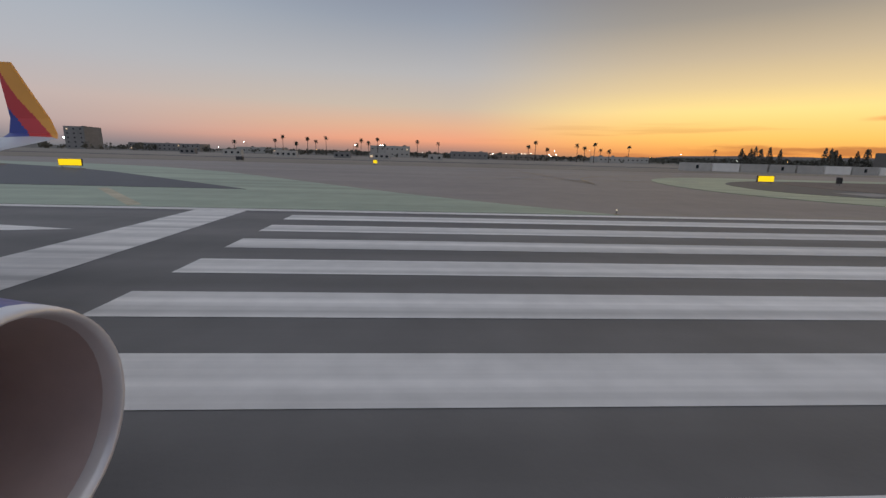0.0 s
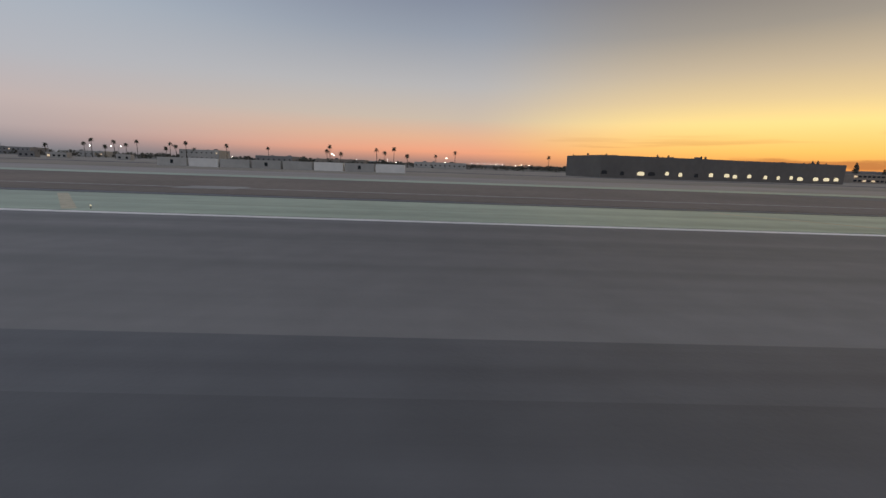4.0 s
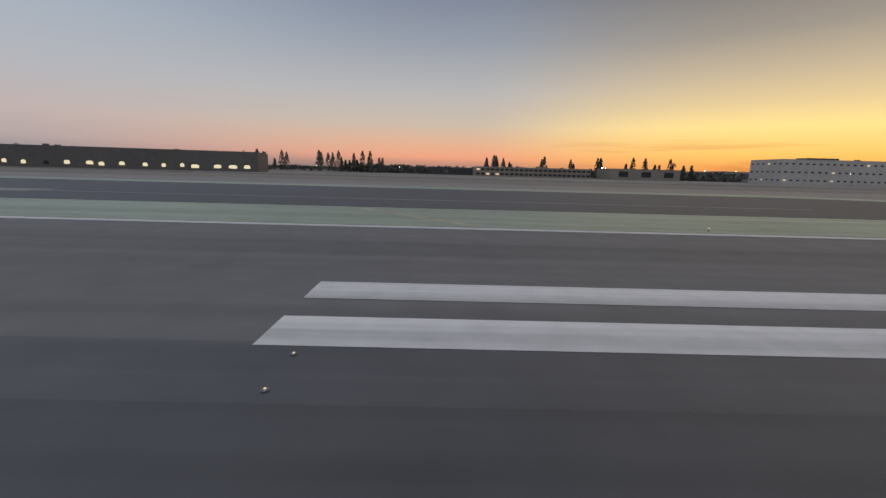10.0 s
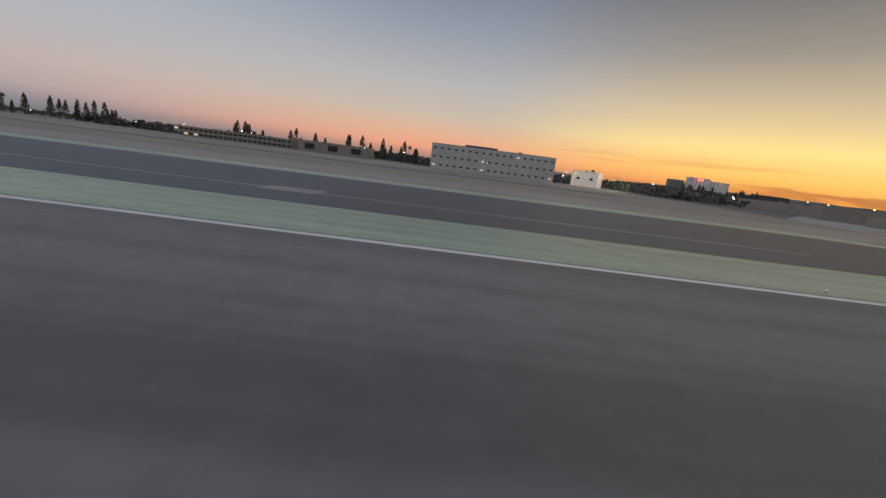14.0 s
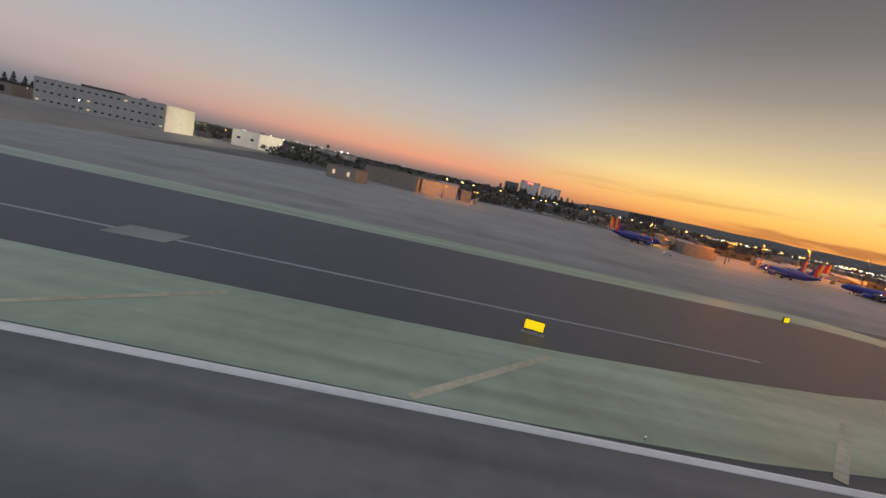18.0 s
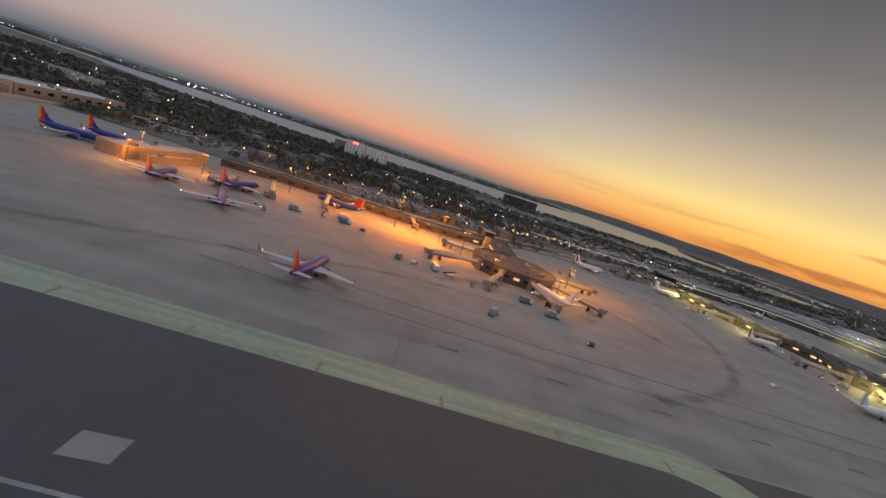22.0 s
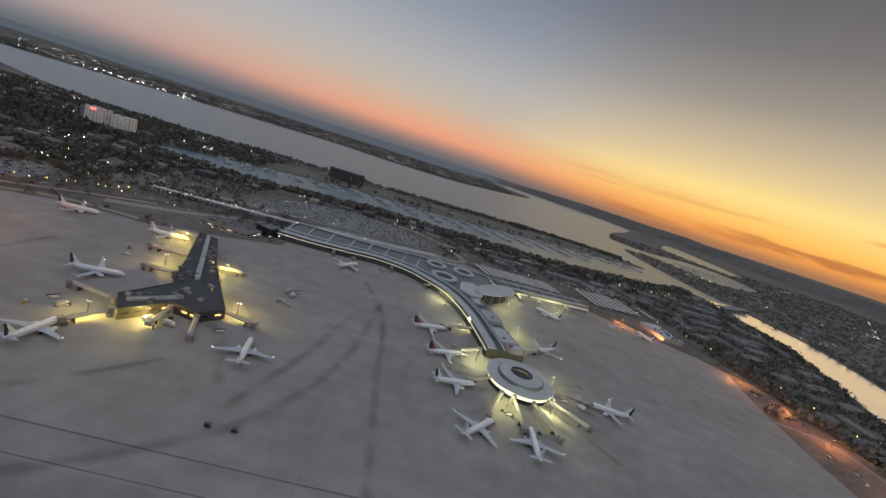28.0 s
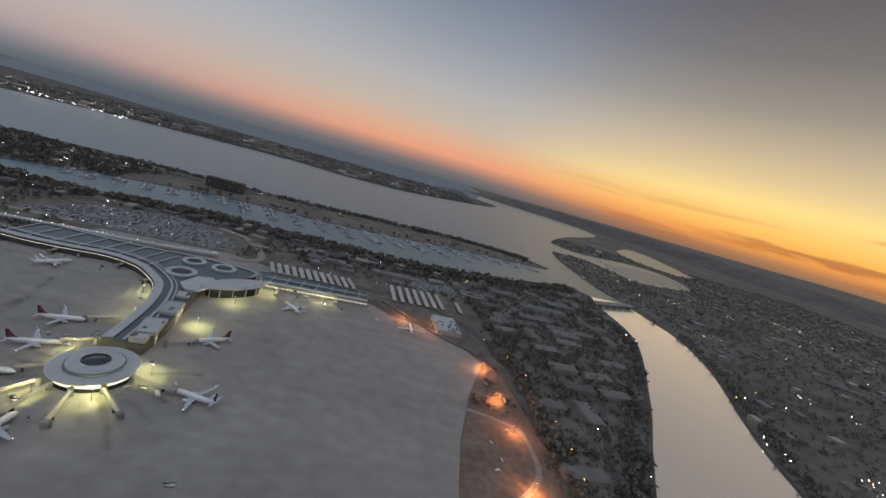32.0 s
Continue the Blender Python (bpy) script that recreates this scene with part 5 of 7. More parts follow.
lathe(bm, [(9.0, 11.5), (8.2, 10.6), (3.0, 11.6), (0.05, 12.0)], 32)
part("lantern", bm, GLASS, head, "dark glass lantern")
for k in range(18):
    a = 2 * math.pi * k / 18
    bm = bmesh.new()
    bmesh.ops.create_icosphere(bm, subdivisions=1, radius=0.3, matrix=Matrix.Translation((26.4 * math.cos(a), 26.4 * math.sin(a), 6.1)))
    part("soffit_lamp", bm, BULB_WHITE, head)
tagged(head, "round white terminal head with a lit rim", "terminal")
for x, y, w, d, h in ((2114, 404, 16, 28, 11), (2122, 362, 17, 30, 11), (2104, 440, 12, 14, 10.2), (2128, 338, 12, 10, 12.5)):
    building("neck_lounge", turned(x, y, w, d, 16), h, WALL_WHITE, ROOF_PALE, "pale lounge block beside the terminal neck", "terminal", rows=1, step=4, lit=0.6, lit_mat=LIT_COOL, win=(3, 1.6), units=2)
# oval canopy
oval = empty("oval_canopy", 2132, 496, 0.08)
bm = bmesh.new()
op = [(39 * math.cos(2 * math.pi * k / 40), 17 * math.sin(2 * math.pi * k / 40)) for k in range(40)]
top = [bm.verts.new((x, y, 12.6)) for x, y in op]
bot = [bm.verts.new((x, y, 12.0)) for x, y in op]
crown = [bm.verts.new((x * 0.6, y * 0.6, 13.6)) for x, y in op]
bm.faces.new(crown)
bm.faces.new(bot[::-1])
for k in range(40):
    q = (k + 1) % 40
    bm.faces.new((bot[k], bot[q], top[q], top[k]))
    bm.faces.new((top[k], top[q], crown[q], crown[k]))
part("canopy", bm, ROOF_PALE, oval, smooth=True)
for k in range(14):
    a = 2 * math.pi * k / 14
    bm = bmesh.new()
    tube(bm, [(34 * math.cos(a), 14 * math.sin(a), 0), (34 * math.cos(a), 14 * math.sin(a), 12.1)], 0.35, 8)
    part("column", bm, WALL_WHITE, oval)
bm = bmesh.new()
prism(bm, [(31 * math.cos(2 * math.pi * k / 32), 11.5 * math.sin(2 * math.pi * k / 32)) for k in range(32)], 0, 8)
part("glass_hall", bm, GLASS, oval)
for k in range(16):
    a = 2 * math.pi * k / 16
    part("lamp", boxed(34.5 * math.cos(a) - 0.4, 34.5 * math.cos(a) + 0.4, 13.6 * math.sin(a) - 0.4, 13.6 * math.sin(a) + 0.4, 11.4, 11.8), BULB_WHITE, oval)
oval.matrix_world = put(2132, 496, 0.08, 49)
tagged(oval, "pale oval canopy over a dark glass hall", "canopy")
building("west_wing", [(2150, 536), (2206, 548), (2284, 564), (2280, 592), (2200, 588), (2130, 574)], 8, WALL_GREY, ROOF_TEAL, "teal-roofed terminal wing with a lit front", "terminal", rows=1, step=4.4, lit=0.85, lit_mat=LIT_COOL, units=10, win=(4, 1.2))
WING = [(2150, 536), (2206, 548), (2284, 564)]
raised_band(shifted(WING, 3), 5.0, 8.7, 9.2, ROOF_PALE, "pale roof edge of the terminal wing")
raised_band(shifted(WING, 22), 3.0, 8.7, 9.4, ROOF_PALE, "pale rib on the terminal wing")
for k in range(7):
    x, y = 2156 + k * 19, 541 + k * 3.9
    raised_band([(x, y), (x - 3, y + 30)], 1.4, 8.6, 9.3, ROOF_PALE, "pale rib across the wing roof", "roof_rib")
# canopied walkway of the forecourt
fc = smooth_line([(1690, 528), (1770, 540), (1840, 553), (1900, 566), (1981, 584), (2055, 609)], 7)
bm = bmesh.new()
for i in range(len(fc) - 1):
    (ax, ay), (bx, by) = fc[i], fc[i + 1]
    for f0, f1 in ((0, 0.44), (0.5, 0.94)):
        q = ribbon([(ax + (bx - ax) * f0, ay + (by - ay) * f0), (ax + (bx - ax) * f1, ay + (by - ay) * f1)], 9)
        prism(bm, ccw(q), 5.2, 5.7)
        for cx_, cy_ in q[::2]:
            box(bm, cx_ - 0.2, cx_ + 0.2, cy_ - 0.2, cy_ + 0.2, 0, 5.2)
        box(bm, q[0][0] - 0.15, q[0][0] + 0.15, q[0][1] - 0.15, q[0][1] + 0.15, 5.75, 5.9, 1)
tagged(obj("forecourt_canopy", bm, [ROOF_PALE, BULB_WHITE]), "row of pale canopies along the terminal road", "canopy", kind="stuff")
# solar canopies in ranks
def solar(half, label):
    rank = empty("solar_canopy")
    bm = bmesh.new()
    v = [bm.verts.new(p) for p in ((-2.9, -half, 3.4), (2.9, -half, 4.0), (2.9, half, 4.0), (-2.9, half, 3.4), (-2.9, -half, 3.6), (2.9, -half, 4.2), (2.9, half, 4.2), (-2.9, half, 3.6))]
    for q in ((3, 2, 1, 0), (4, 5, 6, 7), (0, 1, 5, 4), (1, 2, 6, 5), (2, 3, 7, 6), (3, 0, 4, 7)):
        bm.faces.new([v[i] for i in q])
    part("roof", bm, WALL_WHITE, rank)
    for y in (-0.8, -0.27, 0.27, 0.8):
        part("post", boxed(-0.2, 0.2, y * half - 0.2, y * half + 0.2, 0, 3.6), DARKMETAL, rank)
    return tagged(rank, label, "canopy", "ranks of car canopies")


SOLAR = [solar(23, "long white sloping car canopy in a rank"), solar(36, "very long white sloping car canopy")]
used_s = set()
for kind, x, y, a in [(0, 2130 + k * 10.6, 620 + k * 1.6, 23.6) for k in range(12)] + [(1, 2312 + k * 12.6, 647 + k * 2.6, 11) for k in range(7)] + [(0, 2420, 655, 8)]:
    if kind in used_s:
        copy_thing(SOLAR[kind], put(x, y, 0.02, a))
    else:
        SOLAR[kind].matrix_world = put(x, y, 0.02, a)
        used_s.add(kind)
building("grid_roof_shed", turned(2397, 563, 33, 54, 10), 6, WALL_WHITE, ROOF_PALE, "white shed with a ribbed roof beside the apron", "shed", rows=0, units=16)

# --- roads and car parks
sheet("road_front", ribbon(smooth_line([(1250, 352), (1380, 345), (1500, 372), (1620, 392), (1720, 480), (1850, 560), (1990, 622), (2140, 632), (2300, 640)], 5), 15), 0.07, ROAD, "terminal road lined with lamps", 0.4, "road")
sheet("road_harbour", ribbon(smooth_line([(600, 720), (1000, 690), (1300, 640), (1550, 650), (1800, 740), (2100, 800), (2350, 800), (2520, 850), (2720, 960)], 5), 20), 0.075, ROAD, "wide harbour drive", 0.4, "road")
sheet("road_perimeter", ribbon(smooth_line([(2300, 650), (2420, 600), (2480, 470), (2500, 340), (2505, 200), (2480, 60)], 5), 12), 0.08, ROAD, "perimeter road along the west fence", 0.4, "road")
RAMP = mat("worn_concrete_ramp", (0.3, 0.285, 0.26), 0.85, var=0.2, scale=0.3, bump=0.2, bscale=4, big=0.03)
for nm, pts, wd in (("ramp_curved", [(1540, 470), (1600, 500), (1632, 540), (1687, 566), (1760, 592), (1850, 606)], 8), ("ramp_loop", [(1576, 556), (1611, 550), (1654, 551), (1672, 574), (1650, 600), (1612, 602)], 6),
                    ("road_inner", [(1480, 628), (1510, 650), (1537, 687), (1589, 725), (1700, 752)], 8), ("road_kerbside", [(1700, 440), (1760, 474), (1800, 510), (1850, 530)], 8), ("road_lower", [(1420, 420), (1500, 440), (1570, 452), (1642, 437)], 7)):
    mid = smooth_line(pts, 6)
    sheet(nm, ribbon(mid, wd), 0.095, RAMP, "pale worn concrete road between terminals and harbour", 0.4, "road")
    for side in (-1, 1):
        edge = ribbon(mid, wd + 0.8)
        edge = edge[:len(mid)] if side < 0 else edge[len(mid):]
        sheet("ramp_parapet", ribbon(edge, 0.5), 1.0, WALL_WHITE, "low pale parapet along a curved road", 0.95, "wall")
LOT = mat("car_park_asphalt", (0.2, 0.19, 0.18), 0.9, var=0.2, scale=0.3, big=0.03)
LOTS = [("car_park", [(1772, 606), (1880, 612), (2030, 642), (2050, 680), (1985, 756), (1900, 768), (1800, 705)]), ("car_park", turned(1540, 440, 150, 70, 10)), ("car_park", turned(1320, 420, 120, 60, -4)), ("car_park", turned(2360, 745, 120, 60, 4))]
for nm, q in LOTS:
    sheet(nm, q, 0.09, LOT, "car park with rows of parked cars", 0.4, "car park")
loop = smooth_line([(1985, 752), (2030, 742), (2066, 706), (2096, 664), (2098, 634), (2070, 618)], 6)
bm = bmesh.new()
o = ribbon(loop, 11)
m = len(loop)
for i in range(m - 1):
    prism(bm, ccw([o[i], o[2 * m - 1 - i], o[2 * m - 2 - i], o[i + 1]]), 0.1, 3.4 - 2.6 * i / m)
tagged(obj("road_ramp", bm, WALL_TAN), "raised tan road ramp curving to the terminal", "road", kind="structure")
# bridge over the channel mouth
bridge = empty("road_bridge", 2838, 990, 0)
L = 150
part("deck", boxed(-L / 2, L / 2, -9, 9, 6.2, 7.6), WALL_GREY, bridge)
for s in (-9, 8.6):
    part("rail", boxed(-L / 2, L / 2, s, s + 0.4, 7.6, 8.7), WALL_WHITE, bridge)
for k in range(5):
    x = -56 + k * 28
    part("pier", boxed(x - 1.5, x + 1.5, -8, 8, 0, 6.2), WALL_GREY, bridge)
bridge.matrix_world = put(2838, 990, 0, 30)
tagged(bridge, "grey concrete road bridge over the channel", "bridge")

# --- west housing and far town: gabled houses
ROOF_TILE = mat("grey_shingle_roof", (0.15, 0.137, 0.127), 0.9, var=0.2, scale=1.0, bump=0.4, bscale=2, big=0.1, spread=0.3)


def house(w, d, h, rise):
    e = empty("house")
    part("wall", boxed(-w / 2, w / 2, -d / 2, d / 2, 0, h), WALL_TAN, e)
    bm = bmesh.new()
    o = 0.6
    v = [bm.verts.new(p) for p in ((-w / 2 - o, -d / 2 - o, h), (w / 2 + o, -d / 2 - o, h), (w / 2 + o, d / 2 + o, h), (-w / 2 - o, d / 2 + o, h), (-w / 2 + 3, 0, h + rise), (w / 2 - 3, 0, h + rise))]
    for q in ((0, 1, 5, 4), (2, 3, 4, 5), (1, 2, 5), (3, 0, 4), (3, 2, 1, 0)):
        bm.faces.new([v[i] for i in q])
    part("roof", bm, ROOF_TILE, e)
    part("window", boxed(-w * 0.3 - 0.9, -w * 0.3 + 0.9, -d / 2 - 0.05, -d / 2 + 0.05, 1.0, 2.3), GLASS, e)
    return e


H_LONG = tagged(house(40, 17, 5.5, 2.2), "long grey-roofed tan housing block", "house", "housing blocks by the channel")
H_SMALL = tagged(house(14, 11, 4, 2.6), "small tan house with a hipped grey roof", "house", "houses of the town")
H_MID = tagged(house(24, 14, 6, 3), "two-storey tan house with a grey roof", "house", "houses of the town")


def spread(proto, places):
    first = True
    for x, y, a in places:
        if first:
            proto.matrix_world = put(x, y, 0.0, a)
            first = False
        else:
            copy_thing(proto, put(x, y, 0.0, a))


def west_of_channel(x, y):
    return not inside(x, y, chan_poly) and not inside(x, y, bay_poly) and not any(inside(x, y, q) for q in INLETS)


chan_poly = chan_e + chan_w
bay_poly = shore_n + shore_w + [(3040, 9000), (-6000, 9000)]
rng = random.Random(4)
blocks = []
for r in range(10):
    for c in range(5):
        x, y = 2486 + c * 50 + (10 - r) * 3.5, 262 + r * 50 + c * 5
        if all(not inside(x + u, y + v, chan_poly) for u in (0, 24, 34) for v in (-24, 0, 24)):
            if rng.random() < 0.85:
                blocks.append((x + rng.uniform(-9, 9), y + rng.uniform(-7, 7), 10 + rng.uniform(-5, 5) if (r + c) % 4 else 98))
spread(H_LONG, blocks)
small, mids = [], []
while len(small) < 165:
    x, y = rng.uniform(2720, 4200), rng.uniform(150, 2300)
    if west_of_channel(x, y) and west_of_channel(x - 40, y) and west_of_channel(x + 30, y + 30):
        small.append((x, y, rng.choice((20, 110)) + rng.uniform(-6, 6)))
while len(mids) < 90:
    x, y = rng.uniform(2400, 2760), rng.uniform(700, 900)
    if len(mids) >= 14:
        x, y = rng.uniform(1150, 2380), rng.uniform(640, 760) if rng.random() < 0.4 else rng.uniform(370, 640)
        if x > 1640 and y < 800:
            x, y = rng.uniform(600, 1480), rng.uniform(560, 1100)
    if west_of_channel(x, y) and west_of_channel(x, y + 40) and not any(inside(x, y, q) for _, q in LOTS) and abs(y - 690) > 18:
        mids.append((x, y, rng.choice((0, 10, 95))))
spread(H_SMALL, small)
spread(H_MID, mids)
# buildings of the naval island and of the harbour island, far off
for k in range(46):
    x, y = rng.uniform(-300, 2500), 0
    sy = np.interp(x, [-3000, -600, 120, 625, 1383, 1757, 2148, 2500, 2877], [1950, 2080, 2232, 2521, 2760, 2680, 2770, 3150, 3698])
    y = float(sy) + rng.uniform(40, 520)
    w, d, h = rng.uniform(20, 80), rng.uniform(16, 40), rng.uniform(6, 18)
    building("naval_building", turned(x, y, w, d, rng.choice((0, 12, 30))), h, rng.choice((WALL_WHITE, WALL_GREY, WALL_TAN)), rng.choice((ROOF_GREY, ROOF_PALE)), "pale low naval building across the bay", base=1.2)
for k in range(16):
    x = rng.uniform(1560, 2640)
    y = float(np.interp(x, [1500, 1900, 2200, 2480, 2725], [1150, 1185, 1235, 1300, 1290])) + rng.uniform(-20, 20)
    building("harbour_building", turned(x, y, rng.uniform(14, 34), rng.uniform(10, 16), 14), rng.uniform(4, 7), WALL_GREY, ROOF_GREY, "low restaurant or marina building", rows=1, step=4, lit=0.3, edges=(0,))

for x, y, w, d, h, lab in ((2592, 768, 92, 22, 8, "long pale flat-roofed block by the channel"), (2560, 700, 60, 20, 7, "grey flat-roofed block by the channel"), (2600, 652, 46, 26, 8, "grey flat-roofed hall by the channel"), (2640, 830, 50, 24, 8, "pale flat-roofed block near the bridge"), (2520, 820, 60, 22, 7, "grey flat-roofed block among trees"),
                           (2450, 740, 46, 30, 7, "grey flat-roofed shed by the perimeter road"), (2300, 742, 70, 18, 6, "low pale hall among dark trees"), (2180, 730, 60, 16, 6, "low grey hall among dark trees"), (2480, 640, 40, 20, 6, "low grey shed by the perimeter road")):
    building("flat_block", turned(x, y, w, d, 8), h, WALL_GREY, ROOF_GREY, lab, rows=1, step=6, lit=0.06, units=5, edges=(0,))


# low roofs and yards between the airport and the bay, and on the naval island, too many and too far to tell one by one
def low_roofs(name, region, count, size, label, seed, base=0.0, rows_ang=(0, 10, 95)):
    r = random.Random(seed)
    bm = bmesh.new()
    done = tries = 0
    while done < count and tries < count * 12:
        tries += 1
        x, y = region(r)
        if base == 0 and (not west_of_channel(x, y) or not west_of_channel(x + 20, y + 25) or any(inside(x, y, q) for _, q in LOTS) or inside(x, y, APRON)):
            continue
        w_, d_, h_ = r.uniform(*size), r.uniform(size[0], size[1] * 0.6), r.uniform(3, 8)
        prism(bm, ccw(turned(x, y, w_, d_, r.choice(rows_ang) + r.uniform(-5, 5))), base, base + h_, r.randrange(4))
        done += 1
    return tagged(obj(name, bm, [ROOF_GREY, ROOF_DARK, WALL_TAN, WALL_GREY]), label, "buildings", kind="stuff")


low_roofs("harbour_roofs", lambda r: (r.uniform(900, 1640), r.uniform(400, 760) if r.random() < 0.6 else r.uniform(760, 1150)), 130, (9, 26), "low grey and tan roofs between airport and bay", 31)
low_roofs("basin_roofs", lambda r: (r.uniform(1640, 2420), r.uniform(690, 840)), 60, (9, 32), "low grey roofs along the harbour drive", 32)
low_roofs("naval_roofs", lambda r: (lambda x: (x, float(np.interp(x, [-600, 120, 625, 1383, 1757, 2148, 2500, 2877], [2080, 2232, 2521, 2760, 2680, 2770, 3150, 3698])) + 25 + r.uniform(0, 1) ** 1.3 * 1500))(r.uniform(-900, 2350)), 420, (12, 70), "pale low roofs on the naval island", 33, 1.2, (0, 12, 30))
low_roofs("town_roofs", lambda r: (r.uniform(2760, 4300), r.uniform(120, 2300)), 280, (9, 26), "low roofs of the town west of the channel", 34)
for nm, pts, wd in (("road_shore", [(1180, 420), (1300, 520), (1420, 560), (1560, 590), (1680, 640)], 9), ("road_harbour_loop", [(1300, 640), (1330, 720), (1300, 800), (1180, 900), (1120, 1080)], 9), ("road_town", [(2930, 1000), (3050, 800), (3150, 560), (3200, 250)], 10), ("road_town_cross", [(2860, 560), (3050, 640), (3400, 760), (3800, 800)], 9), ("road_blocks", [(2500, 780), (2570, 640), (2600, 520), (2560, 380), (2530, 270)], 8)):
    sheet(nm, ribbon(smooth_line(pts, 6), wd), 0.072, ROAD, "grey street between trees and roofs", 0.3, "road")


# ---------- trees ----------
LEAF = mat("dark_evening_foliage", (0.116, 0.109, 0.085), 0.9, var=0.4, scale=1.2, big=0.1, spread=0.35)
FROND = mat("palm_frond", (0.06, 0.06, 0.036), 0.85, var=0.3, scale=1.2, big=0.1, spread=0.2)
BARK = mat("grey_brown_bark", (0.09, 0.07, 0.055), 0.95, var=0.3, scale=3, bump=0.5, bscale=6, big=0.3)


def leaf_quad(bm, p, size, r):
    d = Vector((r.uniform(-1, 1), r.uniform(-1, 1), r.uniform(-0.4, 1))).normalized()
    a = d.orthogonal().normalized() * size
    b = d.cross(a).normalized() * size * r.uniform(0.5, 0.9)
    bm.faces.new([bm.verts.new(Vector(p) + o) for o in (-a, b, a, -b)])


def palm(h, seed, skirt):
    r = random.Random(seed)
    e = empty("palm_tree")
    lean = r.uniform(-0.6, 0.6)
    bm = bmesh.new()
    tube(bm, [(0, 0, 0), (lean * 0.2, 0, h * 0.35), (lean * 0.6, 0, h * 0.7), (lean, 0, h)], [0.42, 0.3, 0.25, 0.24], 8)
    part("trunk", bm, BARK, e, smooth=True)
    bm = bmesh.new()
    n = 52
    for k in range(n):
        a = 2 * math.pi * k / n * 3.3
        el = r.uniform(-0.9, 1.1)
        L = r.uniform(2.0, 2.9)
        base = Vector((lean, 0, h))
        prev = None
        w = 0.42
        for s in range(4):
            t = s / 3
            q = base + Vector((math.cos(a) * L * t * math.cos(el * 0.6), math.sin(a) * L * t * math.cos(el * 0.6), L * (math.sin(el) * t - 0.75 * t * t)))
            side = Vector((-math.sin(a), math.cos(a), 0)) * w * (0.35 + t) * (1 - t * 0.75)
            cur = (bm.verts.new(q + side), bm.verts.new(q - side))
            if prev:
                bm.faces.new((prev[0], prev[1], cur[1], cur[0]))
            prev = cur
    part("crown", bm, FROND, e)
    if skirt:
        bm = bmesh.new()
        for k in range(26):
            a = r.uniform(0, 6.28)
            z = h - r.uniform(0.2, 2.2)
            p = Vector((lean + math.cos(a) * 0.3, math.sin(a) * 0.3, z))
            q = p + Vector((math.cos(a) * 0.5, math.sin(a) * 0.5, -0.9))
            s = Vector((-math.sin(a), math.cos(a), 0)) * 0.2
            bm.faces.new([bm.verts.new(v) for v in (p - s, p + s, q + s * 0.6, q - s * 0.6)])
        part("dry_skirt", bm, BARK, e)
    return e


def conifer(h, seed):
    r = random.Random(seed)
    e = empty("conifer_tree")
    bm = bmesh.new()
    tube(bm, [(0, 0, 0), (0.1, 0, h * 0.5), (0, 0.1, h * 0.96)], [0.4, 0.22, 0.05], 7)
    part("trunk", bm, BARK, e, smooth=True)
    bm = bmesh.new()
    for k in range(240):
        t = r.uniform(0.1, 1.0) ** 0.85
        rad = h * 0.23 * (1 - t) ** 0.7 * r.uniform(0.35, 1.1) + 0.12
        a = r.uniform(0, 6.28)
        leaf_quad(bm, (rad * math.cos(a), rad * math.sin(a), h * t + r.uniform(-0.4, 0.4)), r.uniform(0.55, 1.15), r)
    part("crown", bm, LEAF, e)
    return e


def broadleaf(h, seed, n=300):
    r = random.Random(seed)
    e = empty("broadleaf_tree")
    bm = bmesh.new()
    tube(bm, [(0, 0, 0), (0.15, 0.1, h * 0.3), (0.1, 0, h * 0.55)], [0.38, 0.28, 0.14], 7)
    for k in range(4):
        a = k * 1.6 + r.uniform(-0.3, 0.3)
        tube(bm, [(0.12, 0.08, h * 0.3), (math.cos(a) * h * 0.14, math.sin(a) * h * 0.14, h * 0.5), (math.cos(a) * h * 0.25, math.sin(a) * h * 0.25, h * 0.68)], [0.18, 0.12, 0.05], 5)
    part("trunk", bm, BARK, e, smooth=True)
    bm = bmesh.new()
    clumps = [(r.uniform(-0.3, 0.3) * h, r.uniform(-0.3, 0.3) * h, r.uniform(0.45, 0.85) * h, r.uniform(0.14, 0.24) * h) for _ in range(9)]
    for k in range(n):
        cx, cy, cz, cr = r.choice(clumps)
        d = Vector((r.gauss(0, 1), r.gauss(0, 1), r.gauss(0, 0.8))).normalized() * cr * r.uniform(0.6, 1.05)
        leaf_quad(bm, (cx + d.x, cy + d.y, cz + d.z), r.uniform(0.3, 0.65) * h / 8, r)
    part("crown", bm, LEAF, e)
    return e


def plant(protos, places):
    used = set()
    for x, y, k, turn in places:
        p = protos[k % len(protos)]
        if id(p) in used:
            copy_thing(p, put(x, y, 0.0, turn))
        else:
            p.matrix_world = put(x, y, 0.0, turn)
            used.add(id(p))


rt = random.Random(11)
PALMS = [tagged(palm(h, s, sk), lab, "palm tree", "palms beyond the airfield") for h, s, sk, lab in ((15.5, 1, True, "tall thin palm with a shaggy skirt"), (18, 2, False, "tall thin palm with a small crown"), (13, 3, True, "shorter thin palm with a skirt"), (19.5, 4, True, "very tall thin palm"))]
palm_x = [(-147, 470), (-139, 470), (-124, 470), (-113, 470), (-104, 470), (-93, 470), (-62, 470), (-55, 470), (-47, 470), (-39, 470), (-32, 470), (3, 470), (116, 435), (122, 435), (135, 435), (169, 435), (175, 436), (187, 433), (198, 435), (361, 500), (396, 502),
          (410, 500), (-190, 480), (30, 520), (230, 520), (250, 500), (880, 470), (868, 475), (1075, 520), (1088, 520), (1100, 530)]
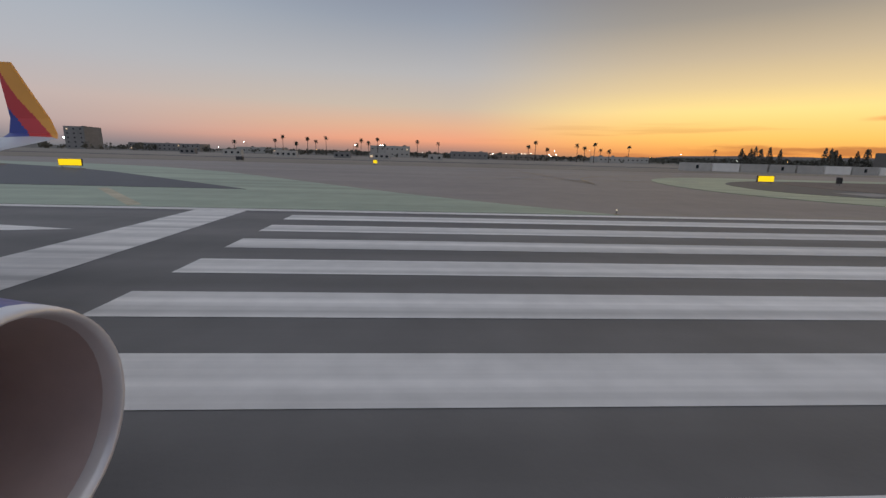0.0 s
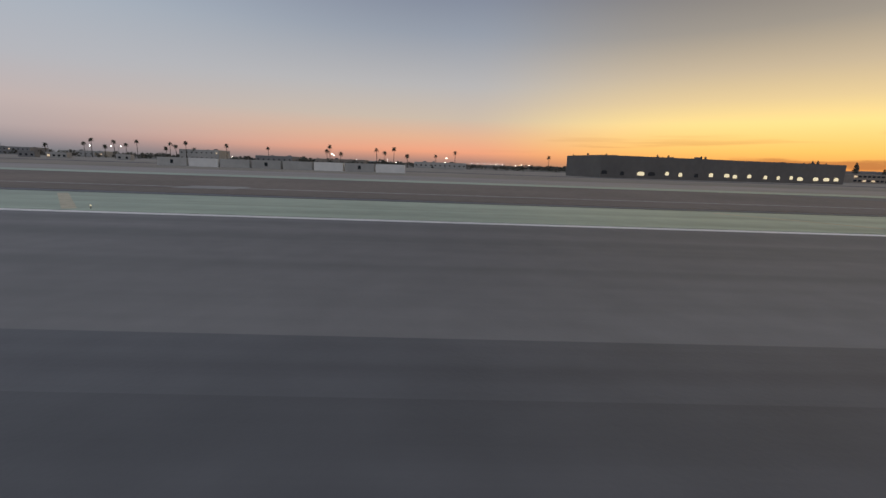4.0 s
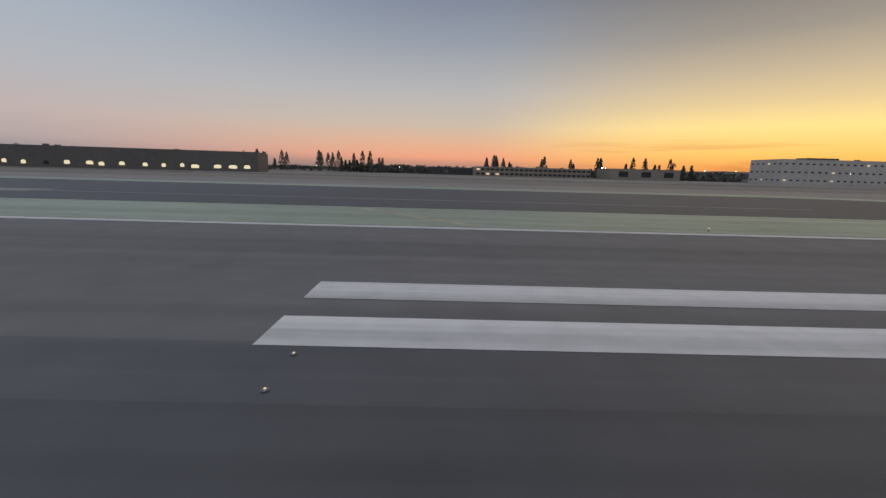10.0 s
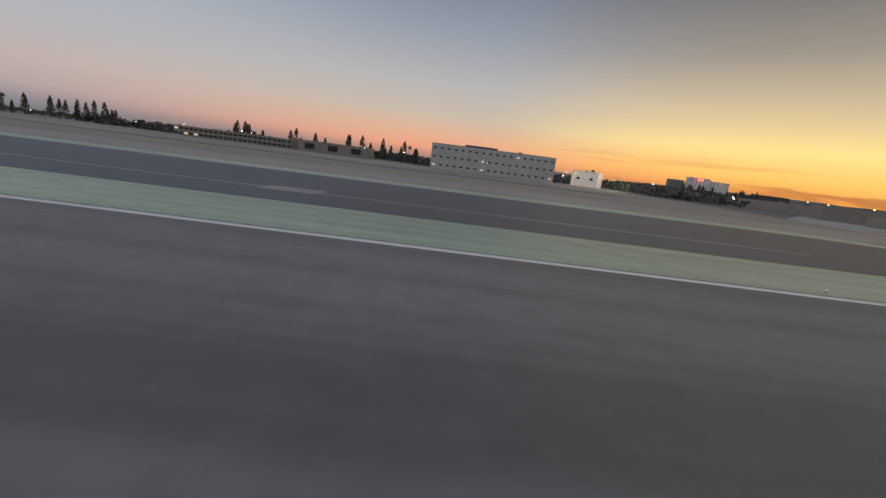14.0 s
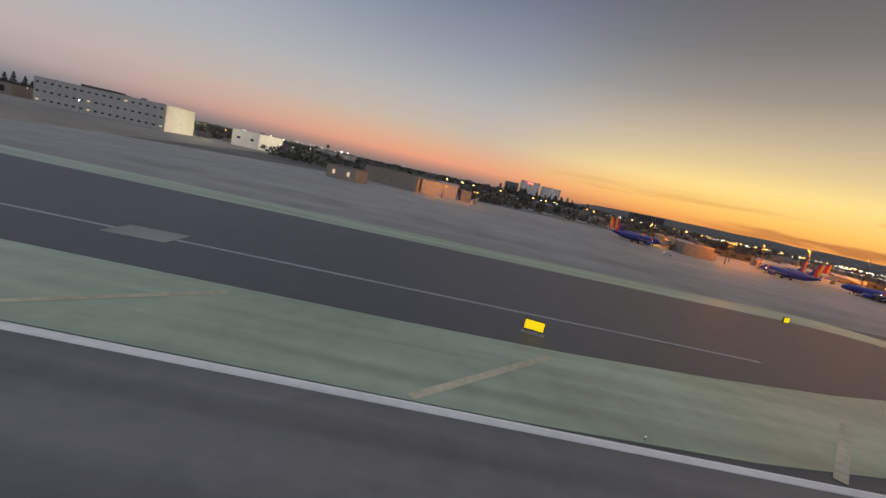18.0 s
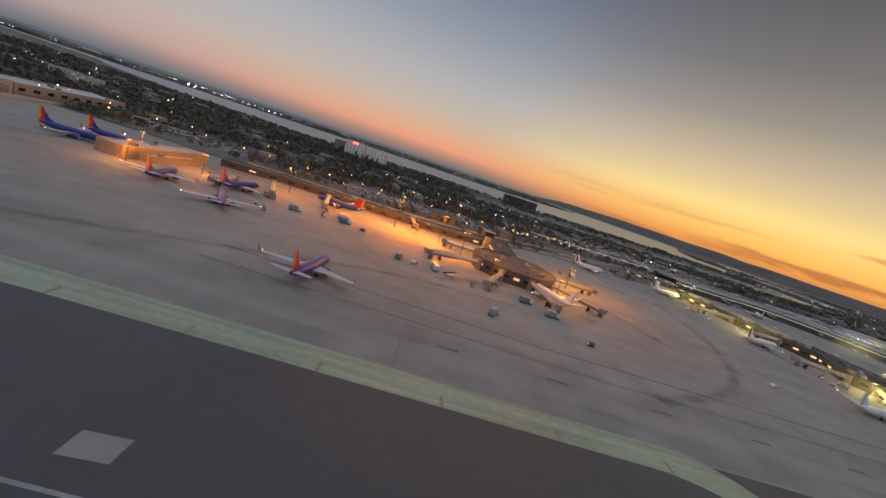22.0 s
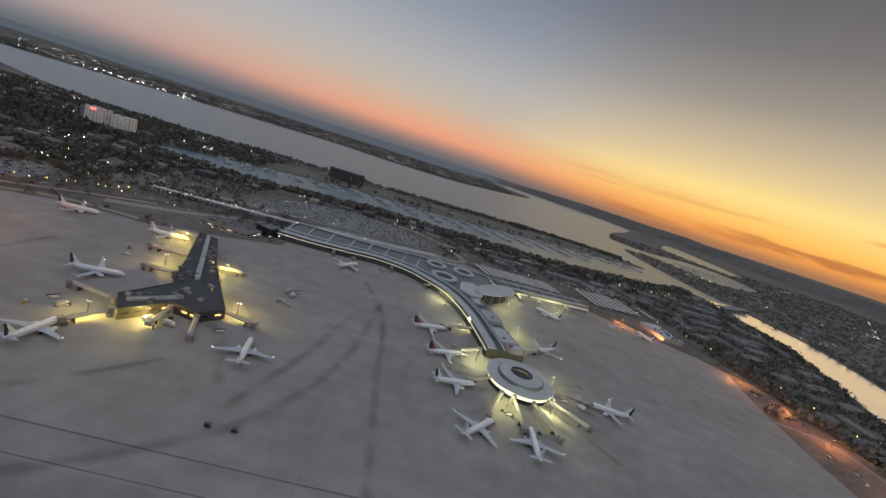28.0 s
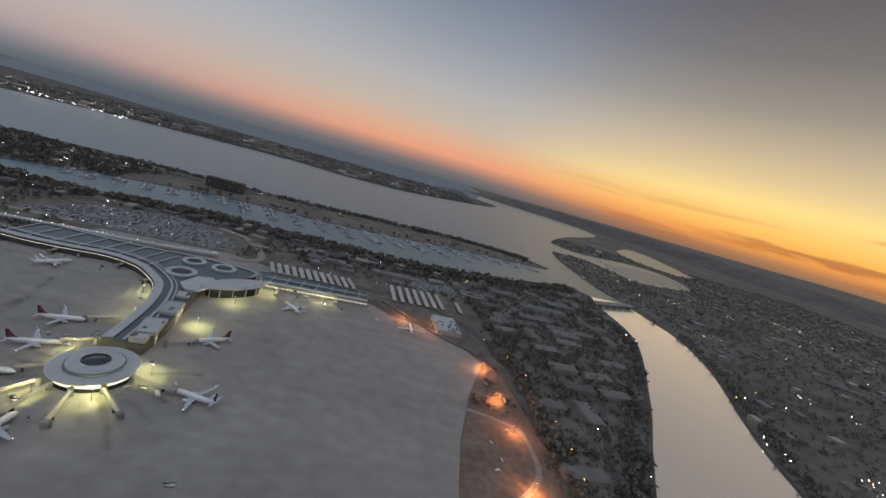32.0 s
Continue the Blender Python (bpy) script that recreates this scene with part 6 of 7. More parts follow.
plant(PALMS, [(x + rt.uniform(-2, 2), y + rt.uniform(-6, 6), i * 7 % 4, rt.uniform(0, 360)) for i, (x, y) in enumerate(palm_x)])
CONIFERS = [tagged(conifer(h, s), lab, "conifer", "dark conifers behind the airfield") for h, s, lab in ((20, 1, "tall dark cypress-like conifer"), (16, 2, "slender dark conifer in a row"), (23, 3, "very tall dark conifer in a row"), (13, 4, "short dark conifer in a row"))]
cx = [(478 + k * 4.6 + rt.uniform(-2, 2), 478 + rt.uniform(-4, 14)) for k in range(16)] + [(rt.choice((672, 690, 736, 762, 796)) + rt.uniform(-7, 7), rt.uniform(490, 512)) for _ in range(24)] + [(rt.uniform(800, 882), rt.uniform(450, 480)) for _ in range(12)] + [(rt.uniform(1330, 1480), rt.uniform(700, 780)) for _ in range(40)] + [(rt.uniform(380, 440), 492 + rt.uniform(0, 10)) for _ in range(8)]
plant(CONIFERS, [(x, y, rt.randrange(4), rt.uniform(0, 360)) for x, y in cx])
BROAD = [tagged(broadleaf(h, s), lab, "tree", "dark trees round the terminals") for h, s, lab in ((9, 1, "round dark evening tree"), (7, 2, "low spreading dark tree"), (11, 3, "broad dark tree by the road"))]
spots = []


def clear(x, y, d=12):
    if any(inside(x, y, q) for q in INLETS) or inside(x, y, bay_poly) or inside(x, y, chan_poly) or inside(x, y, APRON) or any(inside(x, y, q) for _, q in LOTS):
        return False
    return all(not (a - d < x < b + d and c - d < y < e2 + d) for a, b, c, e2 in KEEP)


KEEP = [(1165, 1250, 262, 436), (1026, 1072, 400, 434), (1860, 2140, 480, 600), (1690, 1850, 430, 490), (1380, 1660, 270, 365), (2090, 2440, 520, 690), (1760, 2060, 600, 770)]
lines = [([(1560, 752), (1742, 765), (1945, 838), (2294, 862), (2487, 915), (2731, 1040)], 130, 14), ([(1610, 940), (1850, 1060), (2125, 1100), (2430, 1205), (2700, 1275)], 60, 9), ([(1500, 1215), (1900, 1255), (2200, 1330), (2480, 1385)], 70, 9),
         ([(2110, 690), (2200, 745), (2330, 790), (2500, 830)], 60, 22), ([(2480, 640), (2510, 470), (2520, 300), (2510, 180)], 36, 7), ([(2760, 760), (2660, 515), (2590, 375), (2555, 300)], 40, 7), ([(2930, 860), (2890, 670), (2815, 500), (2785, 405)], 34, 9),
         ([(1250, 372), (1400, 372), (1520, 400), (1640, 430), (1720, 510)], 50, 16), ([(1100, 1150), (1300, 1120), (1460, 900), (1480, 780)], 60, 40), ([(900, 650), (1300, 600), (1650, 600)], 90, 50), ([(2560, 250), (2620, 470), (2700, 680), (2740, 880)], 60, 45)]
for pts, n, w in lines:
    L = smooth_line(pts, 12)
    for _ in range(n):
        x, y = rt.choice(L)
        x, y = x + rt.uniform(-w, w), y + rt.uniform(-w, w)
        if clear(x, y):
            spots.append((x, y, rt.randrange(3), rt.uniform(0, 360)))
plant(BROAD, spots[:300])


def woods(name, region, count, hmin, hmax, label, seed, base=0.0, leaves=14, leaf=None):
    """Many small far trees as one mesh of clumps."""
    r = random.Random(seed)
    verts, faces = [], []
    done = 0
    while done < count:
        x, y = region(r)
        if inside(x, y, chan_poly) or (base == 0 and not clear(x, y, 4)):
            done += 0.2
            continue
        h = r.uniform(hmin, hmax)
        for k in range(leaves):
            p = Vector((x + r.gauss(0, h * 0.3), y + r.gauss(0, h * 0.3), base + h * r.uniform(0.2, 0.9)))
            d = Vector((r.uniform(-1, 1), r.uniform(-1, 1), r.uniform(-0.2, 1))).normalized()
            a = d.orthogonal().normalized() * h * r.uniform(0.16, 0.32)
            b = d.cross(a) * r.uniform(0.6, 1)
            i = len(verts)
            verts += [(p + o) * SIZE for o in (-a, b, a, -b)]
            faces.append((i, i + 1, i + 2, i + 3))
        i = len(verts)
        verts += [Vector((x + dx, y + dy, base + z)) * SIZE for dx, dy, z in ((-0.3, 0, 0), (0.3, 0, 0), (0.15, 0, h * 0.6), (-0.15, 0, h * 0.6))]
        faces.append((i, i + 1, i + 2, i + 3))
        done += 1
    me = bpy.data.meshes.new(name)
    me.from_pydata(verts, [], faces)
    me.materials.append(leaf or LEAF)
    return tagged(new(name, me), label, "trees", kind="stuff")


# town foliage set paler than LEAF: the distance haze is put into its colour
TOWN_LEAF = mat("haze_paled_town_foliage", (0.16, 0.146, 0.118), 0.9, var=0.35, scale=0.6, big=0.02)
woods("town_trees", lambda r: (r.uniform(2740, 4600), r.uniform(100, 2400)), 9000, 4, 9, "haze-paled trees among the houses west of the channel", 1, leaf=TOWN_LEAF)
woods("harbour_trees", lambda r: (r.uniform(500, 1640), r.uniform(480, 1180)), 7000, 4, 11, "dark trees between the airport and the bay", 2)
woods("near_town_trees", lambda r: (r.uniform(-500, 1200), r.uniform(440, 900)), 900, 3, 8, "dark scrubby trees behind the airfield", 3)
woods("west_block_trees", lambda r: (r.uniform(2480, 2760), r.uniform(200, 960)), 1500, 4, 9, "dark trees among the housing blocks", 4)
woods("shed_trees", lambda r: (r.uniform(1080, 1300), r.uniform(345, 480)) if r.random() < 0.7 else (r.uniform(880, 1080), r.uniform(440, 520)), 520, 4, 9, "dark trees behind the cargo sheds", 8)
woods("terminal_trees", lambda r: (r.uniform(1250, 2500), r.uniform(370, 840)), 2000, 3, 8, "dark trees between roads and car parks", 6)
woods("island_scrub", lambda r: (lambda x: (x, float(np.interp(x, [-600, 120, 625, 1383, 1757, 2148, 2500, 2877], [2080, 2232, 2521, 2760, 2680, 2770, 3150, 3698])) + 12 + r.uniform(0, 1) ** 1.5 * 1700))(r.uniform(-600, 2700)), 5200, 5, 12, "dark trees and scrub on the naval island", 5, 1.2)

def row_of(pts, w):
    L = smooth_line(pts, 14)
    return lambda r: (lambda q: (q[0] + r.uniform(-w, w), q[1] + r.uniform(-w, w)))(r.choice(L))


woods("basin_trees", row_of([(1560, 745), (1742, 755), (1945, 826), (2294, 850), (2487, 902), (2731, 1030)], 17), 1150, 7, 13, "dense dark trees along the yacht basin", 21)
woods("island_row_trees", row_of([(1500, 1200), (1900, 1240), (2200, 1312), (2480, 1370), (2680, 1330)], 14), 620, 6, 11, "dark trees along the harbour island", 22)
woods("hotel_trees", lambda r: (r.uniform(1230, 1500), r.uniform(762, 806)), 260, 8, 16, "tall dense dark trees beside the hotel", 26)
woods("perimeter_trees", row_of([(2440, 760), (2470, 600), (2486, 470), (2496, 350), (2500, 230)], 8), 150, 6, 11, "dark trees along the perimeter road", 23)
woods("channel_trees", row_of([(2752, 800), (2740, 700), (2655, 515), (2585, 375), (2550, 300), (2500, 190)], 9), 190, 4, 9, "dark bushes along the channel bank", 24)
woods("channel_far_trees", row_of([(2940, 860), (2896, 670), (2824, 500), (2790, 405), (2752, 250)], 12), 240, 4, 9, "dark bushes along the far channel bank", 25)

# ---------- lamps ----------
POLE = mat("galvanised_pole", (0.2, 0.2, 0.2), 0.5, metal=0.7, var=0.1, scale=3, big=0.3)


def street_lamp(h, bulb, label, group, size):
    e = empty("street_lamp")
    bm = bmesh.new()
    tube(bm, [(0, 0, 0), (0, 0, h * 0.7), (0, 0, h)], [0.13, 0.1, 0.07], 6)
    part("pole", bm, POLE, e)
    bm = bmesh.new()
    tube(bm, [(0, 0, h - 0.1), (0.8, 0, h + 0.15), (1.6, 0, h + 0.15)], 0.05, 5)
    box(bm, 1.3, 2.2, -0.2, 0.2, h + 0.1, h + 0.28)
    part("arm", bm, POLE, e)
    bm = bmesh.new()
    bmesh.ops.create_icosphere(bm, subdivisions=1, radius=size, matrix=Matrix.Translation((1.75, 0, h - 0.06)))
    part("bulb", bm, bulb, e)
    return tagged(e, label, "street lamp", group)


L_AMBER = street_lamp(12, BULB_AMBER, "tall street lamp with an amber bulb", "amber street lamps", 0.44)
L_WHITE = street_lamp(10, BULB_WHITE, "street lamp with a white bulb", "white street lamps", 0.3)


def along(pts, n, jit=3):
    L = smooth_line(pts, 20)
    return [(L[int(k * (len(L) - 1) / max(1, n - 1))][0] + rt.uniform(-jit, jit), L[int(k * (len(L) - 1) / max(1, n - 1))][1] + rt.uniform(-jit, jit), 0) for k in range(n)]


def spread_on(proto, places):
    spread(proto, [(x, y, rt.uniform(0, 360)) for x, y, _ in places])


spread_on(L_AMBER, along([(1230, 372), (1400, 362), (1520, 388), (1640, 408), (1700, 470)], 22) + [(1508, 352, 0), (1582, 345, 0), (1440, 330, 0), (1470, 430, 0), (1530, 470, 0), (1590, 500, 0), (1650, 480, 0), (1380, 440, 0), (1330, 390, 0), (1700, 560, 0), (1560, 560, 0)]
          + along([(2380, 610), (2440, 540), (2486, 450), (2500, 350), (2498, 260)], 11) + along([(2760, 960), (2560, 860), (2400, 805), (2250, 790)], 8) + [(912, 378, 0), (960, 378, 0), (1030, 392, 0), (1250, 335, 0), (1300, 335, 0)])
spread_on(L_WHITE, along([(1720, 500), (1850, 575), (1990, 640), (2140, 650), (2300, 655)], 30) + along([(600, 706), (1000, 676), (1300, 626), (1550, 636), (1800, 726), (2100, 786), (2350, 786), (2520, 836), (2700, 945)], 60) + [(rt.uniform(1800, 2040), rt.uniform(635, 740), 0) for _ in range(26)] + along([(1648, 419), (1675, 446), (1721, 463), (1772, 461)], 12) + along([(1540, 476), (1632, 546), (1760, 598)], 10) + along([(1576, 562), (1654, 557), (1612, 608)], 6) + along([(1480, 634), (1537, 693), (1700, 758)], 8) + along([(1806, 426), (1850, 438), (1880, 470)], 8)
          + [(rt.uniform(-200, 560), rt.uniform(330, 415), 0) for _ in range(9)] + [(rt.uniform(600, 1100), rt.uniform(330, 390), 0) for _ in range(9)])


def lights_stuff(name, region, count, h, label, seed, base=0.0, amber=0.2, size=0.2, clumped=False):
    """Far lamps as one mesh of thin posts and small bulbs."""
    r = random.Random(seed)
    bm = bmesh.new()
    done = 0
    near = None
    while done < count:
        x, y = region(r)
        if clumped and near and r.random() < 0.7:
            x, y = near[0] + r.gauss(0, 26), near[1] + r.gauss(0, 14)
        else:
            near = (x, y)
        if inside(x, y, chan_poly) or (base == 0 and (inside(x, y, bay_poly) or any(inside(x, y, q) for q in INLETS))):
            continue
        z = base + h * r.uniform(0.6, 1.2)
        box(bm, x - 0.08, x + 0.08, y - 0.08, y + 0.08, base, z, 0)
        s = size * r.uniform(0.5, 1.25)
        box(bm, x - s, x + s, y - s, y + s, z, z + s, 2 if r.random() < amber else 1)
        done += 1
    return tagged(obj(name, bm, [POLE, BULB_WHITE, BULB_AMBER]), label, "lamps", kind="stuff")


lights_stuff("town_lamps", lambda r: (r.uniform(2740, 4400), r.uniform(150, 2300)), 420, 6, "scattered lamps of the town west of the channel", 1, size=0.36, clumped=True)
lights_stuff("island_lamps", lambda r: (lambda x: (x, float(np.interp(x, [-600, 120, 625, 1383, 1757, 2148, 2500, 2877], [2080, 2232, 2521, 2760, 2680, 2770, 3150, 3698])) + 20 + r.uniform(0, 1) ** 1.5 * 1500))(r.uniform(-900, 2500)), 620, 9, "lamps along the shore of the naval island", 2, 1.2, 0.15, 0.5, clumped=True)
lights_stuff("pier_lamps", lambda r: (150 + 34 * r.randrange(18), 2260 + r.uniform(0, 6) + 14 * r.randrange(2)), 34, 16, "bright white pier lamps on the far shore", 3, 1.2, 0.0, 1.15)
lights_stuff("shore_lamps", lambda r: (r.uniform(500, 1640), r.uniform(480, 1150)), 260, 6, "scattered lamps between the airport and the bay", 4, size=0.34)
lights_stuff("harbour_lamps", lambda r: (lambda x: (x, float(np.interp(x, [1500, 1900, 2200, 2480, 2725], [1150, 1185, 1235, 1300, 1290])) + r.uniform(-30, 40)))(r.uniform(1520, 2700)), 70, 6, "small lamps on the harbour island", 5)
lights_stuff("early_lamps", lambda r: (r.uniform(-500, 1150), r.uniform(480, 800)), 45, 7, "scattered lamps behind the airfield", 6, 0.0, 0.25, 0.26)
lights_stuff("west_block_lamps", lambda r: (r.uniform(2490, 2760), r.uniform(220, 930)), 26, 5, "lamps among the housing blocks", 7)
lights_stuff("kerb_lamps", lambda r: (lambda k: (1860 + k * 6.5, 482 + 24 * math.sin(k / 24 * 1.6)))(r.randrange(26)), 26, 4, "small lamps along the terminal front", 8, 0.08, 0.0, 0.3)


# ---------- apron flood lights ----------
def flood(x, y, h, colour, watts, bulb, label):
    e = empty("flood_mast", x, y, 0.08)
    bm = bmesh.new()
    tube(bm, [(0, 0, 0), (0, 0, h)], [0.25, 0.12], 8)
    part("mast", bm, DARKMETAL, e)
    part("crossbar", boxed(-1.4, 1.4, -0.08, 0.08, h - 0.05, h + 0.1), DARKMETAL, e)
    for dx in (-1.3, 0, 1.3):
        part("lamp_head", boxed(dx - 0.12, dx + 0.12, -0.26, -0.1, h - 0.1, h + 0.04), bulb, e)
    tagged(e, label, "flood light", "apron flood lights")
    lt = new("flood_lamp", bpy.data.lights.new("flood_lamp", "POINT"))
    lt.data.energy, lt.data.color, lt.data.shadow_soft_size = watts, colour, 0.4
    lt.matrix_world = put(x, y - 1.6, h - 1.6)


AMBER, PALE = (1.0, 0.265, 0.006), (0.95, 0.9, 0.42)
for x, y, h, watts in ((1366, 276, 11, 2600), (1388, 232, 12, 3400), (1412, 262, 12, 3600), (1455, 292, 15, 4600), (1490, 294, 18, 7500), (1530, 290, 20, 18000), (1562, 284, 19, 19000), (1576, 262, 16, 4200), (1592, 226, 12, 1400), (1630, 226, 12, 1400), (1645, 254, 16, 6500), (1656, 284, 22, 17000)):
    flood(x, y, h, AMBER, watts * 1.12, BULB_AMBER, "mast with three amber flood lamps beside the terminal")
for x, y in ((1846, 236), (1874, 246), (1912, 284), (1832, 330), (1812, 390), (1874, 345)):
    flood(x, y, 9, (1.0, 0.74, 0.22), 3600, BULB_WHITE, "mast with pale yellow flood lamps")
for x, y in ((2094, 318), (2112, 262), (2146, 268), (2158, 310), (2090, 388), (2144, 400), (2062, 440), (2146, 470), (2230, 540), (2170, 525)):
    flood(x, y, 9, PALE, 2500, BULB_WHITE, "mast with pale flood lamps")
for x, y in ((2336, 560), (2376, 541), (2440, 462), (2450, 400), (2458, 350), (2460, 280)):
    flood(x, y, 8, (1.0, 0.36, 0.12), 4200, BULB_AMBER, "low mast with amber lamps by the fence")
flood(1228, 270, 8, AMBER, 1700, BULB_AMBER, "mast with amber lamps before the cargo sheds")
flood(1250, 284, 8, AMBER, 700, BULB_AMBER, "mast with amber lamps before the cargo sheds")
flood(1016, 376, 12, (1.0, 0.86, 0.6), 3800, BULB_WHITE, "mast with pale lamps beside the white offices")
flood(1072, 408, 9, (1.0, 0.86, 0.6), 1600, BULB_WHITE, "mast with pale lamps beside a white shed")

# ---------- taxiway signs ----------
SIGN_YELLOW = mat("lit_yellow_sign_face", (0.8, 0.62, 0.02), 0.6, var=0.05, scale=3, big=0.4, emit=(1.0, 0.66, 0.0), power=0.8)
SIGN_BLACK = mat("black_sign_back", (0.02, 0.02, 0.02), 0.7, var=0.1, scale=3, big=0.4)


def sign(w):
    e = empty("taxiway_sign")
    part("frame", boxed(-w / 2 - 0.06, w / 2 + 0.06, -0.14, 0.14, 0.42, 1.5), SIGN_BLACK, e)
    part("face", boxed(-w / 2, w / 2, -0.17, -0.143, 0.48, 1.44), SIGN_YELLOW, e, "lit yellow face")
    for x in (-w / 2 + 0.3, w / 2 - 0.3):
        part("leg", boxed(x - 0.05, x + 0.05, -0.05, 0.05, 0, 0.45), POLE, e)
    part("plinth", boxed(-w / 2 - 0.2, w / 2 + 0.2, -0.5, 0.5, -0.02, 0.06), CONCRETE, e)
    return tagged(e, "lit yellow taxiway sign on a concrete plinth", "sign", "taxiway signs")


SG = {3.2: sign(3.2), 2.0: sign(2.0), 1.2: sign(1.2)}
placed = set()
for x, y, w in ((-48, 74, 3.2), (69, 76, 3.2), (-7, 140, 1.2), (89, 50, 2.0), (83, 76, 1.2), (331, 76, 3.2), (312, 48, 2.0), (416, 75, 3.2), (422, 77, 1.2), (325, 76, 1.2), (436, 48, 2.0), (697, 76, 3.2), (779, 77, 3.2), (787, 78, 1.2), (803, 46, 2.0), (1073, 82, 3.2), (1237, 48, 2.0), (1297, 85, 1.2), (1310, 75, 2.0), (1404, 74, 2.0), (1439, 81, 1.2)):
    turn = {312: -55, 1237: -15}.get(x, 74) if y < 52 else {83: 72, 422: 72}.get(x, 6)
    if w in placed:
        copy_thing(SG[w], put(x, y, 0.15, turn))
    else:
        SG[w].matrix_world = put(x, y, 0.15, turn)
        placed.add(w)
# black boards that tell the runway left, with a white figure or a plain white mark
MARK_WHITE = mat("white_board_figure", (0.7, 0.7, 0.68), 0.6, var=0.05, scale=3, big=0.4, emit=(1.0, 0.98, 0.9), power=0.25)
for n, x in enumerate((112, 417, 703)):
    bd = empty("distance_board", x, 50, 0.15, -80)
    part("panel", boxed(-0.75, 0.75, -0.12, 0.12, 0.35, 1.75), SIGN_BLACK, bd)
    for lx_ in (-0.5, 0.5):
        part("leg", boxed(lx_ - 0.05, lx_ + 0.05, -0.05, 0.05, 0, 0.36), POLE, bd)
    if n == 0:
        cu = bpy.data.curves.new("board_figure", "FONT")
        cu.body, cu.align_x, cu.size, cu.offset = "7", "CENTER", 1.5, 0.03
        tc = new("board_figure_curve", cu)
        bpy.context.view_layer.update()
        fm = bpy.data.meshes.new_from_object(tc.evaluated_get(bpy.context.evaluated_depsgraph_get()))
        bpy.data.objects.remove(tc)
        fm.transform(Matrix.Scale(SIZE, 4) @ Matrix.Translation((0, -0.13, 0.52)) @ Matrix.Rotation(math.pi / 2, 4, "X"))
        fm.materials.clear()
        fm.materials.append(MARK_WHITE)
        fo = new("figure", fm)
        fo.parent = bd
    else:
        part("bar", boxed(-0.09, 0.09, -0.14, -0.125, 0.8, 1.4), MARK_WHITE, bd)
    tagged(bd, "black distance board with a white figure" if n == 0 else "black distance board with a white mark", "sign", "runway distance boards")
# edge lights of the runway and blue-white taxiway lights
el = empty("edge_light")
part("base", boxed(-0.12, 0.12, -0.12, 0.12, 0, 0.1), YELLOW_PAINT, el)
bm = bmesh.new()
tube(bm, [(0, 0, 0.08), (0, 0, 0.3)], 0.04, 6)
part("stem", bm, POLE, el)
bm = bmesh.new()
bmesh.ops.create_icosphere(bm, subdivisions=1, radius=0.06, matrix=Matrix.Translation((0, 0, 0.34)))
part("lens", bm, LIT_BAY, el)
tagged(el, "small white runway edge light", "edge light", "runway edge lights")
spread(el, [(-40 + 61 * k, 31.4, 0) for k in range(36)])
tl = empty("centre_light")
bm = bmesh.new()
lathe(bm, [(0.08, 0.0), (0.08, 0.012), (0.04, 0.02), (0.0, 0.022)], 10)
part("rim", bm, POLE, tl)
part("lens", boxed(-0.02, 0.02, -0.02, 0.02, 0.02, 0.035), LIT_WARM, tl)
tagged(tl, "flush white runway light", "runway light", "flush runway lights")
spread(tl, [(30 + 30.5 * k, y, 0) for k in range(30) for y in (9.2, 10.6)][:40])
for o in bpy.data.objects:
    if o.name.startswith("centre_light"):
        o.location.z = 0.113 * SIZE

# small grey equipment boxes on the infield
bx = empty("equipment_box")
part("body", boxed(-1.1, 1.1, -0.6, 0.6, 0.25, 1.3), DARKMETAL, bx)
part("lid", boxed(-1.2, 1.2, -0.7, 0.7, 1.3, 1.42), WALL_GREY, bx)
for x in (-0.9, 0.9):
    part("leg", boxed(x - 0.08, x + 0.08, -0.4, 0.4, 0, 0.25), POLE, bx)
tagged(bx, "dark equipment box on the infield", "equipment box", "equipment boxes")
spread(bx, [(x, y, 0) for x, y in ((-53, 150),)])
for o in bpy.data.objects:
    if o.name.startswith("equipment_box"):
        o.location.z = 0.15 * SIZE

# ---------- jet bridges ----------
BRIDGE_TAN = mat("tan_jet_bridge_panels", (0.36, 0.33, 0.29), 0.7, var=0.12, scale=1, big=0.1, spread=0.15)


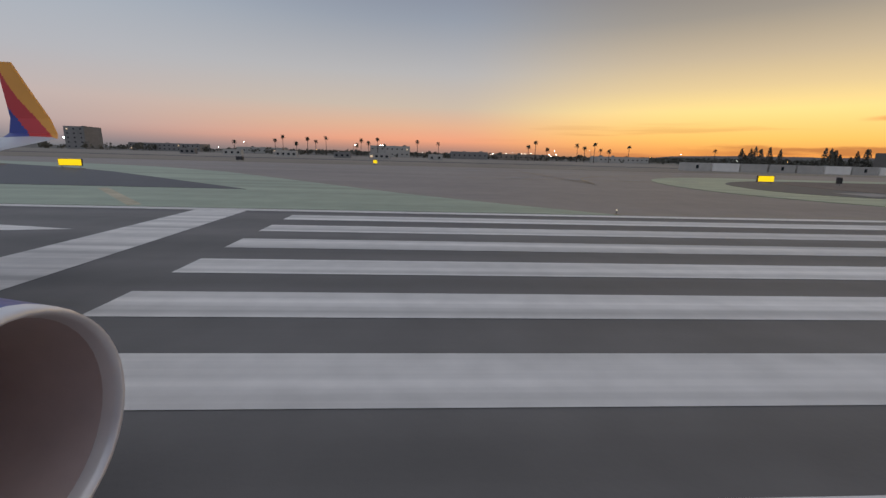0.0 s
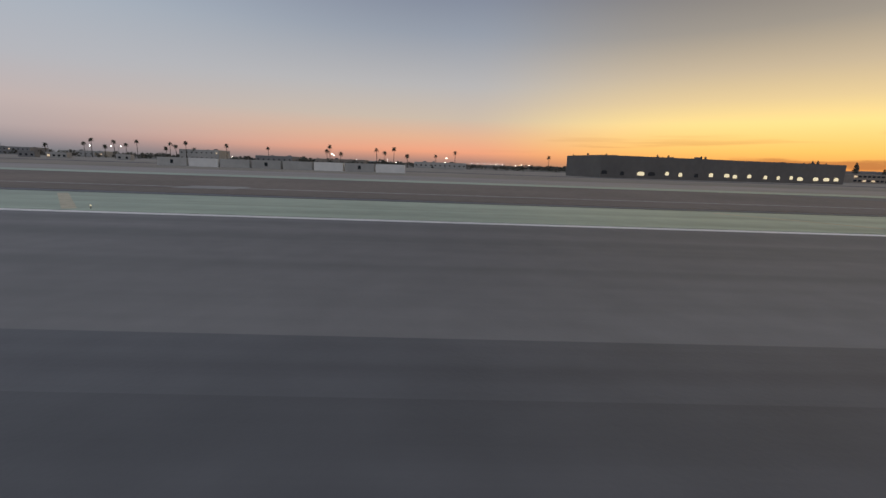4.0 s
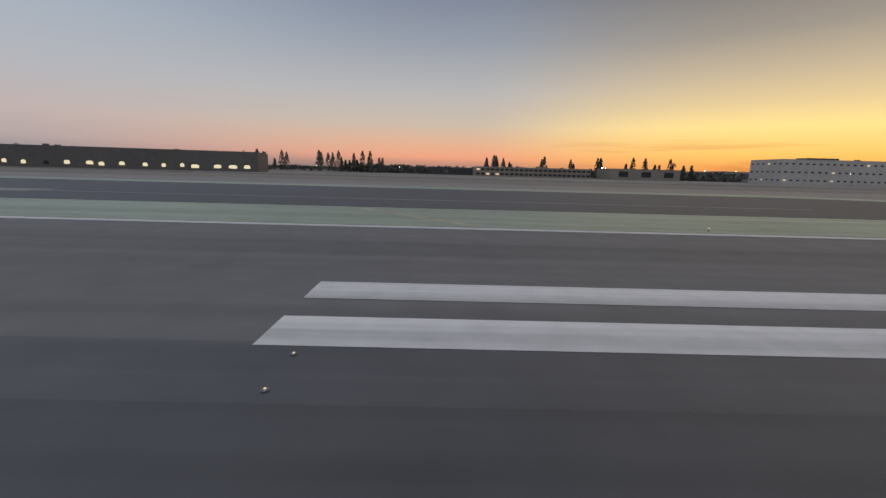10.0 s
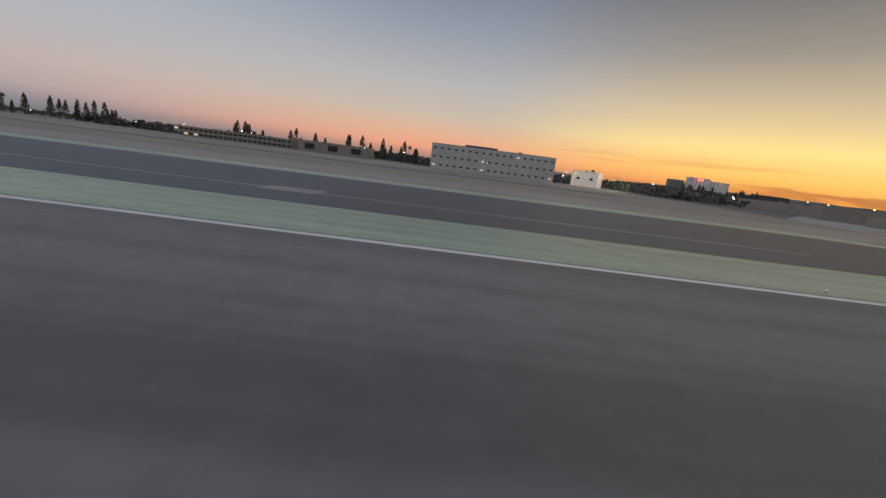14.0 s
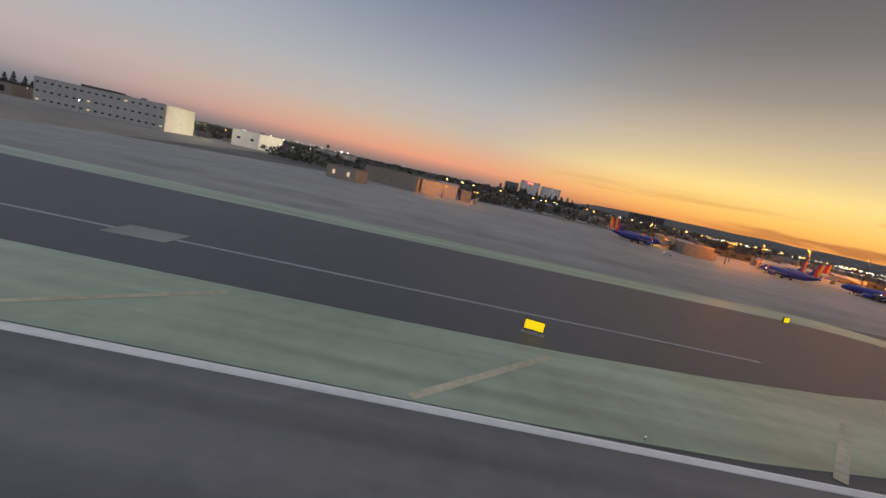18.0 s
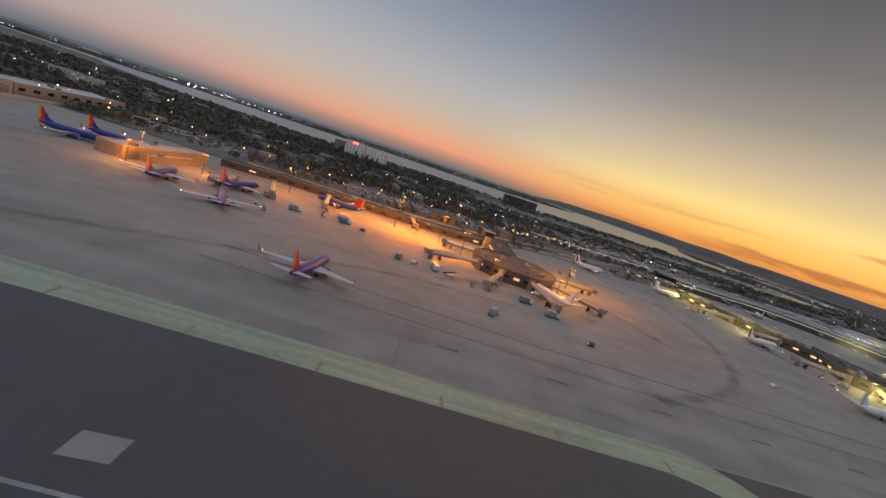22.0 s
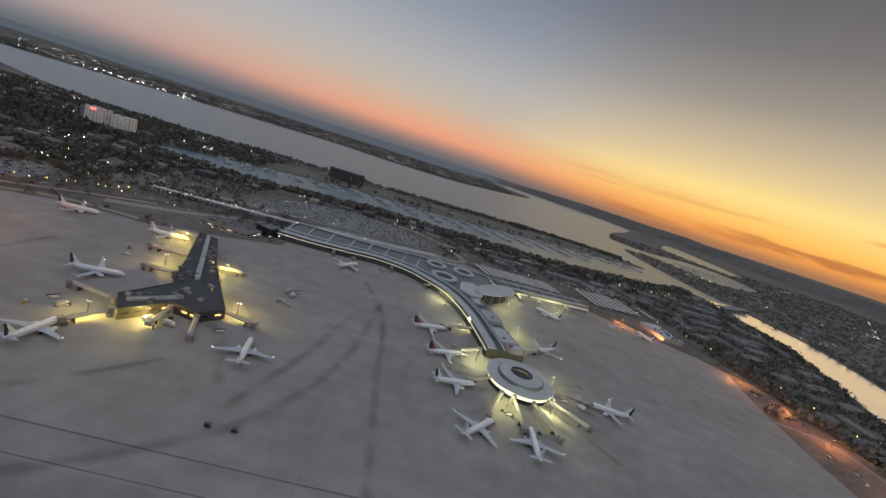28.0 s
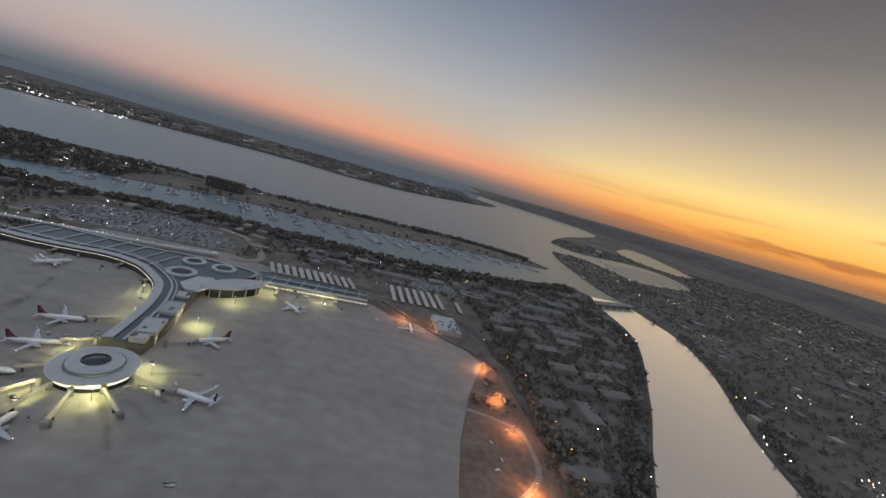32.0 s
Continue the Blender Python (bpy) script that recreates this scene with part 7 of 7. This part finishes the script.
def jet_bridge(L):
    e = empty("jet_bridge")
    bm = bmesh.new()
    a, b = (0, 0, 4.6), (L * 0.55, 0, 4.2)
    c = (L, 0, 3.9)
    tube(bm, [a, b], (1.45, 1.35), 4)
    part("tunnel", bm, BRIDGE_TAN, e)
    bm = bmesh.new()
    tube(bm, [(L * 0.5, 0, 4.25), c], (1.75, 1.6), 4)
    part("outer_tunnel", bm, BRIDGE_TAN, e)
    part("cab", boxed(L - 0.5, L + 3.2, -1.9, 1.9, 2.6, 5.3), WALL_GREY, e)
    bm = bmesh.new()
    tube(bm, [(0, 0, 0), (0, 0, 6.2)], 1.9, 12)
    part("rotunda", bm, WALL_GREY, e)
    part("support", boxed(L * 0.8 - 0.3, L * 0.8 + 0.3, -1.6, 1.6, 0.5, 2.8), DARKMETAL, e)
    for y in (-1.3, 1.3):
        bm = bmesh.new()
        lathe(bm, [(0.1, -0.2), (0.55, -0.2), (0.55, 0.2), (0.1, 0.2)], 12, "x")
        bmesh.ops.rotate(bm, verts=bm.verts, matrix=Matrix.Rotation(math.pi / 2, 3, "Z"))
        bmesh.ops.translate(bm, verts=bm.verts, vec=(L * 0.8, y, 0.55))
        part("wheel", bm, RUBBER, e)
    part("stair", boxed(L - 1, L + 1.5, 1.95, 2.7, 0, 2.8), POLE, e)
    return tagged(e, "tan covered jet bridge on wheels", "jet bridge", "jet bridges")


JB = {22: jet_bridge(22), 32: jet_bridge(32)}
done = set()
# (x, y, heading, length), from the building outwards
for x, y, a, L in ((1388, 262, 200, 22), (1432, 262, -95, 22), (1446, 285, -70, 32), (1480, 300, -80, 32), (1586, 243, 200, 32), (1598, 232, -112, 32), (1616, 231, -80, 32), (1632, 243, -45, 32), (1637, 266, 5, 32), (1588, 274, 165, 22), (1540, 326, -80, 22),
                   (1848, 252, 165, 32), (1856, 240, -120, 22), (1878, 262, -85, 22), (1897, 258, -70, 22), (1906, 275, -10, 22), (1850, 312, 178, 22), (1838, 350, 175, 32), (1864, 345, 10, 22), (1817, 406, 190, 22),
                   (2104, 290, 212, 22), (2098, 332, 211, 22), (2096, 375, 203.5, 32), (2108, 271, 247, 32), (2117, 269, -88, 32), (2132, 268, -70, 32), (2146, 278, -38, 32), (2152, 297, -8, 32), (2142, 352, 40, 22), (2170, 540, -80, 22), (2240, 562, -75, 22), (2000, 508, -85, 22), (1930, 500, -85, 22), (2060, 480, -130, 22)):
    if L in done:
        copy_thing(JB[L], put(x, y, 0.09, a))
    else:
        JB[L].matrix_world = put(x, y, 0.09, a)
        done.add(L)

# ---------- ground vehicles ----------
V_WHITE = mat("white_vehicle_paint", (0.6, 0.6, 0.6), 0.4, var=0.06, scale=2, big=0.3, spread=0.15)
V_DARK = mat("dark_vehicle_paint", (0.06, 0.065, 0.075), 0.4, var=0.06, scale=2, big=0.3, spread=0.3)
V_YELLOW = mat("yellow_vehicle_paint", (0.5, 0.33, 0.05), 0.45, var=0.06, scale=2, big=0.3)


V_GREY = mat("grey_vehicle_paint", (0.26, 0.26, 0.27), 0.4, var=0.06, scale=2, big=0.3, spread=0.3)


def wheels(e, xs, y, r=0.4):
    for x in xs:
        for s in (-1, 1):
            bm = bmesh.new()
            lathe(bm, [(0.08, -0.12), (r, -0.12), (r, 0.12), (0.08, 0.12)], 10, "x")
            bmesh.ops.rotate(bm, verts=bm.verts, matrix=Matrix.Rotation(math.pi / 2, 3, "Z"))
            bmesh.ops.translate(bm, verts=bm.verts, vec=(x, s * y, r))
            part("wheel", bm, RUBBER, e)


def truck(paint, label):
    e = empty("service_truck")
    part("chassis", boxed(-3.6, 3.6, -0.9, 0.9, 0.5, 0.8), DARKMETAL, e)
    part("box_body", boxed(-3.6, 1.4, -1.2, 1.2, 0.8, 3.2), paint, e)
    bm = bmesh.new()
    q = [(1.6, 0.6), (3.6, 0.6), (3.6, 1.5), (3.1, 2.5), (1.6, 2.5)]
    a, b = [bm.verts.new((x, -1.15, z)) for x, z in q], [bm.verts.new((x, 1.15, z)) for x, z in q]
    bm.faces.new(a)
    bm.faces.new(b[::-1])
    for i in range(5):
        bm.faces.new((a[i], b[i], b[(i + 1) % 5], a[(i + 1) % 5]))
    part("cab", bm, V_WHITE, e)
    part("windscreen", boxed(3.15, 3.45, -1.0, 1.0, 1.6, 2.3), GLASS, e)
    wheels(e, (-2.6, 2.5), 1.05, 0.45)
    return tagged(e, label, "truck", "service vehicles on the apron")


def tug():
    e = empty("baggage_tug")
    part("body", boxed(-1.3, 1.3, -0.75, 0.75, 0.35, 1.0), V_YELLOW, e)
    part("seat", boxed(-0.7, -0.2, -0.5, 0.5, 1.0, 1.5), RUBBER, e)
    part("canopy", boxed(-1.1, 0.5, -0.7, 0.7, 1.95, 2.05), V_WHITE, e)
    for x in (-1.0, 0.4):
        for y in (-0.62, 0.62):
            part("post", boxed(x - 0.04, x + 0.04, y - 0.04, y + 0.04, 1.0, 1.95), POLE, e)
    wheels(e, (-0.9, 0.9), 0.7, 0.32)
    return tagged(e, "small yellow baggage tug with a canopy", "tug", "service vehicles on the apron")


def cart():
    e = empty("baggage_cart")
    part("bed", boxed(-1.6, 1.6, -0.8, 0.8, 0.45, 0.6), DARKMETAL, e)
    part("cover", boxed(-1.6, 1.6, -0.85, 0.85, 1.75, 1.9), V_DARK, e)
    for x in (-1.5, 1.5):
        part("end_panel", boxed(x - 0.05, x + 0.05, -0.8, 0.8, 0.6, 1.75), V_WHITE, e)
    part("luggage", boxed(-1.2, 1.1, -0.6, 0.6, 0.6, 1.35), V_DARK, e)
    wheels(e, (-1.1, 1.1), 0.7, 0.25)
    return tagged(e, "covered baggage cart with dark luggage", "cart", "baggage carts")


def loader():
    e = empty("belt_loader")
    part("body", boxed(-2.5, 2.5, -0.9, 0.9, 0.4, 1.1), V_WHITE, e)
    bm = bmesh.new()
    tube(bm, [(-3.2, 0, 1.2), (3.8, 0, 3.0)], (0.5, 0.14), 4)
    part("belt", bm, RUBBER, e)
    wheels(e, (-1.7, 1.7), 0.85, 0.35)
    return tagged(e, "white belt loader with a raised belt", "belt loader", "service vehicles on the apron")


def van(paint, label, cat="car"):
    e = empty(cat.replace(" ", "_"))
    bm = bmesh.new()
    q = [(-2.2, 0.4), (2.2, 0.4), (2.25, 0.9), (1.3, 1.05), (0.7, 1.55), (-1.5, 1.6), (-2.2, 1.0)]
    a, b = [bm.verts.new((x, -0.88, z)) for x, z in q], [bm.verts.new((x, 0.88, z)) for x, z in q]
    bm.faces.new(a)
    bm.faces.new(b[::-1])
    for i in range(7):
        bm.faces.new((a[i], b[i], b[(i + 1) % 7], a[(i + 1) % 7]))
    part("body", bm, paint, e)
    part("window", boxed(-1.3, 0.75, -0.9, 0.9, 1.08, 1.42), GLASS, e)
    wheels(e, (-1.35, 1.4), 0.82, 0.33)
    return tagged(e, label, cat)


TR = [truck(V_WHITE, "white box-bodied service truck"), truck(V_GREY, "grey box-bodied catering truck"), tug(), cart(), cart(), loader(), tagged(van(V_WHITE, "white van on the apron", "van"), group="service vehicles on the apron")]
zones = [(1560, 212, 40, 14), (1640, 250, 20, 26), (1600, 200, 34, 12), (1480, 250, 34, 24), (1450, 215, 26, 14), (1560, 290, 34, 18), (1650, 315, 26, 12), (1840, 235, 34, 16), (1890, 250, 24, 12), (1805, 330, 16, 40), (1925, 330, 16, 30), (2075, 330, 16, 40), (2110, 245, 30, 10),
         (2165, 300, 20, 30), (2070, 440, 20, 24), (1980, 480, 40, 10), (2220, 535, 40, 10), (2330, 530, 40, 12), (2452, 400, 12, 60), (2440, 330, 14, 40)]
spots_v = [(1628, 165, 4, 10), (1585, 167, 1, 60), (1738, 190, 6, 20), (1340, 205, 6, 0), (1515, 245, 4, 15), (1950, 175, 3, 5), (1962, 176, 4, 5), (2230, 217, 5, 8), (1500, 262, 0, 30)]
for zx, zy, w, d in zones:
    for _ in range(5):
        spots_v.append((zx + rt.uniform(-w, w), zy + rt.uniform(-d, d), rt.randrange(7), rt.choice((0, 20, 75, 95, 130)) + rt.uniform(-8, 8)))
seen_v = set()
for x, y, k, a in spots_v:
    if k in seen_v:
        copy_thing(TR[k], put(x, y, 0.09, a))
    else:
        TR[k].matrix_world = put(x, y, 0.09, a)
        seen_v.add(k)

# parked cars: some on their own, the rest of the car parks as one
CARS = [tagged(van(p, l), group="parked cars") for p, l in ((V_WHITE, "white car parked in a row"), (V_DARK, "dark car parked in a row"), (mat("silver_car_paint", (0.35, 0.36, 0.38), 0.35, metal=0.5, var=0.05, scale=2, big=0.3), "silver car parked in a row"))]
slots = []
for _, q in LOTS:
    if len(q) == 4:
        a, b, d = Vector(q[0]), Vector(q[1]), Vector(q[3])
    else:
        a, b, d = Vector((1760, 585)), Vector((2050, 640)), Vector((1728, 752))
    u, v = (b - a), (d - a)
    nu, nv = int(u.length / 3.0), int(v.length / 14)
    ang = math.degrees(math.atan2(v.y, v.x))
    for i in range(nu):
        for j in range(nv):
            if rt.random() < 0.62:
                for back in (0.2, 0.56):
                    p = a + u * ((i + 0.5) / nu) + v * ((j + back) / nv)
                    if rt.random() < 0.8:
                        slots.append((p.x, p.y, ang + rt.choice((0, 180))))
slots = [q for q in slots if any(inside(q[0], q[1], p) for _, p in LOTS)]
own_cars = [s for s in slots if 1890 < s[0] < 2030 and s[1] < 670][:36]
rest = [s for s in slots if s not in set(own_cars)]
seen_c = set()
for i, (x, y, a) in enumerate(own_cars):
    k = rt.randrange(3)
    if k in seen_c:
        copy_thing(CARS[k], put(x, y, 0.1, a))
    else:
        CARS[k].matrix_world = put(x, y, 0.1, a)
        seen_c.add(k)
bm = bmesh.new()
for x, y, a in rest:
    c, s = math.cos(radians(a)), math.sin(radians(a))
    mi = rt.randrange(3)
    for (x0, x1, y0, y1, z0, z1, m2) in ((-2.2, 2.2, -0.88, 0.88, 0.3, 1.0, mi), (-1.5, 0.9, -0.78, 0.78, 1.0, 1.5, 3)):
        vs = box(bm, x0, x1, y0, y1, z0, z1, m2)
        for w in vs:
            w.co = Vector((x + w.co.x * c - w.co.y * s, y + w.co.x * s + w.co.y * c, w.co.z + 0.1))
tagged(obj("parked_cars", bm, [V_WHITE, V_GREY, V_DARK, GLASS]), "rows of white and dark parked cars", "cars", kind="stuff")

# ---------- marina ----------
DOCK = mat("grey_dock_planks", (0.2, 0.195, 0.185), 0.9, var=0.2, scale=1, big=0.1)


def floating_dock(length):
    e = empty("floating_dock")
    part("walkway", boxed(-1.2, 1.2, 0, length, 0.3, 0.7), DOCK, e)
    for k in range(int((length - 8) / 9)):
        part("finger", boxed(-11, 11, 5 + k * 9, 5.8 + k * 9, 0.3, 0.65), DOCK, e)
    return tagged(e, "floating marina dock with finger berths", "dock", "marina docks")


docks = []
for x in [1575 + 44 * k for k in range(7)] + [1885 + 58 * k for k in range(14)]:
    yi = float(np.interp(x, [1610, 1850, 2125, 2430, 2715], [930, 1045, 1085, 1188, 1262]))
    docks.append((x, yi + 2, 209, 140 if 1860 < x < 2460 else 90))
for length in (90, 140):
    spread(floating_dock(length), [d[:3] for d in docks if d[3] == length])
bm = bmesh.new()
rb = random.Random(5)
for dx, dy, a, length in docks:
    c, s = math.cos(radians(a)), math.sin(radians(a))
    for k in range(int((length - 12) / 4.5)):
        for side in (-1, 1):
            if rb.random() < 0.15:
                continue
            L, w = rb.uniform(7, 12), rb.uniform(2.2, 3.0)
            oy = 7.6 + k * 4.5 + (0.35 if k % 2 else -0.1)
            pts = [(side * 2.0, oy - w / 2, 0.1, 0), (side * (2.0 + L * 0.65), oy - w / 2, 0.1, 0), (side * (2.0 + L), oy, 0.1, 0), (side * (2.0 + L * 0.65), oy + w / 2, 0.1, 0), (side * 2.0, oy + w / 2, 0.1, 0)]
            g = [(dx + px * c - py * s, dy + px * s + py * c) for px, py, _, _ in pts]
            prism(bm, ccw(g), 0.1, 1.3, rb.choice((0, 0, 3, 2)))
            g2 = [(dx + px * c - py * s, dy + px * s + py * c) for px, py in ((side * 3, oy - w / 4), (side * (3 + L * 0.4), oy - w / 4), (side * (3 + L * 0.4), oy + w / 4), (side * 3, oy + w / 4))]
            prism(bm, ccw(g2), 1.3, 2.1, rb.choice((0, 3)))
            if rb.random() < 0.7:
                px, py = side * (2 + L * 0.5), oy
                mx, my = dx + px * c - py * s, dy + px * s + py * c
                box(bm, mx - 0.08, mx + 0.08, my - 0.08, my + 0.08, 2.0, 2.0 + L * 1.15, 1)
tagged(obj("moored_boats", bm, [V_WHITE, POLE, V_DARK, V_GREY]), "white sailing boats moored at the docks", "boats", kind="stuff")
bm = bmesh.new()
for k in range(9):
    x = 3130 + k * 46
    y0 = float(np.interp(x, [3120, 3165, 3343, 3484, 3540], [1590, 1525, 1600, 1700, 1840]))
    y1 = float(np.interp(x, [3120, 3180, 3353, 3477, 3540], [1965, 1975, 2055, 2060, 1990]))
    if y1 - y0 > 40:
        box(bm, x - 1, x + 1, y0, y0 + (y1 - y0) * 0.7, 0.2, 0.7, 1)
        for q in range(int((y1 - y0) * 0.7 / 5)):
            if rb.random() < 0.55:
                prism(bm, ccw([(x + 1.5, y0 + q * 5), (x + 7, y0 + q * 5), (x + 9, y0 + q * 5 + 1.4), (x + 7, y0 + q * 5 + 2.8), (x + 1.5, y0 + q * 5 + 2.8)]), 0.1, 1.6, 0)
                if rb.random() < 0.5:
                    box(bm, x + 5, x + 5.2, y0 + q * 5 + 1.3, y0 + q * 5 + 1.5, 1.6, 12, 1)
tagged(obj("far_moored_boats", bm, [V_WHITE, DOCK]), "white boats moored in the far inlet", "boats", kind="stuff")

# ---------- fence and blast wall along the west side ----------
fence = empty("chain_fence")
fl = smooth_line([(2420, 97), (2476, 230), (2484, 340), (2452, 475), (2382, 530), (2300, 600)], 8)
for i in range(len(fl) - 1):
    (ax, ay), (bx2, by2) = fl[i], fl[i + 1]
    part("mesh_panel", (lambda b: (prism(b, ccw(ribbon([(ax, ay), (bx2, by2)], 0.08)), 0.1, 2.4), b)[1])(bmesh.new()), POLE, fence)
    part("post", boxed(ax - 0.06, ax + 0.06, ay - 0.06, ay + 0.06, 0, 2.7), POLE, fence)
tagged(fence, "grey boundary fence along the apron", "fence")
